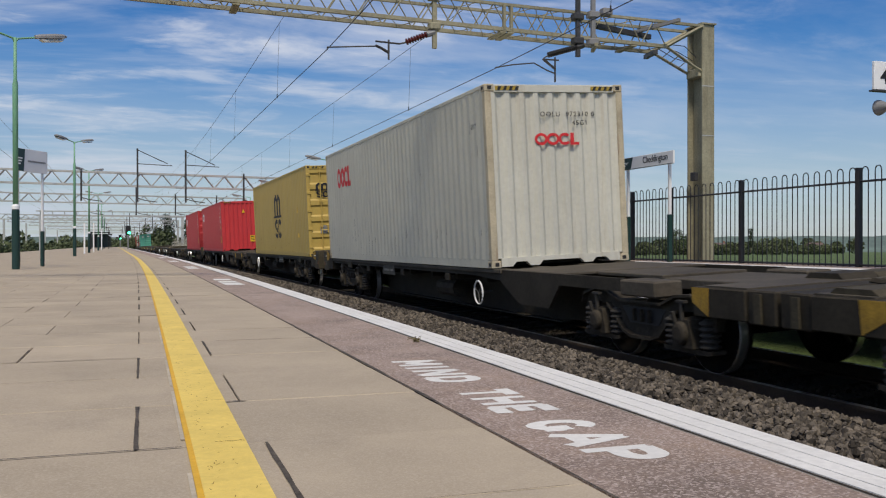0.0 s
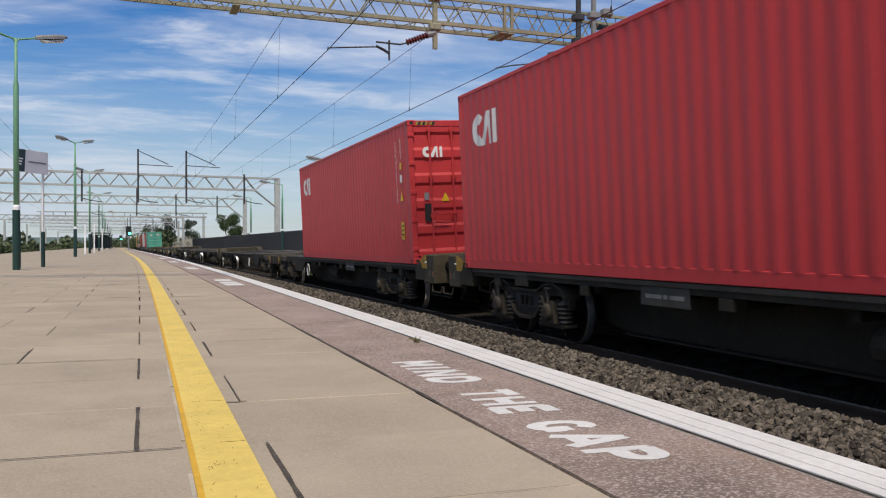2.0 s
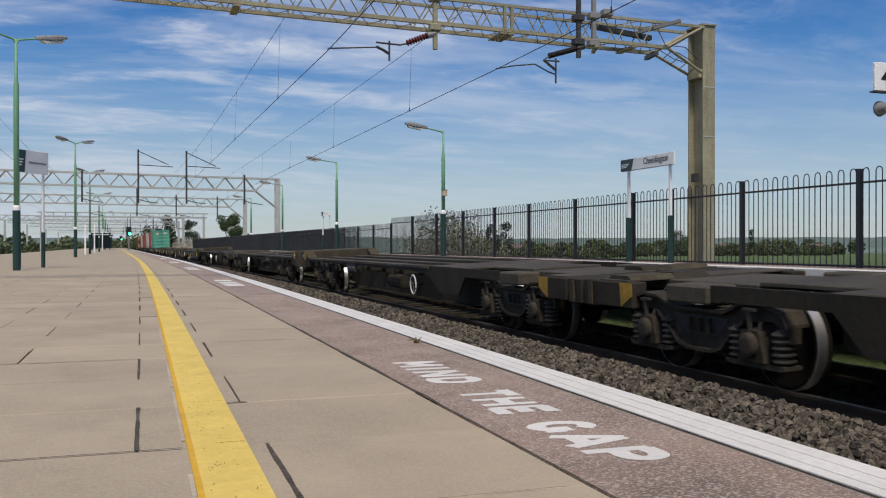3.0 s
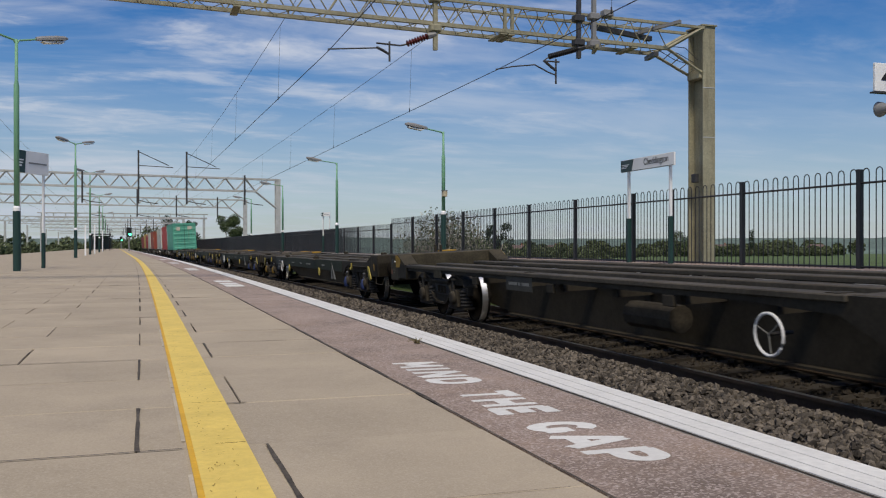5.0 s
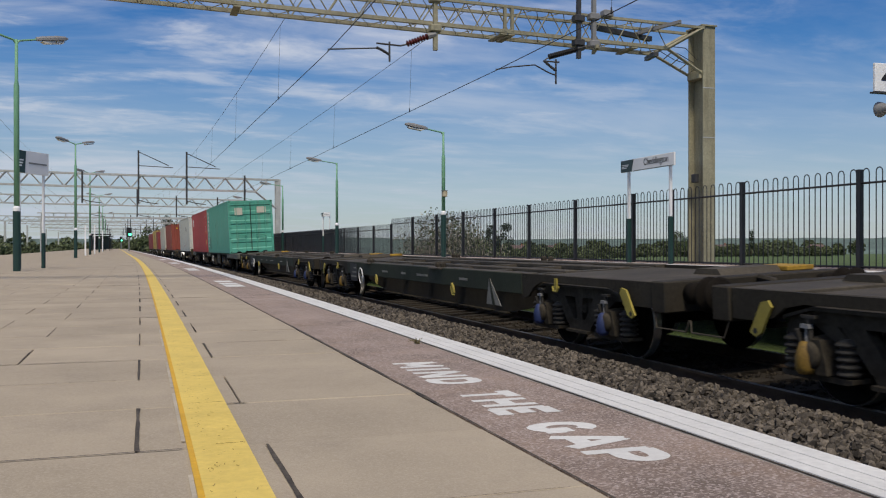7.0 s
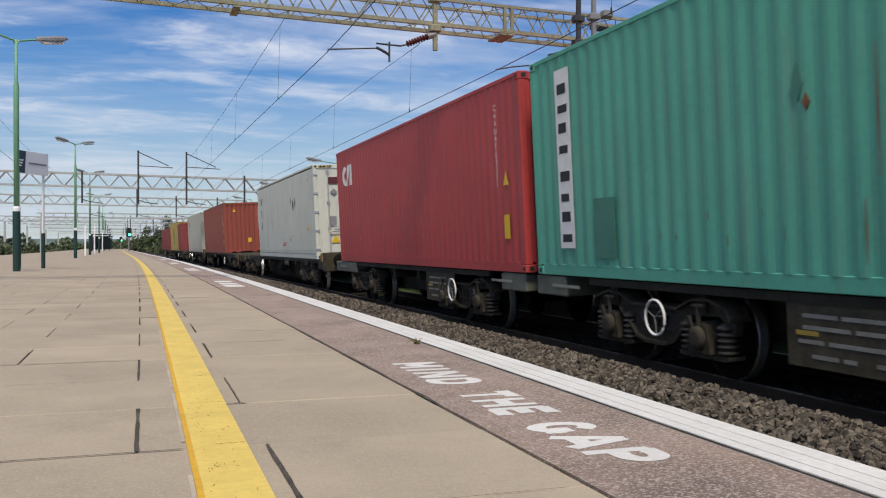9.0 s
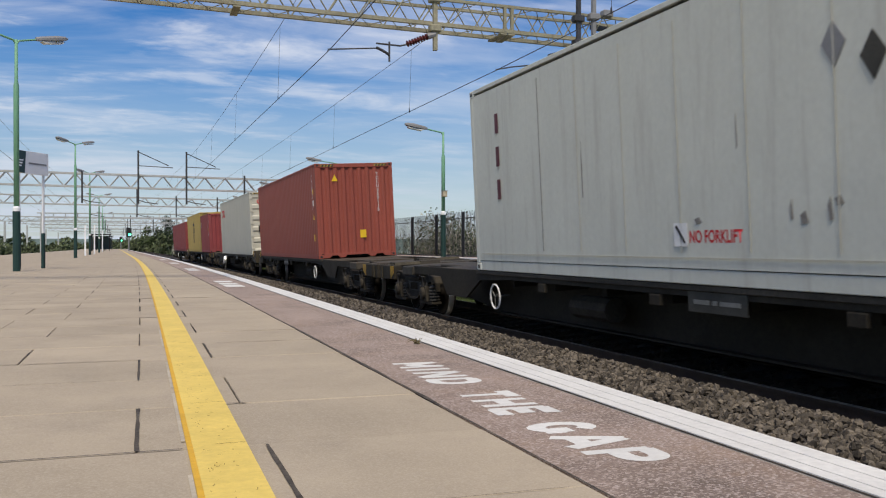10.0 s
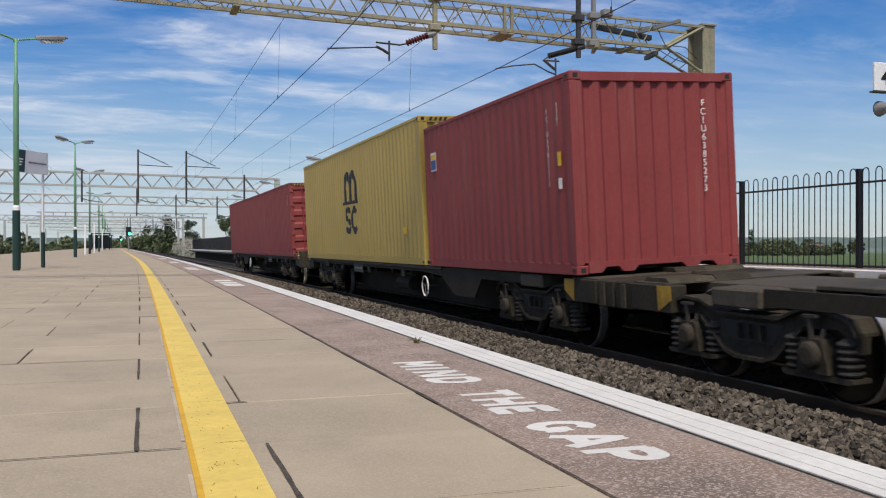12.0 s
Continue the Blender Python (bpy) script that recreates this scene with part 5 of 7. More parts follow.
for yy in (-0.16, 0.0, 0.16):
    box(bmf, -0.1, 0.1, yy - 0.015, yy + 0.015, 0.5, 0.64)
FRAME_ME = mesh_of(bmf, "bogie")
# flat black plate proud of the frame, painting the shade of a recess
RECESS_SHADE_ME = mesh_of(prism(bmesh.new(), [(-.46, .66), (.46, .66), (.3, .47), (-.3, .47)], 0, -0.056, 0.056), "hazard_shade_black")
bmf = bmesh.new()
lathe(bmf, [(0.07, -0.20), (0.105, -0.19), (0.12, -0.17), (0.125, -0.12), (0.16, -0.08), (0.17, 0.08)], 0, 22, (0, 0, 0.46))
prism(bmf, [(-0.19, 0.31), (0.19, 0.31), (0.17, 0.42), (0.12, 0.6), (-0.12, 0.6), (-0.17, 0.42)], 0, -0.14, 0.1)
AXLEBOX_ME = mesh_of(bmf, "bogie")
bmf = bmesh.new()
prism(bmf, [(-0.42, 0.265), (-0.36, 0.25), (0.36, 0.25), (0.42, 0.265), (0.42, 0.30), (-0.42, 0.30)], 0, -0.09, 0.1)
SEAT_ME = mesh_of(bmf, "bogie")
bmf = bmesh.new()
tube(bmf, [(0, 0, 0.58), (0, 0, 0.78)], 0.025, 6)
box(bmf, -0.025, 0.025, -0.08, 0.08, 0.775, 0.80)
tube(bmf, [(-0.02, 0.09, 0.56), (-0.05, 0.10, 0.68)], 0.022, 6)
DAMPER_ME = mesh_of(bmf, "spring")
HANDLE_ME = mesh_of(box(tube(bmesh.new(), [(0, 0, 0.58), (0, 0, 0.70)], 0.012, 6), -0.02, 0.02, -0.05, 0.05, 0.69, 0.725), "lamp_grey")
BOLSTER_ME = mesh_of(box(box(bmesh.new(), -1.0, 1.0, -0.22, 0.22, 0.42, 0.72, bevel=0.03), -1.06, 1.06, -0.12, 0.12, 0.5, 0.62, bevel=0.02), "bogie")
AXLE_ME = mesh_of(tube(bmesh.new(), [(-1.0, 0, 0.46), (1.0, 0, 0.46)], 0.08, 10), "wheel")


bmf = bmesh.new()
for outline in ([(-1.32, .60), (-1.27, .76), (-.92, .85), (.92, .85), (1.27, .76), (1.32, .60), (1.2, .60), (1.1, .71), (-1.1, .71), (-1.2, .60)],
                [(-.66, .72), (-.40, .72), (-.10, .36), (-.34, .36)], [(.40, .72), (.66, .72), (.34, .36), (.10, .36)],
                [(-.36, .42), (.36, .42), (.27, .27), (-.27, .27)], [(-.11, .72), (.11, .72), (.06, .41), (-.06, .41)],
                [(-1.0, .73), (-.72, .73), (-.5, .56), (-.58, .5)], [(.72, .73), (1.0, .73), (.58, .5), (.5, .56)]):
    prism(bmf, outline, 0, -0.05, 0.05)
lip(bmf, [(-1.27, .775), (-.92, .865), (.92, .865), (1.27, .775)], 0.03, 0.12)
lip(bmf, [(-.29, .29), (.29, .29)], 0.035, 0.11)
OPEN_FRAME_ME = mesh_of(bmf, "bogie")


def bogie(wagon, y, accent=None, wb=0.9):
    b = part("bogie", BOLSTER_ME, None, wagon, "oily bogie with coil springs", at=put(0, y, 0))
    for sx in (-1, 1):
        part("side_frame", OPEN_FRAME_ME if accent else FRAME_ME, None, b, at=put(sx * 1.02, 0, 0))
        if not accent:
            part("frame_recess", RECESS_SHADE_ME, None, b, at=put(sx * 1.02, 0, 0))
        for yy in (-wb, wb):
            part("axle_box", AXLEBOX_ME, None, b, at=put(sx * 1.04, yy, 0) @ pose(0, 0, 0, 0, 0, 180 if sx > 0 else 0))
            part("spring_seat", SEAT_ME, None, b, at=put(sx * 1.04, yy, 0))
            part("damper", DAMPER_ME, None, b, at=put(sx * 1.17, yy, 0))
            for d in (-0.31, 0.31):
                part("spring", SPRING, None, b, at=put(sx * 1.05, yy + d, 0.30))
            if accent:
                part("damper_cover", lathe(bmesh.new(), [(0.06, 0.31), (0.085, 0.35), (0.085, 0.46), (0.05, 0.56), (0.03, 0.58)], 2, 10), accent, b, smooth=True, at=put(sx * 1.21, yy + 0.02, 0))
                part("release_handle", HANDLE_ME, None, b, "pale worn handle", at=put(sx * 1.19, yy + 0.02, 0))
            part("wheel", DISC, None, b, at=put(sx * 0.74, yy, 0.46) @ pose(0, 0, 0, 0, 0, 0 if sx < 0 else 180))
            part("tread", TREAD, None, b, "polished steel wheel tread", at=put(sx * 0.74, yy, 0.46) @ pose(0, 0, 0, 0, 0, 0 if sx < 0 else 180))
    for yy in (-wb, wb):
        part("axle", AXLE_ME, None, b, at=put(0, yy, 0))


def handwheel(wagon, x, y, z):
    bm = bmesh.new()
    r = 0.19
    ring = [(0, r * math.cos(k * math.tau / 20), r * math.sin(k * math.tau / 20)) for k in range(21)]
    tube(bm, ring, 0.014, 6)
    h = part("handwheel", bm, "handwheel", wagon, "white brake handwheel", at=put(x, y, z))
    for k in range(3):
        a = k * math.tau / 3 + 0.4
        part("spoke", tube(bmesh.new(), [(0, 0, 0), (0, r * math.cos(a), r * math.sin(a))], 0.006, 5), "stencil", h)
    part("spindle", tube(bmesh.new(), [(0, 0, 0), (0.25 if x < 0 else -0.25, 0, 0)], 0.02, 6), "spring", h)


def buffer(wagon, x, y, out, z=0.86):
    b = part("buffer", lathe(bmesh.new(), [(0.11, 0), (0.12, 0.16 * out), (0.085, 0.17 * out), (0.085, 0.3 * out), (0.16, 0.31 * out), (0.19, 0.33 * out), (0.17, 0.355 * out)], 1, 20, (x, y, z)), "wheel", wagon, smooth=True)
    return b


def coupling(wagon, y, out):
    part("drawhook", tube(bmesh.new(), [(0, y, 0.98), (0, y + out * 0.25, 0.95), (0, y + out * 0.3, 0.7)], 0.04, 6), "bogie", wagon)
    part("brake_hose", tube(bmesh.new(), [(0.35, y, 0.85), (0.38, y + out * 0.2, 0.5), (0.2, y + out * 0.35, 0.42)], 0.025, 6), "bogie", wagon)


def container_flat(length=20.25):
    """Dark flat with one low end and one boxed end; the low end is at -y."""
    w = thing("container_wagon", "dark grubby container flat wagon with coil-spring bogies", "wagon", group="container wagons")
    h = length / 2

    def u(v):
        return v - h
    # low end: headstock, neck plate, shoulder boxes
    part("headstock", bx(-1.18, 1.18, u(0.03), u(0.42), 0.64, 0.96, bevel=0.015), "wagon", w)
    for sx in (-1, 1):
        part("yellow_corner", prism(bmesh.new(), [(u(1.0), 0.67), (u(1.255), 0.80), (u(1.255), 0.95), (u(0.98), 0.95)], 0, sx * 1.203 - 0.003, sx * 1.203 + 0.003), "yellow_end", w, "dirty yellow warning corner")
        part("side_tab", bx(sx * 1.0, sx * 1.2, u(0.43), u(1.25), 0.66, 0.955, bevel=0.012), "wagon", w)
        part("lamp_iron", bx(sx * 1.192, sx * 1.21, u(0.2), u(0.3), 0.66, 0.93), "olive_box", w)
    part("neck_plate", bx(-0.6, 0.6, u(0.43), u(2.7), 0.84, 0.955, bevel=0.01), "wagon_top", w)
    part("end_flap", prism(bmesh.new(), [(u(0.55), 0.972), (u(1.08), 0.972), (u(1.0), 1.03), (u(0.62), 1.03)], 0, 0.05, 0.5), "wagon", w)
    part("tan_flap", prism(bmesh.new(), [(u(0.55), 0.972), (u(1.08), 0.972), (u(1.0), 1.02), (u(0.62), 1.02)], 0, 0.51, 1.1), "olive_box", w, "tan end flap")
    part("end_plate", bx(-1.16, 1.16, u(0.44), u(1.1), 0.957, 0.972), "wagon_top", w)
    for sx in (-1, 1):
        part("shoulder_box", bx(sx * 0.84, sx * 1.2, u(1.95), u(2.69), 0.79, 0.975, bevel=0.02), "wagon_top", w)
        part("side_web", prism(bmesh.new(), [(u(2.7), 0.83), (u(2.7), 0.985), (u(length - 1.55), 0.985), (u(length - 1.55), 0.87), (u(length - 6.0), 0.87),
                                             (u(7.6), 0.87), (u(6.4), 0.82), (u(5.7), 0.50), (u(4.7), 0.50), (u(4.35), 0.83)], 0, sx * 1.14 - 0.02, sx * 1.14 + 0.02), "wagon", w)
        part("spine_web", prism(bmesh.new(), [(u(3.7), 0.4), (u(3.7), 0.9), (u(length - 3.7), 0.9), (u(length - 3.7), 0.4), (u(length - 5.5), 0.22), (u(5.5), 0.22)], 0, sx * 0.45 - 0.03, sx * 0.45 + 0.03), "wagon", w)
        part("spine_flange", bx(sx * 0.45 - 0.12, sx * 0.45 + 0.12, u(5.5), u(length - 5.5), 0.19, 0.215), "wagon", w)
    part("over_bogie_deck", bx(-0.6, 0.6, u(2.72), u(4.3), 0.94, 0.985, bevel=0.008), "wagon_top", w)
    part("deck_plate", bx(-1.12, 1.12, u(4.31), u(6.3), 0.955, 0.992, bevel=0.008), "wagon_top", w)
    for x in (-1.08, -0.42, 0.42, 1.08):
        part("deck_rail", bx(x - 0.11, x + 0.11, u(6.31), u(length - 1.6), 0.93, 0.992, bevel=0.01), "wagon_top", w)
    for k in range(8):
        y = u(7.4 + k * 1.45)
        part("cross_bearer", bx(-1.0, 1.0, y - 0.06, y + 0.06, 0.75, 0.925), "wagon", w)
        if k % 2:
            for sx in (-1, 1):
                part("bracket", bx(sx * 1.165 - 0.02, sx * 1.165 + 0.03, y - 0.11, y + 0.11, 0.74, 0.865, bevel=0.01), "wagon", w)
    for y in (u(6.5), u(12.6), u(length - 1.7)):
        for sx in (-1, 1):
            part("twist_lock", bx(sx * 1.06 - 0.08, sx * 1.06 + 0.08, y - 0.08, y + 0.08, 0.9925, 1.0), "bogie", w)
    # boxed end with a hand hole, buffers and step
    part("end_bulkhead", bx(-1.2, 1.2, u(length - 1.0), u(length - 0.42), 0.64, 1.2, bevel=0.02), "olive_box", w, "grubby olive end box")
    for sx in (-1, 1):
        part("bulkhead_shoulder", prism(bmesh.new(), [(u(length - 1.002), 0.70), (u(length - 1.002), 1.19), (u(length - 1.5), 0.99), (u(length - 1.5), 0.70)], 0, *sorted((sx * 0.9, sx * 1.19))), "olive_box", w)
        part("yellow_panel", prism(bmesh.new(), [(u(length - 0.86), 0.93), (u(length - 0.86), 1.185), (u(length - 1.0), 1.185), (u(length - 1.25), 1.08), (u(length - 1.12), 0.93)], 0, *sorted((sx * 1.201, sx * 1.206))), "yellow_end", w, "dirty orange-yellow warning panel")
        part("grab_bolt", tube(bmesh.new(), [(sx * 1.2, u(length - 0.86), 1.05), (sx * 1.235, u(length - 0.86), 1.05)], 0.016, 6), "galv", w)
        for k in range(3):
            part("side_bar", bx(*sorted((sx * 1.201, sx * 1.205)), u(length - 0.74), u(length - 0.66), 0.80 + 0.04 * k, 0.812 + 0.04 * k), "stencil", w)
        part("box_label", bx(*sorted((sx * 1.201, sx * 1.205)), u(length - 0.56), u(length - 0.47), 0.78, 0.88), "scuff_rust", w, "rusty label plate")
        part("bogie_bracket", bx(sx * 1.165 - 0.02, sx * 1.165 + 0.02, u(length - 3.85), u(length - 3.4), 0.78, 0.975, bevel=0.01), "olive_box", w, "dull olive bracket plate")
        part("hand_hole", bx(*sorted((sx * 1.196, sx * 1.204)), u(length - 0.68), u(length - 0.56), 1.0, 1.10, bevel=0.003), "hazard_shade_black", w)
        part("end_sill", bx(sx * 0.98, sx * 1.2, u(length - 1.6), u(length - 0.98), 0.70, 0.985), "wagon", w)
        part("step_loop", tube(bmesh.new(), [(sx * 1.18, u(length - 0.6), 0.64), (sx * 1.2, u(length - 0.55), 0.5), (sx * 1.2, u(length - 0.08), 0.5), (sx * 1.18, u(length - 0.05), 0.62)], 0.010, 5), "wagon_top", w)
        buffer(w, sx * 0.87, u(length - 0.42), 1, 0.97)
        handwheel(w, sx * 1.22, u(7.2), 0.60)
        part("data_plate", bx(sx * 1.165, sx * 1.172, u(12.35), u(13.3), 0.72, 0.925), "plate_dark", w, "dark grey data plate with a pale bar")
        for a, b in ((12.45, 12.72), (12.76, 12.84), (12.88, 13.2)):
            part("plate_bar", bx(sx * 1.1725, sx * 1.175, u(a), u(b), 0.80, 0.845), "stencil", w)
        part("reservoir", tube(bmesh.new(), [(sx * 0.8, u(9.2), 0.55), (sx * 0.8, u(10.2), 0.55)], 0.16, 10), "bogie", w)
    coupling(w, u(length - 0.4), 1), coupling(w, u(0.12), -1)
    bogie(w, u(2.4)), bogie(w, u(length - 3.6))
    return w


def green_flat(length=19.75, raised=False):
    """Green flat with straight sides and slotted deck."""
    w = thing("container_wagon", "dark green container flat wagon with slotted deck and yellow levers", "wagon", group="container wagons")
    h = length / 2

    def u(v):
        return v - h
    for e, out in ((0.0, -1), (length, 1)):
        k = 1 if out < 0 else -1
        part("headstock", bx(-1.2, 1.2, *sorted((u(e + k * 0.42), u(e + k * 0.7))), 0.66, 1.0, bevel=0.015), "wagon", w)
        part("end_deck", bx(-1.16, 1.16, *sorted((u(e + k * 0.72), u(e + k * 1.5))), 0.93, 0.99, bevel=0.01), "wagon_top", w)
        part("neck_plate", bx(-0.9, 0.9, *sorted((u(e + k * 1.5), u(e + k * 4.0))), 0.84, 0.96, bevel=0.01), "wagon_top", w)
        if raised and out < 0:
            part("end_box", bx(-1.2, 1.2, u(0.42), u(0.95), 0.66, 1.17, bevel=0.02), "wagon", w, "tall dark end box")
            for sx in (-1, 1):
                part("box_shoulder", prism(bmesh.new(), [(u(0.952), 0.70), (u(0.952), 1.16), (u(1.45), 0.99), (u(1.45), 0.74)], 0, sx * 1.18 - 0.02, sx * 1.18 + 0.02), "wagon", w)
                part("box_stripe", bx(*sorted((sx * 1.2, sx * 1.204)), u(0.72), u(0.78), 0.8, 0.97), "yellow_end", w)
            fl = part("raised_flap", bx(0.75, 1.1, u(1.3), u(1.75), 0.994, 1.19, bevel=0.01), "yellow_end", w, "dirty yellow raised flap")
            for y in (1.4, 1.82):
                part("flap_post", bx(0.69, 0.745, u(y) - 0.035, u(y) + 0.035, 0.994, 1.33, bevel=0.01), "wagon", fl)
        part("end_flap", prism(bmesh.new(), [(u(e + k * 0.95), 0.99), (u(e + k * 1.5), 0.99), (u(e + k * 1.42), 1.06), (u(e + k * 1.02), 1.06)], 0, -0.1, 0.75), "wagon_top", w)
        if not (raised and out < 0):
            part("yellow_flap", bx(0.76, 1.15, *sorted((u(e + k * 0.85), u(e + k * 1.45))), 0.992, 1.05, bevel=0.01), "yellow_end", w, "dirty yellow flap")
        for sx in (-1, 1):
            buffer(w, sx * 0.87, u(e + k * 0.42), out)
            lever = part("yellow_lever", prism(bmesh.new(), [(u(e + k * 1.02), 0.60), (u(e + k * 1.10), 0.56), (u(e + k * 1.18), 0.60), (u(e + k * 1.33), 0.84), (u(e + k * 1.29), 0.90), (u(e + k * 1.19), 0.88)], 0, sx * 1.21 - 0.012, sx * 1.21 + 0.012), "yellow_lever", w, "yellow hanging lever")
            part("lever_eye", lathe(bmesh.new(), [(0.028, -0.015), (0.028, 0.015)], 0, 10, (sx * 1.21, u(e + k * 1.10), 0.615)), "hazard_shade_black", lever)
            grip = part("yellow_grip", bx(sx * 1.2 - 0.012, sx * 1.2 + 0.012, *sorted((u(e + k * 3.0), u(e + k * 3.07))), 0.78, 0.95), "yellow_lever", w, "yellow release grip")
            part("grip_hook", tube(bmesh.new(), [(sx * 1.21, u(e + k * 3.12), 0.84), (sx * 1.22, u(e + k * 3.08), 0.78), (sx * 1.22, u(e + k * 2.98), 0.78), (sx * 1.21, u(e + k * 2.94), 0.84)], 0.014, 5), "yellow_lever", grip)
            part("step_loop", tube(bmesh.new(), [(sx * 1.18, u(e + k * 0.66), 0.66), (sx * 1.2, u(e + k * 0.6), 0.5), (sx * 1.2, u(e + k * 0.06), 0.5), (sx * 1.18, u(e + k * 0.02), 0.62)], 0.009, 5), "wagon_top", w)
            part("arched_side", prism(bmesh.new(), [(u(e + k * 0.72), 0.70), (u(e + k * 0.72), 0.985), (u(e + k * 4.2), 0.985), (u(e + k * 4.2), 0.62), (u(e + k * 4.0), 0.66), (u(e + k * 3.8), 0.80), (u(e + k * 3.55), 0.885), (u(e + k * 1.7), 0.885), (u(e + k * 1.45), 0.84), (u(e + k * 1.3), 0.74), (u(e + k * 1.1), 0.70)], 0, sx * 1.16 - 0.02, sx * 1.16 + 0.02), "wagon", w)
        coupling(w, u(e + k * 0.4), out)
    for sx in (-1, 1):
        part("solebar", bx(sx * 1.17 - 0.02, sx * 1.17 + 0.02, u(4.2), u(length - 4.2), 0.68, 0.985, bevel=0.008), "wagon_green", w, "dark green solebar")
        part("lower_web", prism(bmesh.new(), [(u(4.2), 0.5), (u(4.2), 0.84), (u(length - 4.2), 0.84), (u(length - 4.2), 0.5), (u(length - 6), 0.26), (u(6), 0.26)], 0, sx * 0.6 - 0.03, sx * 0.6 + 0.03), "wagon", w)
        part("lower_flange", bx(sx * 0.6 - 0.12, sx * 0.6 + 0.12, u(6), u(length - 6), 0.235, 0.255), "wagon", w)
        x = sx * 1.195
        t0 = part("triangle_plate", prism(bmesh.new(), [(u(5.0), 0.46), (u(5.6), 0.46), (u(5.45), 0.9)], 0, x - 0.004, x + 0.004), "stencil", w, "pale triangular plate")
        part("plate_stripe", prism(bmesh.new(), [(u(5.23), 0.46), (u(5.35), 0.46), (u(5.45), 0.9), (u(5.42), 0.9)], 0, sx * 1.2, sx * 1.203), "wagon_green", t0)
        part("data_plate", bx(x - 0.003, x + 0.003, u(14.45), u(15.2), 0.5, 0.94), "hazard_shade_black", w, "black data plate with white bars")
        for k in range(3):
            part("plate_bar", bx(sx * 1.2, sx * 1.202, u(14.53), u(15.1 - 0.15 * k), 0.6 + 0.11 * k, 0.64 + 0.11 * k), "stencil", w)
        for y, n in ((8.65, 0.7), (11.55, 0.45), (10.15, 0.3), (6.45, 0.4)):
            part("stencil_bar", bx(x - 0.003, x + 0.003, u(y), u(y + n), 0.80, 0.84), "stencil", w)
        for y in (7.15, 12.45):
            part("lashing_ring", tube(bmesh.new(), [(sx * 1.22, u(y) + 0.055 * math.cos(q * math.tau / 12) + 0.03 * math.sin(q * math.tau / 12), 0.62 + 0.1 * math.sin(q * math.tau / 12)) for q in range(13)], 0.022, 6), "yellow_lever", w)
            for d in (0, 0.3):
                part("spigot", lathe(bmesh.new(), [(0.06, 0), (0.06, 0.06), (0.03, 0.09)], 2, 8, (sx * 1.1, u(y + 0.8 + d), 0.99)), "bogie", w)
            part("spigot_shelf", bx(sx * 1.02, sx * 1.25, u(y + 0.6), u(y + 1.3), 0.962, 0.988), "wagon_top", w)
        handwheel(w, sx * 1.24, u(13.9), 0.66)
    for x in (-1.08, -0.45, 0.45, 1.08):
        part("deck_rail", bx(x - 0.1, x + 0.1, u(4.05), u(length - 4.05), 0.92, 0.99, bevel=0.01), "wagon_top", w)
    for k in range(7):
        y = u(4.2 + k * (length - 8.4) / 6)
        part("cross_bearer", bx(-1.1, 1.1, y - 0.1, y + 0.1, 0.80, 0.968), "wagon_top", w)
    bogie(w, u(2.65), "damper_blue"), bogie(w, u(length - 2.65), "damper_yellow")
    return w


def pocket_section(length, near_ext=0.0, board=0.0):
    """Short section with a low side box at each end."""
    w = thing("container_wagon", "dark green skeletal container wagon section with low end boxes", "wagon", group="container wagons")
    h = length / 2
    for k in (-1, 1):
        part("end_box", bx(-1.2, 1.2, *sorted((k * (h + (near_ext if k < 0 else 0)), k * (h - 2.3 if k * near_ext < 0 or (k > 0 and not near_ext) else h - 0.9))), 0.72, 0.985, bevel=0.02), "plate_green", w)
        part("end_stencil", bx(-1.206, -1.201, *sorted((k * (h - 0.5), k * (h - 1.3))), 0.84, 0.88), "stencil", w)
        bogie(w, k * 3.5)
        coupling(w, k * h + (-near_ext if k < 0 else 0), k)
        for sx in (-1, 1):
            buffer(w, sx * 0.87, k * (h - 0.25) + (-near_ext if k < 0 else 0), k)
    for sx in (-1, 1):
        part("spine_web", bx(sx * 0.5 - 0.03, sx * 0.5 + 0.03, -h + 1.5, h - 1.5, 0.4, 0.98), "wagon", w)
        part("side_rail", bx(sx * 1.12 - 0.05, sx * 1.12 + 0.05, -h + 1.5, h - 1.5, 0.90, 0.985), "wagon", w)
        part("data_board", bx(sx * 1.15 - 0.01, sx * 1.15 + 0.01, board - 0.8, board + 0.8, 0.36, 0.9), "olive_box", w, "dark olive data board with pale bars")
        for z, ends in ((0.78, ((-0.7, -0.55), (-0.35, 0.15), (0.2, 0.6))), (0.68, ((-0.35, 0.0), (0.06, 0.6))), (0.56, ((-0.68, -0.42), (-0.36, 0.3), (0.36, 0.66))), (0.44, ((-0.6, -0.2), (0.0, 0.14), (0.2, 0.5)))):
            for a, b in ends:
                part("board_bar", bx(*sorted((sx * 1.163, sx * 1.166)), board + a, board + b, z, z + 0.035), "stencil", w)
        part("board_panel", bx(*sorted((sx * 1.163, sx * 1.1665)), board + 0.42, board + 0.68, 0.63, 0.67), "hazard_yellow", w)
        handwheel(w, sx * 1.24, 3.3 * (1 if near_ext else -1), 0.62)
    for k in range(6):
        y = -h + 2 + k * (length - 4) / 5
        part("cross_bearer", bx(-1.1, 1.1, y - 0.08, y + 0.08, 0.7, 0.97), "wagon", w)
    return w


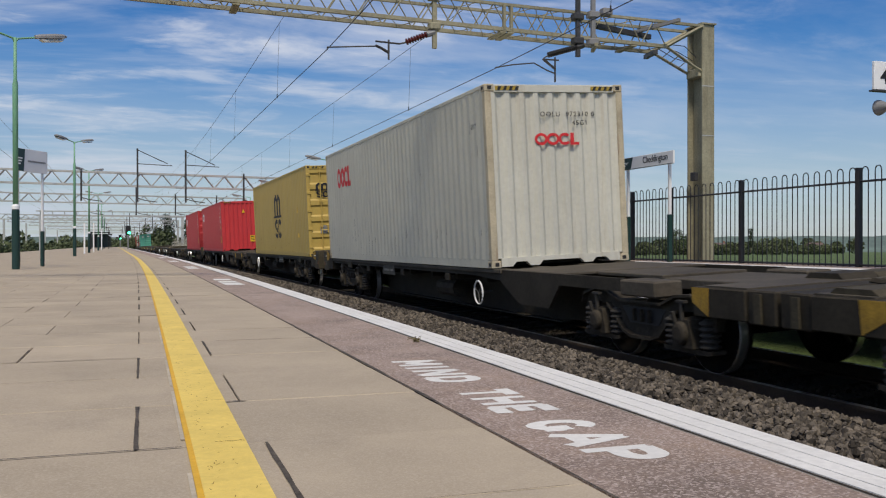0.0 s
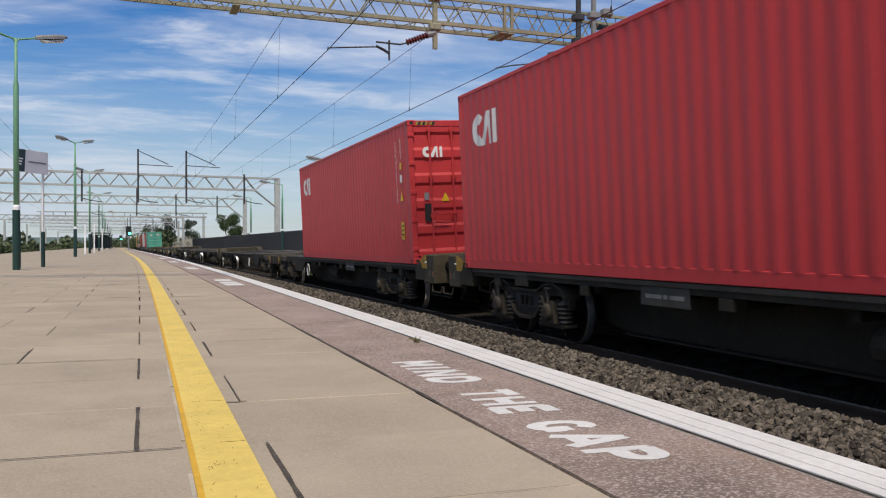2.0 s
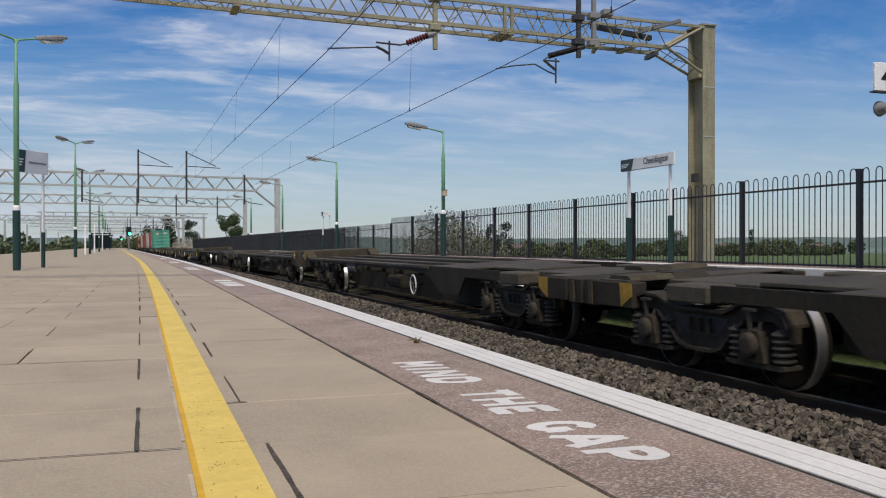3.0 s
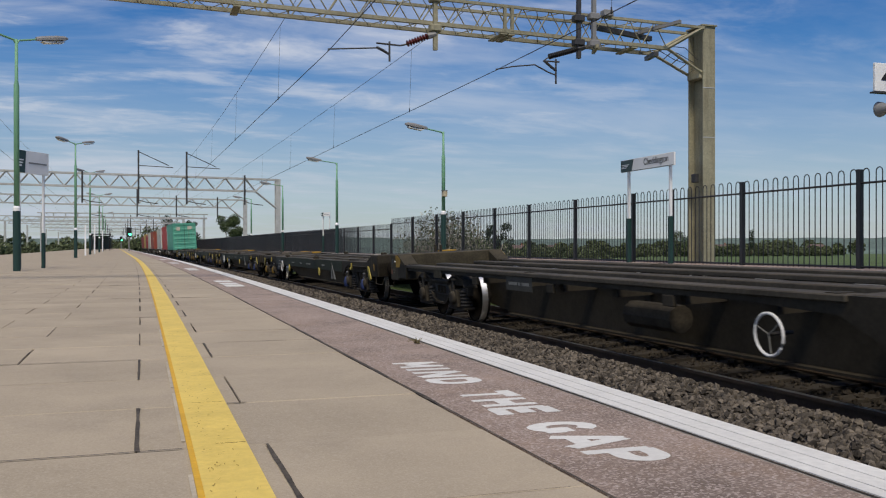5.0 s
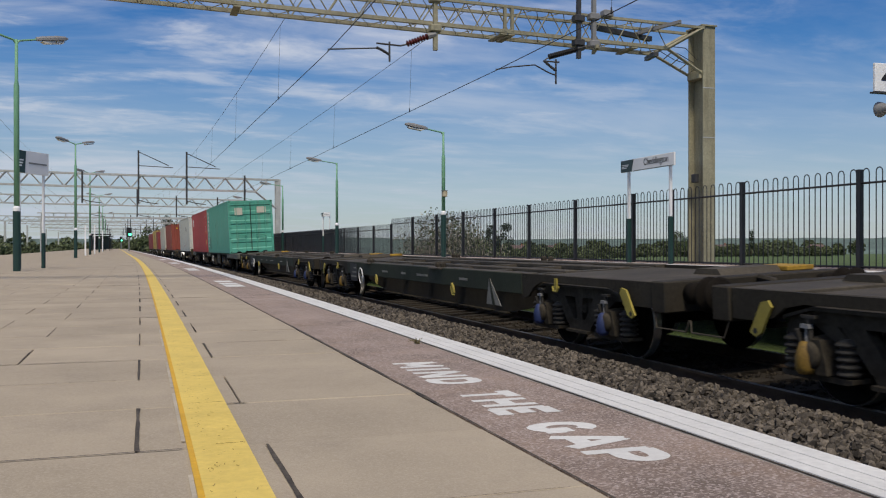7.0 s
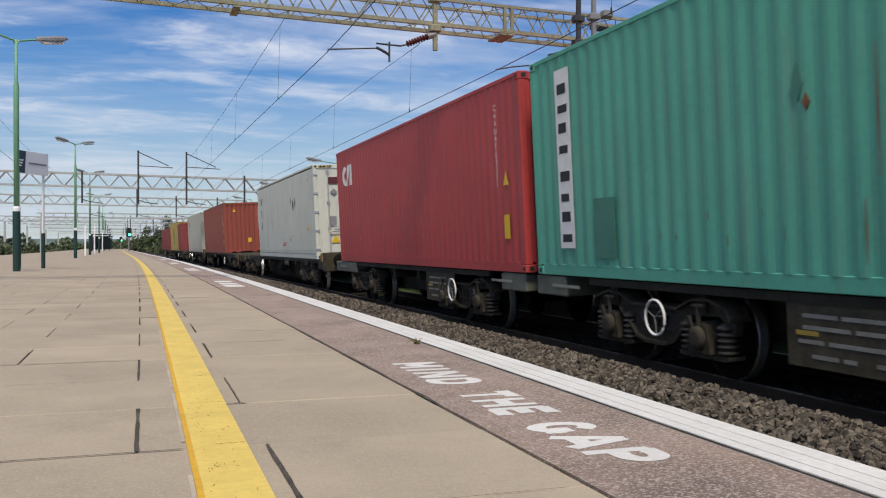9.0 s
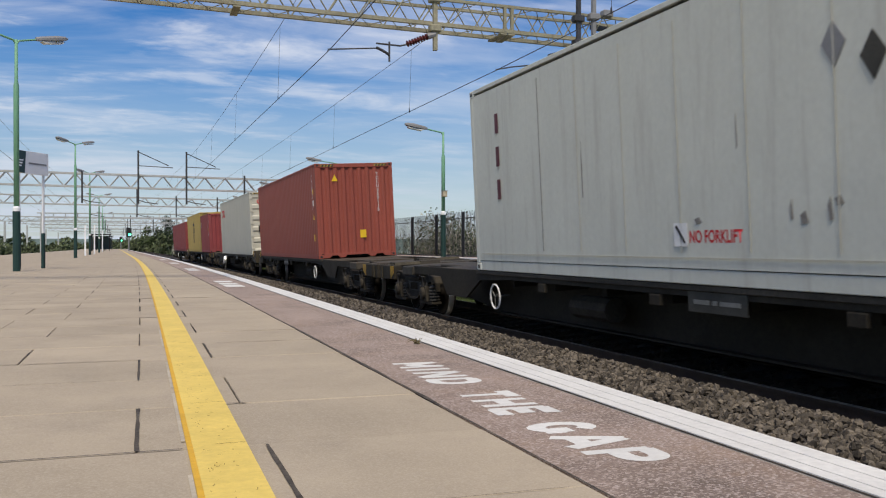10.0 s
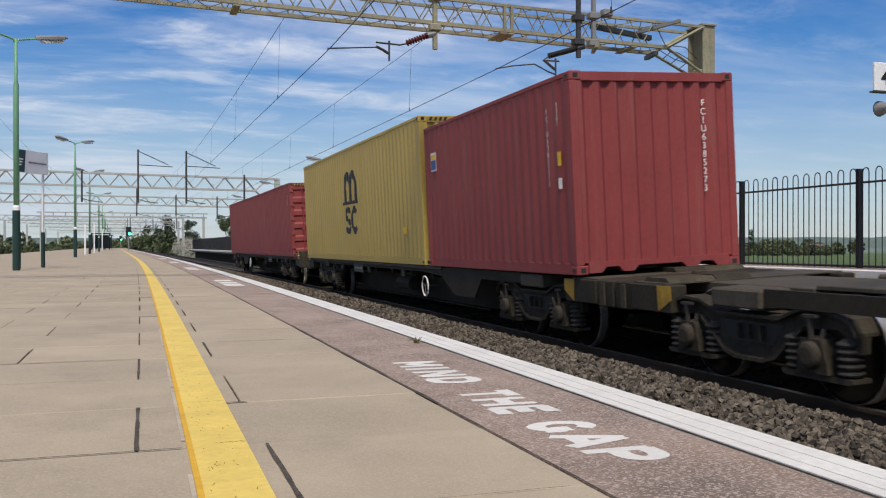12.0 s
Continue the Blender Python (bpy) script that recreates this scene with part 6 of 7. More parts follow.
# ----- containers -----
def corrugated(length, pitch, depth, flat):
    """Plan outline of a corrugated sheet: (along, depth) pairs."""
    pts, n = [], max(2, round(length / pitch))
    p = length / n
    for i in range(n):
        a = i * p
        pts += [(a, 0), (a + p * flat, 0), (a + p * 0.5, depth), (a + p * (0.5 + flat), depth)]
    pts.append((length, 0))
    return pts


WID = 2.438


def plate(parent, name, side, pos, w, h, z, mat, label=""):
    """A thin sticker: side 'l' on the left wall (pos along y), 'e' on the near end (pos along x)."""
    if side == "l":
        return part(name, bx(-WID / 2 - 0.008, -WID / 2 - 0.004, pos - w / 2, pos + w / 2, z, z + h), mat, parent, label)
    return part(name, bx(pos - w / 2, pos + w / 2, parent["near"] - 0.008, parent["near"] - 0.004, z, z + h), mat, parent, label)


def triangle(parent, side, pos, size, z, mat="sticker"):
    pts = [(pos - size / 2, z), (pos + size / 2, z), (pos, z + size)]
    if side == "l":
        return part("warning_triangle", prism(bmesh.new(), pts, 0, -WID / 2 - 0.008, -WID / 2 - 0.004), mat, parent, "yellow warning triangle")
    return part("warning_triangle", prism(bmesh.new(), pts, 1, parent["near"] - 0.008, parent["near"] - 0.004), mat, parent, "yellow warning triangle")


def container(label, paint, length=12.192, height=2.896, near="front", end_paint=None, post_paint=None, rail_paint=None, reefer=False, hazard=True, rib=0.015):
    c = thing("shipping_container", label, "container", group="shipping containers")
    w, h = WID / 2, length / 2
    c["near"], c["rib"] = -h, 0.0 if reefer else rib
    endp, postp, railp = end_paint or paint, post_paint or paint, rail_paint or paint
    for sx in (-1, 1):
        if reefer:
            bm = bx(*sorted((sx * (w - 0.03), sx * (w - 0.004))), -h + 0.1, h - 0.1, 0.16, height - 0.1)
        else:
            pts = corrugated(length - 0.24, 0.277, rib, 0.2)
            lo = [(sx * (w - 0.004 - d), -h + 0.12 + a, 0.14) for a, d in pts]
            hi = [(x, y, height - 0.06) for x, y, _ in lo]
            bm = strip(lo, hi)
        part("side_wall", bm, paint, c)
        part("bottom_rail", bx(sx * (w - 0.06) - 0.05, sx * (w - 0.06) + 0.05, -h + 0.16, h - 0.16, 0.0, 0.149, bevel=0.008), railp, c)
        part("top_rail", bx(sx * (w - 0.03) - 0.03, sx * (w - 0.03) + 0.03, -h + 0.16, h - 0.16, height - 0.06, height, bevel=0.006), railp, c)
        for sy in (-1, 1):
            part("corner_post", bx(sx * w - (0.11 if sx > 0 else 0), sx * w + (0 if sx > 0 else 0.11), sy * h - (0.12 if sy > 0 else 0), sy * h + (0 if sy > 0 else 0.12), 0.118, height - 0.118, bevel=0.008), postp, c)
            for z in (0, height - 0.118):
                cc = part("corner_casting", bx(sx * (w + 0.003) - (0.165 if sx > 0 else 0), sx * (w + 0.003) + (0 if sx > 0 else 0.165), sy * (h + 0.003) - (0.175 if sy > 0 else 0), sy * (h + 0.003) + (0 if sy > 0 else 0.175), z, z + 0.118, bevel=0.012), postp, c)
                if sx < 0:
                    part("casting_hole", bx(-w - 0.0055, -w - 0.0035, sy * (h - 0.085) - 0.04, sy * (h - 0.085) + 0.04, z + 0.035, z + 0.085), "hazard_shade_black", cc)
                if sy < 0:
                    part("casting_hole", bx(sx * (w - 0.085) - 0.035, sx * (w - 0.085) + 0.035, -h - 0.0055, -h - 0.0035, z + 0.03, z + 0.09), "hazard_shade_black", cc)
    bm = strip([(-w + 0.06, -h + 0.06 + a, height - 0.025 - d * 0.6) for a, d in corrugated(length - 0.12, 0.3, 0.03, 0.25)],
               [(w - 0.06, -h + 0.06 + a, height - 0.025 - d * 0.6) for a, d in corrugated(length - 0.12, 0.3, 0.03, 0.25)])
    part("roof_panel", bm, paint, c)
    part("floor_frame", bx(-w + 0.1, w - 0.1, -h + 0.2, h - 0.2, 0.03, 0.14), "wagon", c)
    for sy in (-1, 1):
        y0, y1 = sorted((sy * h, sy * (h - 0.1)))
        part("end_header", bx(-w + 0.16, w - 0.16, y0, y1, height - 0.13, height - 0.01, bevel=0.006), endp, c)
        sill = bmesh.new()
        prism(sill, [(-w + 0.165, 0.02), (-w + 0.35, 0.02), (-w + 0.42, 0.09), (-0.62, 0.09), (-0.55, 0.02), (-0.4, 0.02), (-0.33, 0.09), (0.33, 0.09), (0.4, 0.02), (0.55, 0.02), (0.62, 0.09),
                     (w - 0.42, 0.09), (w - 0.35, 0.02), (w - 0.165, 0.02), (w - 0.165, 0.16), (-w + 0.165, 0.16)], 1, y0, y1)
        part("end_sill", sill, endp, c)
        if sy < 0 and near == "doors":
            continue
        # front end sheet: wide flat ribs
        pts = corrugated(WID - 0.2, 0.248, 0.042, 0.29)
        lo = [(-w + 0.1 + a, sy * (h - 0.012 - d), 0.15) for a, d in pts]
        part("end_wall", strip(lo, [(x, y, height - 0.12) for x, y, _ in lo]), endp, c)
    if near == "doors":
        rods = "galv" if reefer else endp
        for sx in (-1, 1):
            x0, x1 = sorted((sx * 0.012, sx * (w - 0.115)))
            if reefer:
                prof = [(0.16, 0.02), (height - 0.13, 0.02)]
            else:
                prof, z, step = [(0.16, 0.012)], 0.2, (height - 0.34) / 5
                for k in range(5):
                    prof += [(z + 0.04, 0.012), (z + 0.10, 0.048), (z + step - 0.16, 0.048), (z + step - 0.10, 0.012)]
                    z += step
                prof += [(height - 0.13, 0.012)]
            lo = [(x0, -h + d, zz) for zz, d in prof]
            hi = [(x1, -h + d, zz) for zz, d in prof]
            door = part("door", strip(lo, hi), endp, c)
            for k in range(5):
                zz = 0.3 + k * (height - 0.6) / 4
                part("hinge", bx(sx * (w - 0.06) - 0.07, sx * (w - 0.06) + 0.07, -h - 0.02, -h + 0.01, zz - 0.04, zz + 0.04, bevel=0.008), "galv" if reefer else endp, door)
            part("door_seal", bx(sx * 0.003, sx * 0.02, -h - 0.004, -h + 0.02, 0.16, height - 0.13), "hazard_shade_black", door, "black rubber door seal")
            for x in (sx * 0.30, sx * 0.78):
                rod = part("lock_rod", tube(bmesh.new(), [(x, -h - 0.03, 0.1), (x, -h - 0.03, height - 0.06)], 0.021, 7), rods, door, "upright lock rod")
                for zz in (0.2, 0.95, 1.75, height - 0.2):
                    part("rod_guide", bx(x - 0.045, x + 0.045, -h - 0.045, -h + 0.008, zz - 0.035, zz + 0.035, bevel=0.008), rods, rod)
                zz = 0.98 if abs(x) < 0.5 else 0.82
                part("door_handle", tube(bmesh.new(), [(x, -h - 0.05, zz), (x - sx * 0.05, -h - 0.055, zz + 0.02), (x + sx * 0.36 * (1 if abs(x) < .5 else -1), -h - 0.05, zz)], 0.017, 5), rods, rod)
    if hazard:
        for sx in (-1, 1):
            hz = part("hazard_strip", bx(sx * (w - 0.38) - 0.2, sx * (w - 0.38) + 0.2, -h - 0.006, -h - 0.002, height - 0.10, height - 0.035), "hazard_yellow", c, "yellow and black hazard strip")
            for k in range(4):
                x = sx * (w - 0.38) - 0.17 + k * 0.1
                part("hazard_bar", prism(bmesh.new(), [(x, height - 0.10), (x + 0.05, height - 0.10), (x + 0.08, height - 0.035), (x + 0.03, height - 0.035)], 1, -h - 0.009, -h - 0.0065), "hazard_shade_black", hz)
    return c


def drape(bm, c):
    """Lay flat shapes on the ribs of the side wall: cut them at the ribs' edges and follow the ribs."""
    h = -c["near"]
    profile = corrugated(2 * h - 0.24, 0.277, c["rib"], 0.2)
    ys = [v.co.y for v in bm.verts]
    for a, _ in profile:
        y = a + 0.12 - h
        if min(ys) < y < max(ys):
            bmesh.ops.bisect_plane(bm, geom=bm.verts[:] + bm.edges[:] + bm.faces[:], plane_co=(0, y, 0), plane_no=(0, 1, 0))
    at, depth = [a + 0.12 - h for a, _ in profile], [d for _, d in profile]
    for v in bm.verts:
        v.co.x += float(np.interp(v.co.y, at, depth))
    return bm


def end_text(c, text, x, z, size, mat="white_ink", vertical=False, **kw):
    if vertical:
        text = "\n".join(text)
    kw.setdefault("line", 0.9)
    return letters("code", text, size, mat, c, put(x, c["near"] - 0.006, z) @ FACE, "stencilled code", **kw)


def side_text(c, text, y, z, size, mat="white_ink", vertical=True, **kw):
    if vertical:
        text = "\n".join(text)
    kw.setdefault("line", 0.9)
    me = lettering(text, size, depth=0.0, **kw)
    me.transform(put(-WID / 2 + 0.002, y, z) @ SIDE)
    bm = bmesh.new()
    bm.from_mesh(me)
    return part("code", drape(bm, c), mat, c, "stencilled code")


def ring_shape(bm, cx, cz, rx, rz, t, plane, at, a0=0.0, a1=math.tau, seg=18):
    """A flat ring piece used for plain logo shapes; plane 0 on the side wall, 1 on the end."""
    rows = []
    for k in range(seg + 1):
        a = a0 + (a1 - a0) * k / seg
        rows.append([(cx + math.cos(a) * (rx - q), cz + math.sin(a) * (rz - q)) for q in (0, t)])
    def mk(p):
        return bm.verts.new((at, -p[0], p[1]) if plane == 0 else (p[0], at, p[1]))
    vs = [[mk(p) for p in r] for r in rows]
    for a, b in zip(vs, vs[1:]):
        bm.faces.new((a[0], b[0], b[1], a[1]))


def flat_poly(bm, pts, plane, at):
    bm.faces.new([bm.verts.new((at, -p, q) if plane == 0 else (p, at, q)) for p, q in pts])


def rings_logo(c, plane, cx, cz, s, mat="red_ink"):
    """Plain red rings and a bent bar."""
    at = -WID / 2 + 0.002 if plane == 0 else c["near"] - 0.006
    bm, v, q = bmesh.new(), s * (0.60 if plane == 0 else 0.44), s * (0.29 if plane == 0 else 0.2)
    for k in range(2):
        ring_shape(bm, cx + k * s * 0.95, cz, s * 0.52, v, q, plane, at - 0.001 * k)
    ring_shape(bm, cx + s * 1.9, cz, s * 0.52, v, q, plane, at - 0.002, 0.7, 5.6)
    flat_poly(bm, [(cx + s * 2.34, cz - v), (cx + s * 2.34, cz + v), (cx + s * 2.64, cz + v), (cx + s * 2.64, cz - v)], plane, at - 0.003)
    flat_poly(bm, [(cx + s * 2.64, cz - v), (cx + s * 2.64, cz - v + q), (cx + s * 3.05, cz - v + q), (cx + s * 3.05, cz - v)], plane, at - 0.003)
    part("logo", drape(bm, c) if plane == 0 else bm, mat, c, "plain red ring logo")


def arch_logo(c, plane, cx, cz, s, mat="ink"):
    """Plain dark stacked shapes: a double arch above two curls."""
    at = -WID / 2 + 0.002 if plane == 0 else c["near"] - 0.006
    bm = bmesh.new()
    kx = s * 1.3
    for k in range(2):
        ring_shape(bm, cx + kx * (-0.28 + 0.56 * k), cz + s * 0.28, kx * 0.38, s * 0.62, s * 0.27, plane, at - 0.001 * k, 0.0, math.pi)
    for k in range(3):
        x = cx + kx * (-0.53 + 0.53 * k)
        flat_poly(bm, [(x - kx * .13, cz - s * .1), (x + kx * .13, cz - s * .1), (x + kx * .12, cz + s * .35), (x - kx * .12, cz + s * .35)], plane, at - 0.002)
    flat_poly(bm, [(cx - kx * .8, cz - s * .14), (cx + kx * .8, cz - s * .14), (cx + kx * .75, cz - s * .04), (cx - kx * .75, cz - s * .04)], plane, at - 0.003)
    ring_shape(bm, cx - kx * 0.3, cz - s * 0.45, kx * 0.3, s * 0.25, s * 0.19, plane, at, 0.2, 4.6)
    ring_shape(bm, cx - kx * 0.3, cz - s * 0.82, kx * 0.3, s * 0.25, s * 0.19, plane, at - 0.001, -3.0, 1.6)
    ring_shape(bm, cx + kx * 0.35, cz - s * 0.64, kx * 0.34, s * 0.44, s * 0.22, plane, at, 0.7, 5.6)
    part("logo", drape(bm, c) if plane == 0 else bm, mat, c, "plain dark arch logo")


def bent_logo(c, plane, cx, cz, s, mat="white_ink"):
    """Plain white slanting shapes."""
    at = -WID / 2 + 0.002 if plane == 0 else c["near"] - 0.006
    bm = bmesh.new()
    ring_shape(bm, cx - s * .45, cz, s * .5, s * .5, s * .32, plane, at, 0.8, 5.4, 10)
    flat_poly(bm, [(cx - s * .3, cz - s * .5), (cx + s * .1, cz - s * .5), (cx + s * .52, cz + s * .5), (cx + s * .26, cz + s * .5)], plane, at - 0.001)
    flat_poly(bm, [(cx + s * .38, cz - s * .5), (cx + s * .56, cz - s * .5), (cx + s * .5, cz + s * .5), (cx + s * .34, cz + s * .5)], plane, at - 0.002)
    flat_poly(bm, [(cx + s * .72, cz - s * .5), (cx + s * .98, cz - s * .5), (cx + s * .98, cz + s * .5), (cx + s * .72, cz + s * .5)], plane, at)
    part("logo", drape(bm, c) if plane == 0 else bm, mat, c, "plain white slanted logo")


def load(c, near_s, length=12.192):
    MOVERS.append((c, near_s + length / 2, DECK, False))


def scuffs(c, seed, count, mats, length, low=0.2, high=2.5, tall=0.12, stray=0.2):
    """Small upright scrapes on the side wall's outer ribs."""
    rng = random.Random(seed)
    n = max(2, round((length - 0.24) / 0.277))
    p = (length - 0.24) / n
    for _ in range(count):
        y = -length / 2 + 0.12 + p * (rng.randrange(n) + rng.choice((0.03, 0.1, 0.17)))
        z = rng.uniform(low, high) if rng.random() < stray else rng.uniform(low, low + 0.5)
        w, h = rng.uniform(0.004, 0.013), tall * rng.uniform(0.25, 1.0)
        pts = [(y - w, z), (y + w * 0.6, z - 0.02), (y + w * 0.7, z + h * 0.6), (y - w * 0.2, z + h)]
        part("scuff", prism(bmesh.new(), pts, 0, -WID / 2 + 0.003, -WID / 2 + 0.0045), rng.choice(mats), c, "worn scrape")


def loads():
    H, S = 6.096, 3.048
    # dirty white box with rusty corners
    a = container("dirty white steel container with rusty corner posts and red ring logo", "c_white", near="front", end_paint="c_white_end", post_paint="c_rusty", rail_paint="c_white", rib=0.008)
    rings_logo(a, 1, -0.28, 2.02, 0.22), rings_logo(a, 0, -4.51, 2.15, 0.434)
    end_text(a, "OOLU  972310 0", 0.2, 2.38, 0.11, "ink", spacing=1.25), end_text(a, "45G1", 0.42, 2.24, 0.11, "ink", spacing=1.2)
    side_text(a, "0917", -H + 0.55, 2.25, 0.12, "ink", vertical=False)
    scuffs(a, 1, 46, ("scuff_grey", "scuff_grey", "scuff"), 12.192, tall=0.3)
    load(a, 13.17)
    b = container("ochre yellow steel container with ribbed doors and dark arch logo", "c_yellow", near="doors")
    arch_logo(b, 1, -0.72, 2.12, 0.24), arch_logo(b, 0, 0.18, 1.52, 0.84)
    end_text(b, "MEDU 450719", 0.62, 2.36, 0.10, "ink"), end_text(b, "45G1", 0.68, 2.2, 0.10, "ink")
    for k in range(4):
        plate(b, "stencil_bar", "e", 0.62, 0.5, 0.04, 1.55 + 0.1 * k, "ink")
    plate(b, "caution_sticker", "e", 0.88, 0.34, 0.14, 0.72, "sticker", "yellow caution sticker"), plate(b, "data_plate", "e", -0.72, 0.22, 0.26, 0.72, "sticker_grey", "grey data plate")
    plate(b, "caution_sticker", "l", -H + 1.7, 0.28, 0.14, 0.62, "sticker", "yellow caution sticker"), triangle(b, "l", -H + 1.75, 0.2, 1.45)
    side_text(b, "MEDU450719", H - 0.4, 2.2, 0.11, "ink")
    scuffs(b, 5, 14, ("scuff_rust", "scuff"), 12.192)
    load(b, 28.47)
    for near_s, near, code in ((53.77, "front", "CAAU5912685"), (68.97, "doors", "CAAU5621230")):
        c = container("bright red steel container with white slanted logo and %s" % ("ribbed doors" if near == "doors" else "plain ribbed end"), "c_red", near=near)
        bent_logo(c, 0, -(H - 1.11), 2.22, 0.52)
        side_text(c, code, -H + 0.95, 2.45, 0.13), side_text(c, "45G1", -H + 0.62, 2.5, 0.12)
        plate(c, "caution_sticker", "l", -H + 0.62, 0.2, 0.36, 0.5, "sticker", "yellow caution sticker")
        for k in range(3):
            plate(c, "caution_bar", "l", -H + 0.62, 0.15, 0.04, 0.58 + k * 0.09, "ink")
        triangle(c, "l", -H + 0.6, 0.2, 1.3), plate(c, "label", "l", -H + 0.6, 0.12, 0.14, 1.95, "sticker", "yellow label"), plate(c, "label", "l", -H + 0.6, 0.13, 0.16, 1.68, "white_ink", "white label")
        if near == "front":
            end_text(c, code, 0.73, 2.42, 0.13, vertical=True), triangle(c, "e", 0.05, 0.2, 2.2)
            plate(c, "caution_sticker", "e", 0.52, 0.27, 0.36, 0.5, "sticker", "yellow caution sticker")
            for k in range(3):
                part("caution_bar", bx(0.42, 0.62, -H - 0.011, -H - 0.0085, 0.57 + k * 0.1, 0.61 + k * 0.1), "ink", c)
        else:
            bent_logo(c, 1, -0.72, 2.25, 0.22), end_text(c, "CAAU 562123", 0.72, 2.35, 0.1), end_text(c, "45G1", 0.85, 2.2, 0.1)
            plate(c, "data_plate", "e", -0.85, 0.16, 0.36, 0.85, "hazard_shade_black", "black data plate"), triangle(c, "e", -0.48, 0.18, 1.25)
            plate(c, "label", "e", -0.88, 0.1, 0.15, 1.28, "sticker_grey")
            for k in range(4):
                plate(c, "stencil_bar", "e", 0.55, 0.34, 0.035, 1.5 + 0.13 * k, "white_ink")
        load(c, near_s)
    d = container("teal green steel container with rusty scrapes and a white lettered strip", "c_teal", near="doors", hazard=False)
    strip_l = plate(d, "letter_strip", "l", H - 0.97, 0.40, 2.3, 0.36, "white_ink", "white strip with dark plain bars")
    for k, z in enumerate((0.44, 0.70, 0.96, 1.22, 1.58, 1.84, 2.10, 2.34)):
        part("strip_bar", bx(-WID / 2 - 0.0115, -WID / 2 - 0.0085, H - 1.10 + 0.02 * (k % 3), H - 0.84, z, z + 0.10 + 0.03 * (k % 2)), "ink", strip_l)
    plate(d, "repair_patch", "l", H - 1.95, 0.5, 0.72, 0.24, "teal_patch", "darker repainted patch")
    for y, z, hgt, wid in ((H - 5.3, 1.58, 0.34, 0.07), (H - 5.4, 1.5, 0.14, 0.05), (H - 6.15, 0.9, 1.0, 0.006), (H - 6.0, 0.25, 0.5, 0.006)):
        part("rust_scar", prism(bmesh.new(), [(y - wid, z + hgt * 0.45), (y, z), (y + wid, z + hgt * 0.5), (y, z + hgt)], 0, -WID / 2 - 0.004, -WID / 2 + 0.002), "scuff_rust" if wid < 0.06 else "teal_patch", d, "rusty scar")
    plate(d, "label", "e", -0.65, 0.42, 0.4, 2.1, "c_grey", "pale label"), plate(d, "label", "e", 0.6, 0.5, 0.34, 2.2, "c_grey", "pale label")
    side_text(d, "4361", -H + 0.5, 2.35, 0.13, "white_ink")
    scuffs(d, 2, 22, ("scuff_rust", "scuff", "teal_patch"), 12.192)
    load(d, 231.3)
    f = container("deep red steel container with white slanted logo on a skeletal wagon", "c_deepred", near="front")
    bent_logo(f, 0, -(H - 1.11), 2.22, 0.52), side_text(f, "CAAU4763231", -H + 0.95, 2.45, 0.13), triangle(f, "l", -H + 0.6, 0.2, 1.3)
    plate(f, "caution_sticker", "l", -H + 0.62, 0.2, 0.36, 0.5, "sticker", "yellow caution sticker")
    scuffs(f, 4, 10, ("scuff", "scuff_pale"), 12.192)
    load(f, 243.9)
    g = container("white refrigerated container with smooth panels and hinged rear doors", "c_reefer", near="doors", reefer=True)
    plate(g, "word_bar", "e", -0.45, 0.62, 0.2, 2.3, "maroon_ink", "plain maroon bar")
    for x, z, m, s in ((-0.6, 1.95, "lamp_grey", 0.2), (-0.15, 1.9, "lamp_grey", 0.3), (-0.15, 1.5, "lamp_grey", 0.3), (-0.05, 1.0, "sticker", 0.28)):
        part("diamond_label", prism(bmesh.new(), [(x, z), (x + s / 2, z + s / 2), (x, z + s), (x - s / 2, z + s / 2)], 1, -H - 0.03, -H + 0.015), m, g, "diamond label")
    plate(g, "data_plate", "e", -0.66, 0.22, 0.3, 1.0, "sticker_grey"), triangle(g, "e", -0.6, 0.26, 0.48), triangle(g, "l", -H + 1.1, 0.22, 0.9)
    for y in (3.5, 2.4, 1.3, 0.2, -0.9, -2.0, -3.1, -4.2, -5.2):
        plate(g, "panel_seam", "l", y, 0.012, 2.35, 0.32, "scuff_grey" if y > 3 else "c_grey", "narrow upright panel seam")
    plate(g, "lower_seam", "l", 0.0, 11.7, 0.014, 0.26, "c_grey")
    for z in (2.1, 1.6, 1.1):
        plate(g, "word_bar", "l", 5.0, 0.12, 0.3, z, "maroon_ink", "plain maroon bar")
    plate(g, "pictogram", "l", 0.2, 0.24, 0.24, 0.38, "white_ink", "white warning plate")
    part("pictogram_bar", prism(bmesh.new(), [(0.11, 0.42), (0.14, 0.41), (0.29, 0.58), (0.26, 0.6)], 0, -WID / 2 - 0.011, -WID / 2 - 0.0085), "ink", g)
    side_text(g, "NO FORKLIFT", -0.36, 0.42, 0.17, "red_ink", vertical=False, squeeze=0.8, bold=0.004)
    for y, z, q in ((-2.0, 1.78, "lamp_grey"), (-2.4, 1.62, "plate_dark"), (-2.8, 1.7, "scuff_grey")):
        part("diamond_label", prism(bmesh.new(), [(y, z), (y + .13, z + .2), (y, z + .38), (y - .13, z + .2)], 0, -WID / 2 - 0.006, -WID / 2 + 0.001), q, g, "worn grey diamond label")
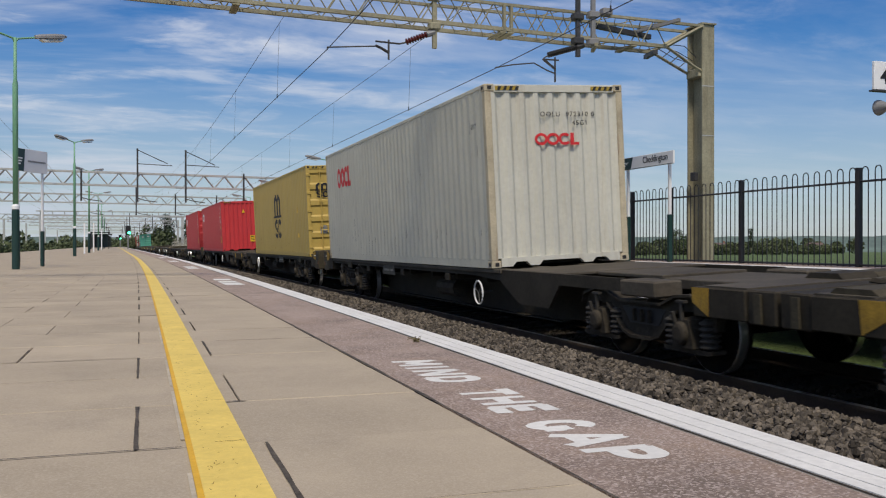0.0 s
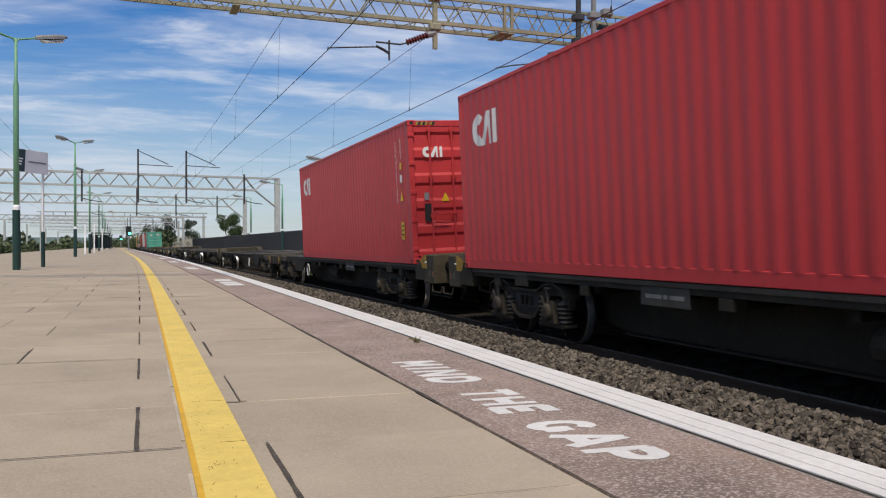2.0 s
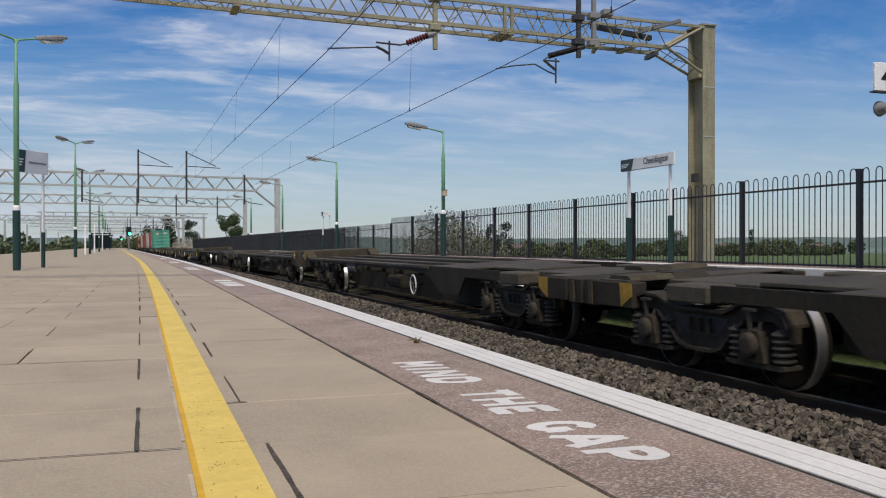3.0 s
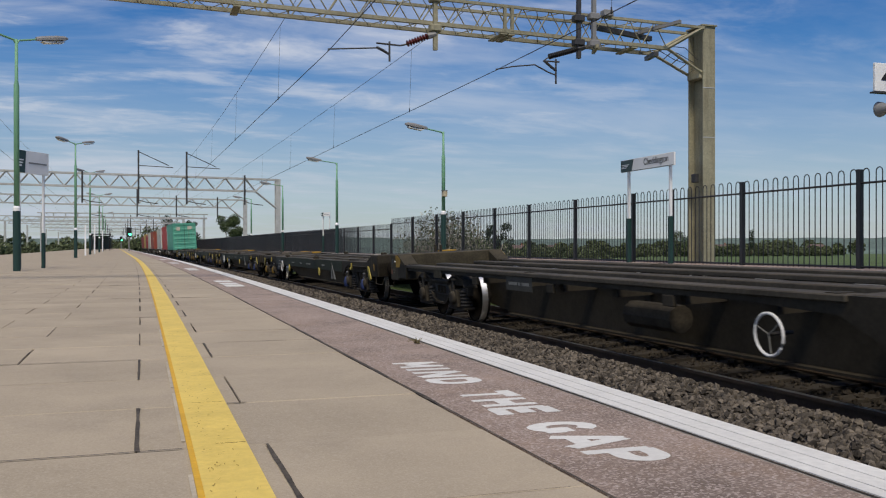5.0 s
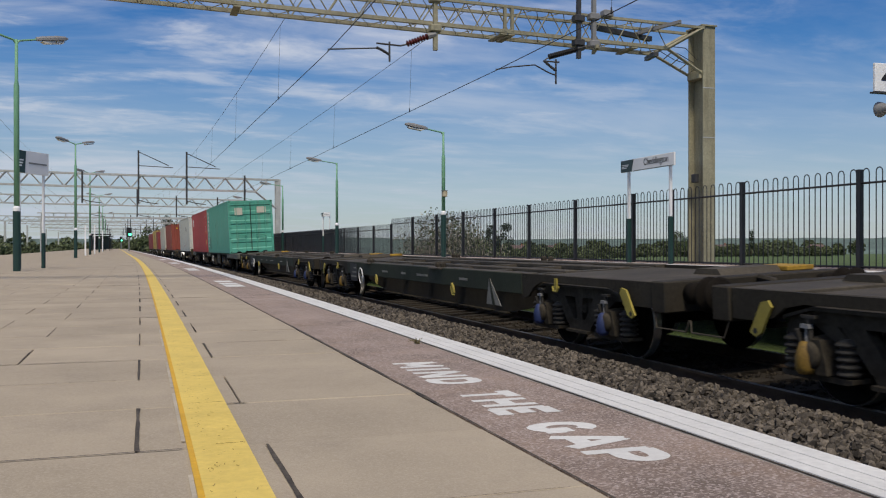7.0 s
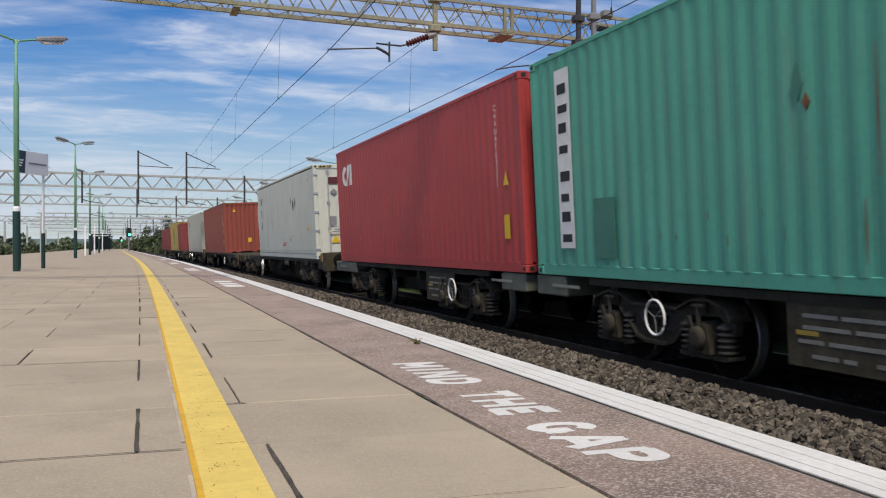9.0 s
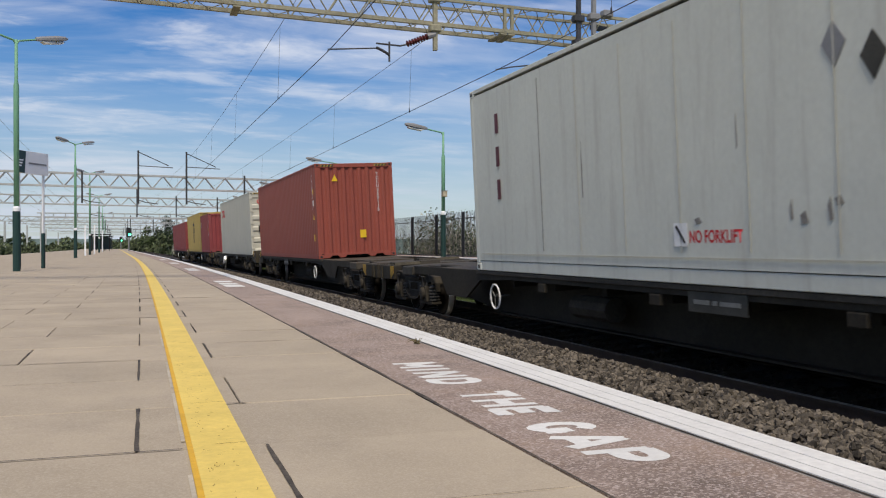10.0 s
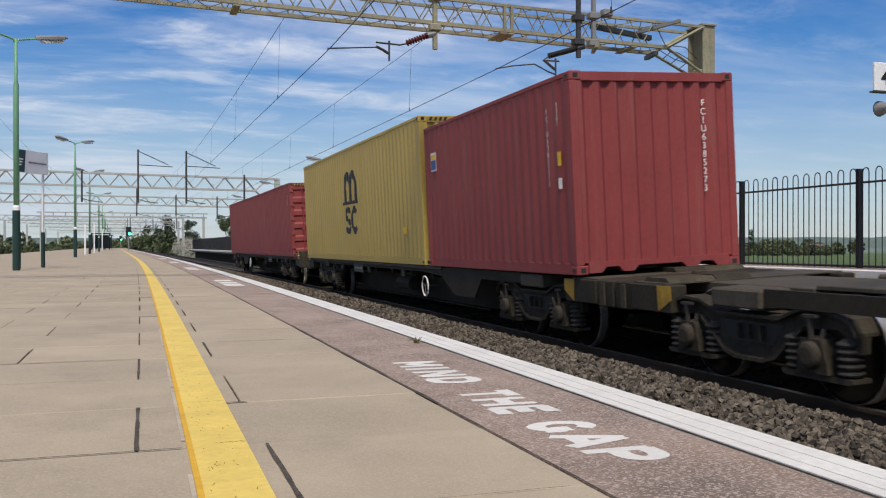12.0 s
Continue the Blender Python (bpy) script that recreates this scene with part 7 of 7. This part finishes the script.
    for y, z, a, b in ((-1.45, 0.62, 0.02, 0.16), (-1.6, 0.58, 0.05, 0.1), (-1.9, 0.6, 0.03, 0.18), (-2.0, 0.72, 0.05, 0.07), (2.3, 1.0, 0.012, 0.7), (-0.1, 0.62, 0.06, 0.05), (-0.75, 1.3, 0.008, 0.3)):
        part("grime", prism(bmesh.new(), [(y - a, z), (y + a * 0.5, z - 0.02), (y + a, z + b * 0.6), (y - a * 0.3, z + b)], 0, -WID / 2 - 0.0025, -WID / 2 + 0.001), "scuff_grey", g, "dark grime mark")
    side_text(g, "2045", -H + 0.9, 2.45, 0.1, "ink", vertical=False)
    load(g, 259.45)
    k_ = container("red-brown steel container with yellow stickers and a plain ribbed end", "c_brown", near="front", rail_paint="c_brown")
    end_text(k_, "TCLU950115", 0.72, 2.5, 0.135, vertical=True), triangle(k_, "e", -0.62, 0.2, 2.35), plate(k_, "caution_sticker", "e", 0.2, 0.19, 0.24, 0.6, "sticker", "yellow caution sticker")
    side_text(k_, "TCLU950115", -H + 0.62, 2.5, 0.12), plate(k_, "caution_sticker", "l", -H + 0.45, 0.16, 0.2, 0.55, "sticker", "yellow caution sticker"), triangle(k_, "l", -H + 0.42, 0.18, 1.2)
    plate(k_, "label", "l", -H + 0.42, 0.14, 0.18, 1.62, "white_ink"), plate(k_, "label", "l", -H + 0.42, 0.12, 0.14, 2.0, "sticker")
    scuffs(k_, 3, 16, ("scuff_tan",), 12.192, 0.9, 1.9, 0.5, 1.0)
    load(k_, 284.93)
    l_ = container("warm grey steel container with red ring logo and ribbed doors", "c_grey", near="doors", rib=0.007)
    rings_logo(l_, 1, -0.78, 2.45, 0.22), rings_logo(l_, 0, -(H - 0.98), 2.24, 0.36)
    end_text(l_, "OOLU 824371", 0.6, 2.42, 0.1, "ink"), plate(l_, "data_plate", "e", -0.72, 0.28, 0.3, 1.05, "hazard_shade_black", "black data plate"), plate(l_, "label", "e", -0.7, 0.14, 0.16, 1.7, "ink")
    plate(l_, "caution_sticker", "e", 0.0, 0.3, 0.14, 1.75, "sticker")
    scuffs(l_, 7, 18, ("scuff_grey", "scuff_pale", "scuff_grey"), 12.192)
    load(l_, 300.02)
    m_ = container("faded maroon twenty-foot container with a plain ribbed end", "c_maroon", 6.058, 2.591, near="front", hazard=False)
    end_text(m_, "FCIU6385273", 0.73, 2.14, 0.125, vertical=True), side_text(m_, "FCIU6385273", -S + 0.72, 2.12, 0.105), side_text(m_, "22G1", -S + 0.42, 2.18, 0.09)
    fl = plate(m_, "flag_label", "l", S - 0.55, 0.3, 0.34, 1.75, "white_ink", "white and blue label")
    part("flag_bar", bx(-WID / 2 - 0.0115, -WID / 2 - 0.0085, S - 0.68, S - 0.42, 1.78, 1.95), "blue", fl)
    part("flag_bar", bx(-WID / 2 - 0.0115, -WID / 2 - 0.0085, S - 0.68, S - 0.42, 1.96, 2.05), "sticker", fl)
    plate(m_, "label", "l", -S + 0.38, 0.10, 0.18, 1.42, "sticker"), plate(m_, "label", "l", -S + 0.38, 0.10, 0.14, 1.12, "white_ink")
    scuffs(m_, 6, 8, ("scuff_rust",), 6.058)
    load(m_, 319.64, 6.058)
    n_ = container("ochre yellow steel container with dark arch logo", "c_yellow", near="front")
    arch_logo(n_, 0, 0.1, 1.56, 0.82), plate(n_, "caution_sticker", "l", -H + 1.2, 0.28, 0.14, 0.62, "sticker")
    load(n_, 326.02)
    p_ = container("maroon twenty-foot container with ribbed doors", "c_maroon", 6.058, 2.591, near="doors")
    side_text(p_, "4382719", -S + 0.6, 2.1, 0.11), plate(p_, "label", "e", -0.2, 0.6, 0.4, 1.5, "c_grey")
    load(p_, 341.0, 6.058)
    q_ = container("faded maroon container at the tail of the train", "c_maroon", 12.192, 2.591, near="front")
    load(q_, 347.15)


def wagons():
    first = container_flat()
    joints = [(-13.66 + 20.26 * i + (0.2 if i == 7 else 0.0), (i % 2) == 0) for i in range(8)]      # near joint, boxed end towards the camera
    joints += [(257.85, True)] + [(258.1 + 20.25 * i, i % 2 == 0) for i in range(1, 5)]
    for i, (s, back) in enumerate(joints):
        w = first if i == 0 else copy_thing(first, Matrix())
        MOVERS.append((w, s + 10.125, 0.0, back))
    lead, g = green_flat(raised=True), green_flat()
    for i in range(4):
        w = lead if i == 0 else g if i == 1 else copy_thing(g, Matrix())
        MOVERS.append((w, 148.92 + 19.75 * (i + 0.5), 0.0, False))
    MOVERS.append((pocket_section(12.8, 2.6, 0.5), 237.2, 0.0, False))
    MOVERS.append((pocket_section(12.8, 0.0, -2.4), 250.4, 0.0, False))


loads()
wagons()


# ---------- small growth and paving pieces ----------
def weeds():
    rng = random.Random(9)
    t = thing("weed_tuft", "small dry weed tuft in the edge joint", "weed", along_pose(5.0, -4.99, 0.0))
    bm = bmesh.new()
    for _ in range(26):
        a, r = rng.random() * math.tau, rng.uniform(0.015, 0.06)
        tube(bm, [(rng.uniform(-.02, .02), rng.uniform(-.02, .02), 0), (math.cos(a) * r * .5, math.sin(a) * r * .5, rng.uniform(.01, .03)), (math.cos(a) * r, math.sin(a) * r, rng.uniform(.01, .035))], 0.0016, 3)
    part("blades", bm, "weed", t)


def slab_bm(bm, s0, s1, o0, o1, z, g):
    c = 0.004
    lo = [along(s, o, z - 0.03) for s, o in ((s0 + g, o0 + g), (s1 - g, o0 + g), (s1 - g, o1 - g), (s0 + g, o1 - g))]
    mid = [p + Vector((0, 0, 0.03 - c)) for p in lo]
    top = [along(s, o, z) for s, o in ((s0 + g + c, o0 + g + c), (s1 - g - c, o0 + g + c), (s1 - g - c, o1 - g - c), (s0 + g + c, o1 - g - c))]
    v = [[bm.verts.new(p) for p in row] for row in (lo, mid, top)]
    for a, b in zip(v, v[1:]):
        for k in range(4):
            bm.faces.new((a[k], a[(k + 1) % 4], b[(k + 1) % 4], b[k]))
    bm.faces.new(v[2])


def paving():
    """Slabs in running bond: rows across the platform, joints shifted by turns, some joints open and dark."""
    rng = random.Random(3)
    rest = bmesh.new()
    count, row, first = 0, 0, 2.615 - 0.705 * 22
    gaps = bmesh.new()
    # joints across the near rows that have opened: from, to, half width
    open_rows = {21: (-6.1, -5.55, 0.0015), 22: (-8.4, -6.39, 0.0055), 23: (-6.21, -6.14, 0.004), 24: (-9.0, -6.6, 0.002), 25: (-9.2, -6.51, 0.0045), 26: (-6.08, -5.5, 0.006)}

    def dark(s0, s1, o0, o1):
        # ragged edges: the strip is cut into short lengths of uneven width
        n = 7
        rows = []
        for i in range(n + 1):
            f, e = i / n, rng.uniform(0.45, 1.15)
            if s1 - s0 > o1 - o0:
                m, w, a = (o0 + o1) / 2 + rng.uniform(-1, 1) * 0.0012, (o1 - o0) / 2 * e, s0 + (s1 - s0) * f
                rows.append((along(a, m - w, 0.0012), along(a, m + w, 0.0012)))
            else:
                m, w, a = (s0 + s1) / 2 + rng.uniform(-1, 1) * 0.0012, (s1 - s0) / 2 * e, o0 + (o1 - o0) * f
                rows.append((along(m + w, a, 0.0012), along(m - w, a, 0.0012)))
        vs = [[gaps.verts.new(p) for p in r] for r in rows]
        for p, q in zip(vs, vs[1:]):
            gaps.faces.new((p[0], q[0], q[1], p[1]))

    s = first
    while s < 80:
        ln = first + 0.705 * (row + 1) + rng.uniform(-0.012, 0.012) - s
        edge = -6.51 if row % 2 == 0 else -6.16
        cuts = [ROAD_IN - 0.012, edge]
        while cuts[-1] > -14.2:
            cuts.append(cuts[-1] - 0.9)
        for k, (o1, o0) in enumerate(zip(cuts, cuts[1:])):
            z, g = rng.uniform(-0.003, 0.0), rng.choice((0.001, 0.0015, 0.002))
            if count < 295 and 1.2 < s < 26:
                bm = bmesh.new()
                slab_bm(bm, s, s + ln, o0, o1, z, g)
                part("paving_slab", bm, "slab", PLATFORM)
                count += 1
            else:
                slab_bm(rest, s, s + ln, o0, o1, z, g)
            if s < 45:
                if k == 0:
                    w = 0.0075 if rng.random() < 0.7 else 0.003
                    w = {21: 0.007, 22: 0.007, 23: 0.001, 24: 0.006, 25: 0.006, 26: 0.003}.get(row, w)
                    dark(s + 0.01, s + ln - 0.01, edge - w, edge + w)
                    if row in open_rows:
                        a, b, w = open_rows[row]
                        dark(s - w, s + w, a, b)
                elif row > 20 and rng.random() < 0.3:
                    dark(s + 0.02, s + ln * rng.uniform(0.5, 1), o1 - 0.004, o1 + 0.004)
                if row > 26 and rng.random() < 0.55:
                    a = o0 + (o1 - o0) * rng.uniform(0, 0.3)
                    w = rng.choice((0.0015, 0.0025, 0.004))
                    dark(s - w, s + w, a, o1 - (0.0 if rng.random() < 0.6 else 0.3))
        s += ln
        row += 1
    # the joint along the tarmac strip
    x = -2.0
    while x < 40:
        nx = x + rng.uniform(0.5, 1.2)
        w = rng.choice((0.004, 0.006, 0.009))
        dark(x, nx, ROAD_IN - 0.008 - w, ROAD_IN - 0.008 + w)
        x = nx
    for a, b in ((s, 110), (110, 150), (150, 200), (200, 258)):
        slab_bm(rest, a, b, -14.4, ROAD_IN, -0.002, 0.002)
    # cracks across the yellow paint, over the slab joints and between
    cracks = bmesh.new()
    def crack(pts, w):
        vs = [[cracks.verts.new(along(a - w, b - w, 0.0068)), cracks.verts.new(along(a + w, b + w, 0.0068))] for a, b in pts]
        for p, q in zip(vs, vs[1:]):
            cracks.faces.new((p[0], p[1], q[1], q[0]))
    for k in range(-1, 20):
        # one ragged crack over each joint below the paint
        y, pts = 2.615 + 0.705 * k, []
        lo, hi = (-6.34, -6.22) if k % 2 else (-6.30, -6.218)
        for i in range(13):
            pts.append((y + rng.uniform(-0.006, 0.006), lo + (hi - lo) * i / 12))
        crack(pts, 0.0018)
        # short flecks between
        for _ in range(26 if k < 4 else 10):
            a, b = y + rng.uniform(0.03, 0.68), rng.choice((rng.uniform(-6.345, -6.31), rng.uniform(-6.33, -6.225)))
            ln, dx = rng.uniform(0.004, 0.018), rng.uniform(-0.008, 0.014)
            crack([(a, b), (a + ln * rng.uniform(-0.2, 0.4), b + dx * 0.5), (a + ln, b + dx)], rng.uniform(0.0008, 0.0016))
    part("paint_crack", cracks, "crack", PLATFORM, "fine cracks in the yellow paint", kind="stuff")
    part("paving", rest, "slab", PLATFORM, kind="stuff")
    part("open_joint", gaps, "joint", PLATFORM, "dark open joints between slabs", kind="stuff")


weeds()
ballast()
paving()


# ---------- what moves ----------
def motions():
    times = [0.0, 0.1] + [0.5 * i for i in range(1, 24)] + [11.9, 12.0]
    for ob, s, lift, back in MOVERS:
        local = pose(0, 0, lift, 0, 0, 180 if back else 0)
        walk(ob, [(t, train_pose(s - SPEED * t) @ local) for t in times])


motions()
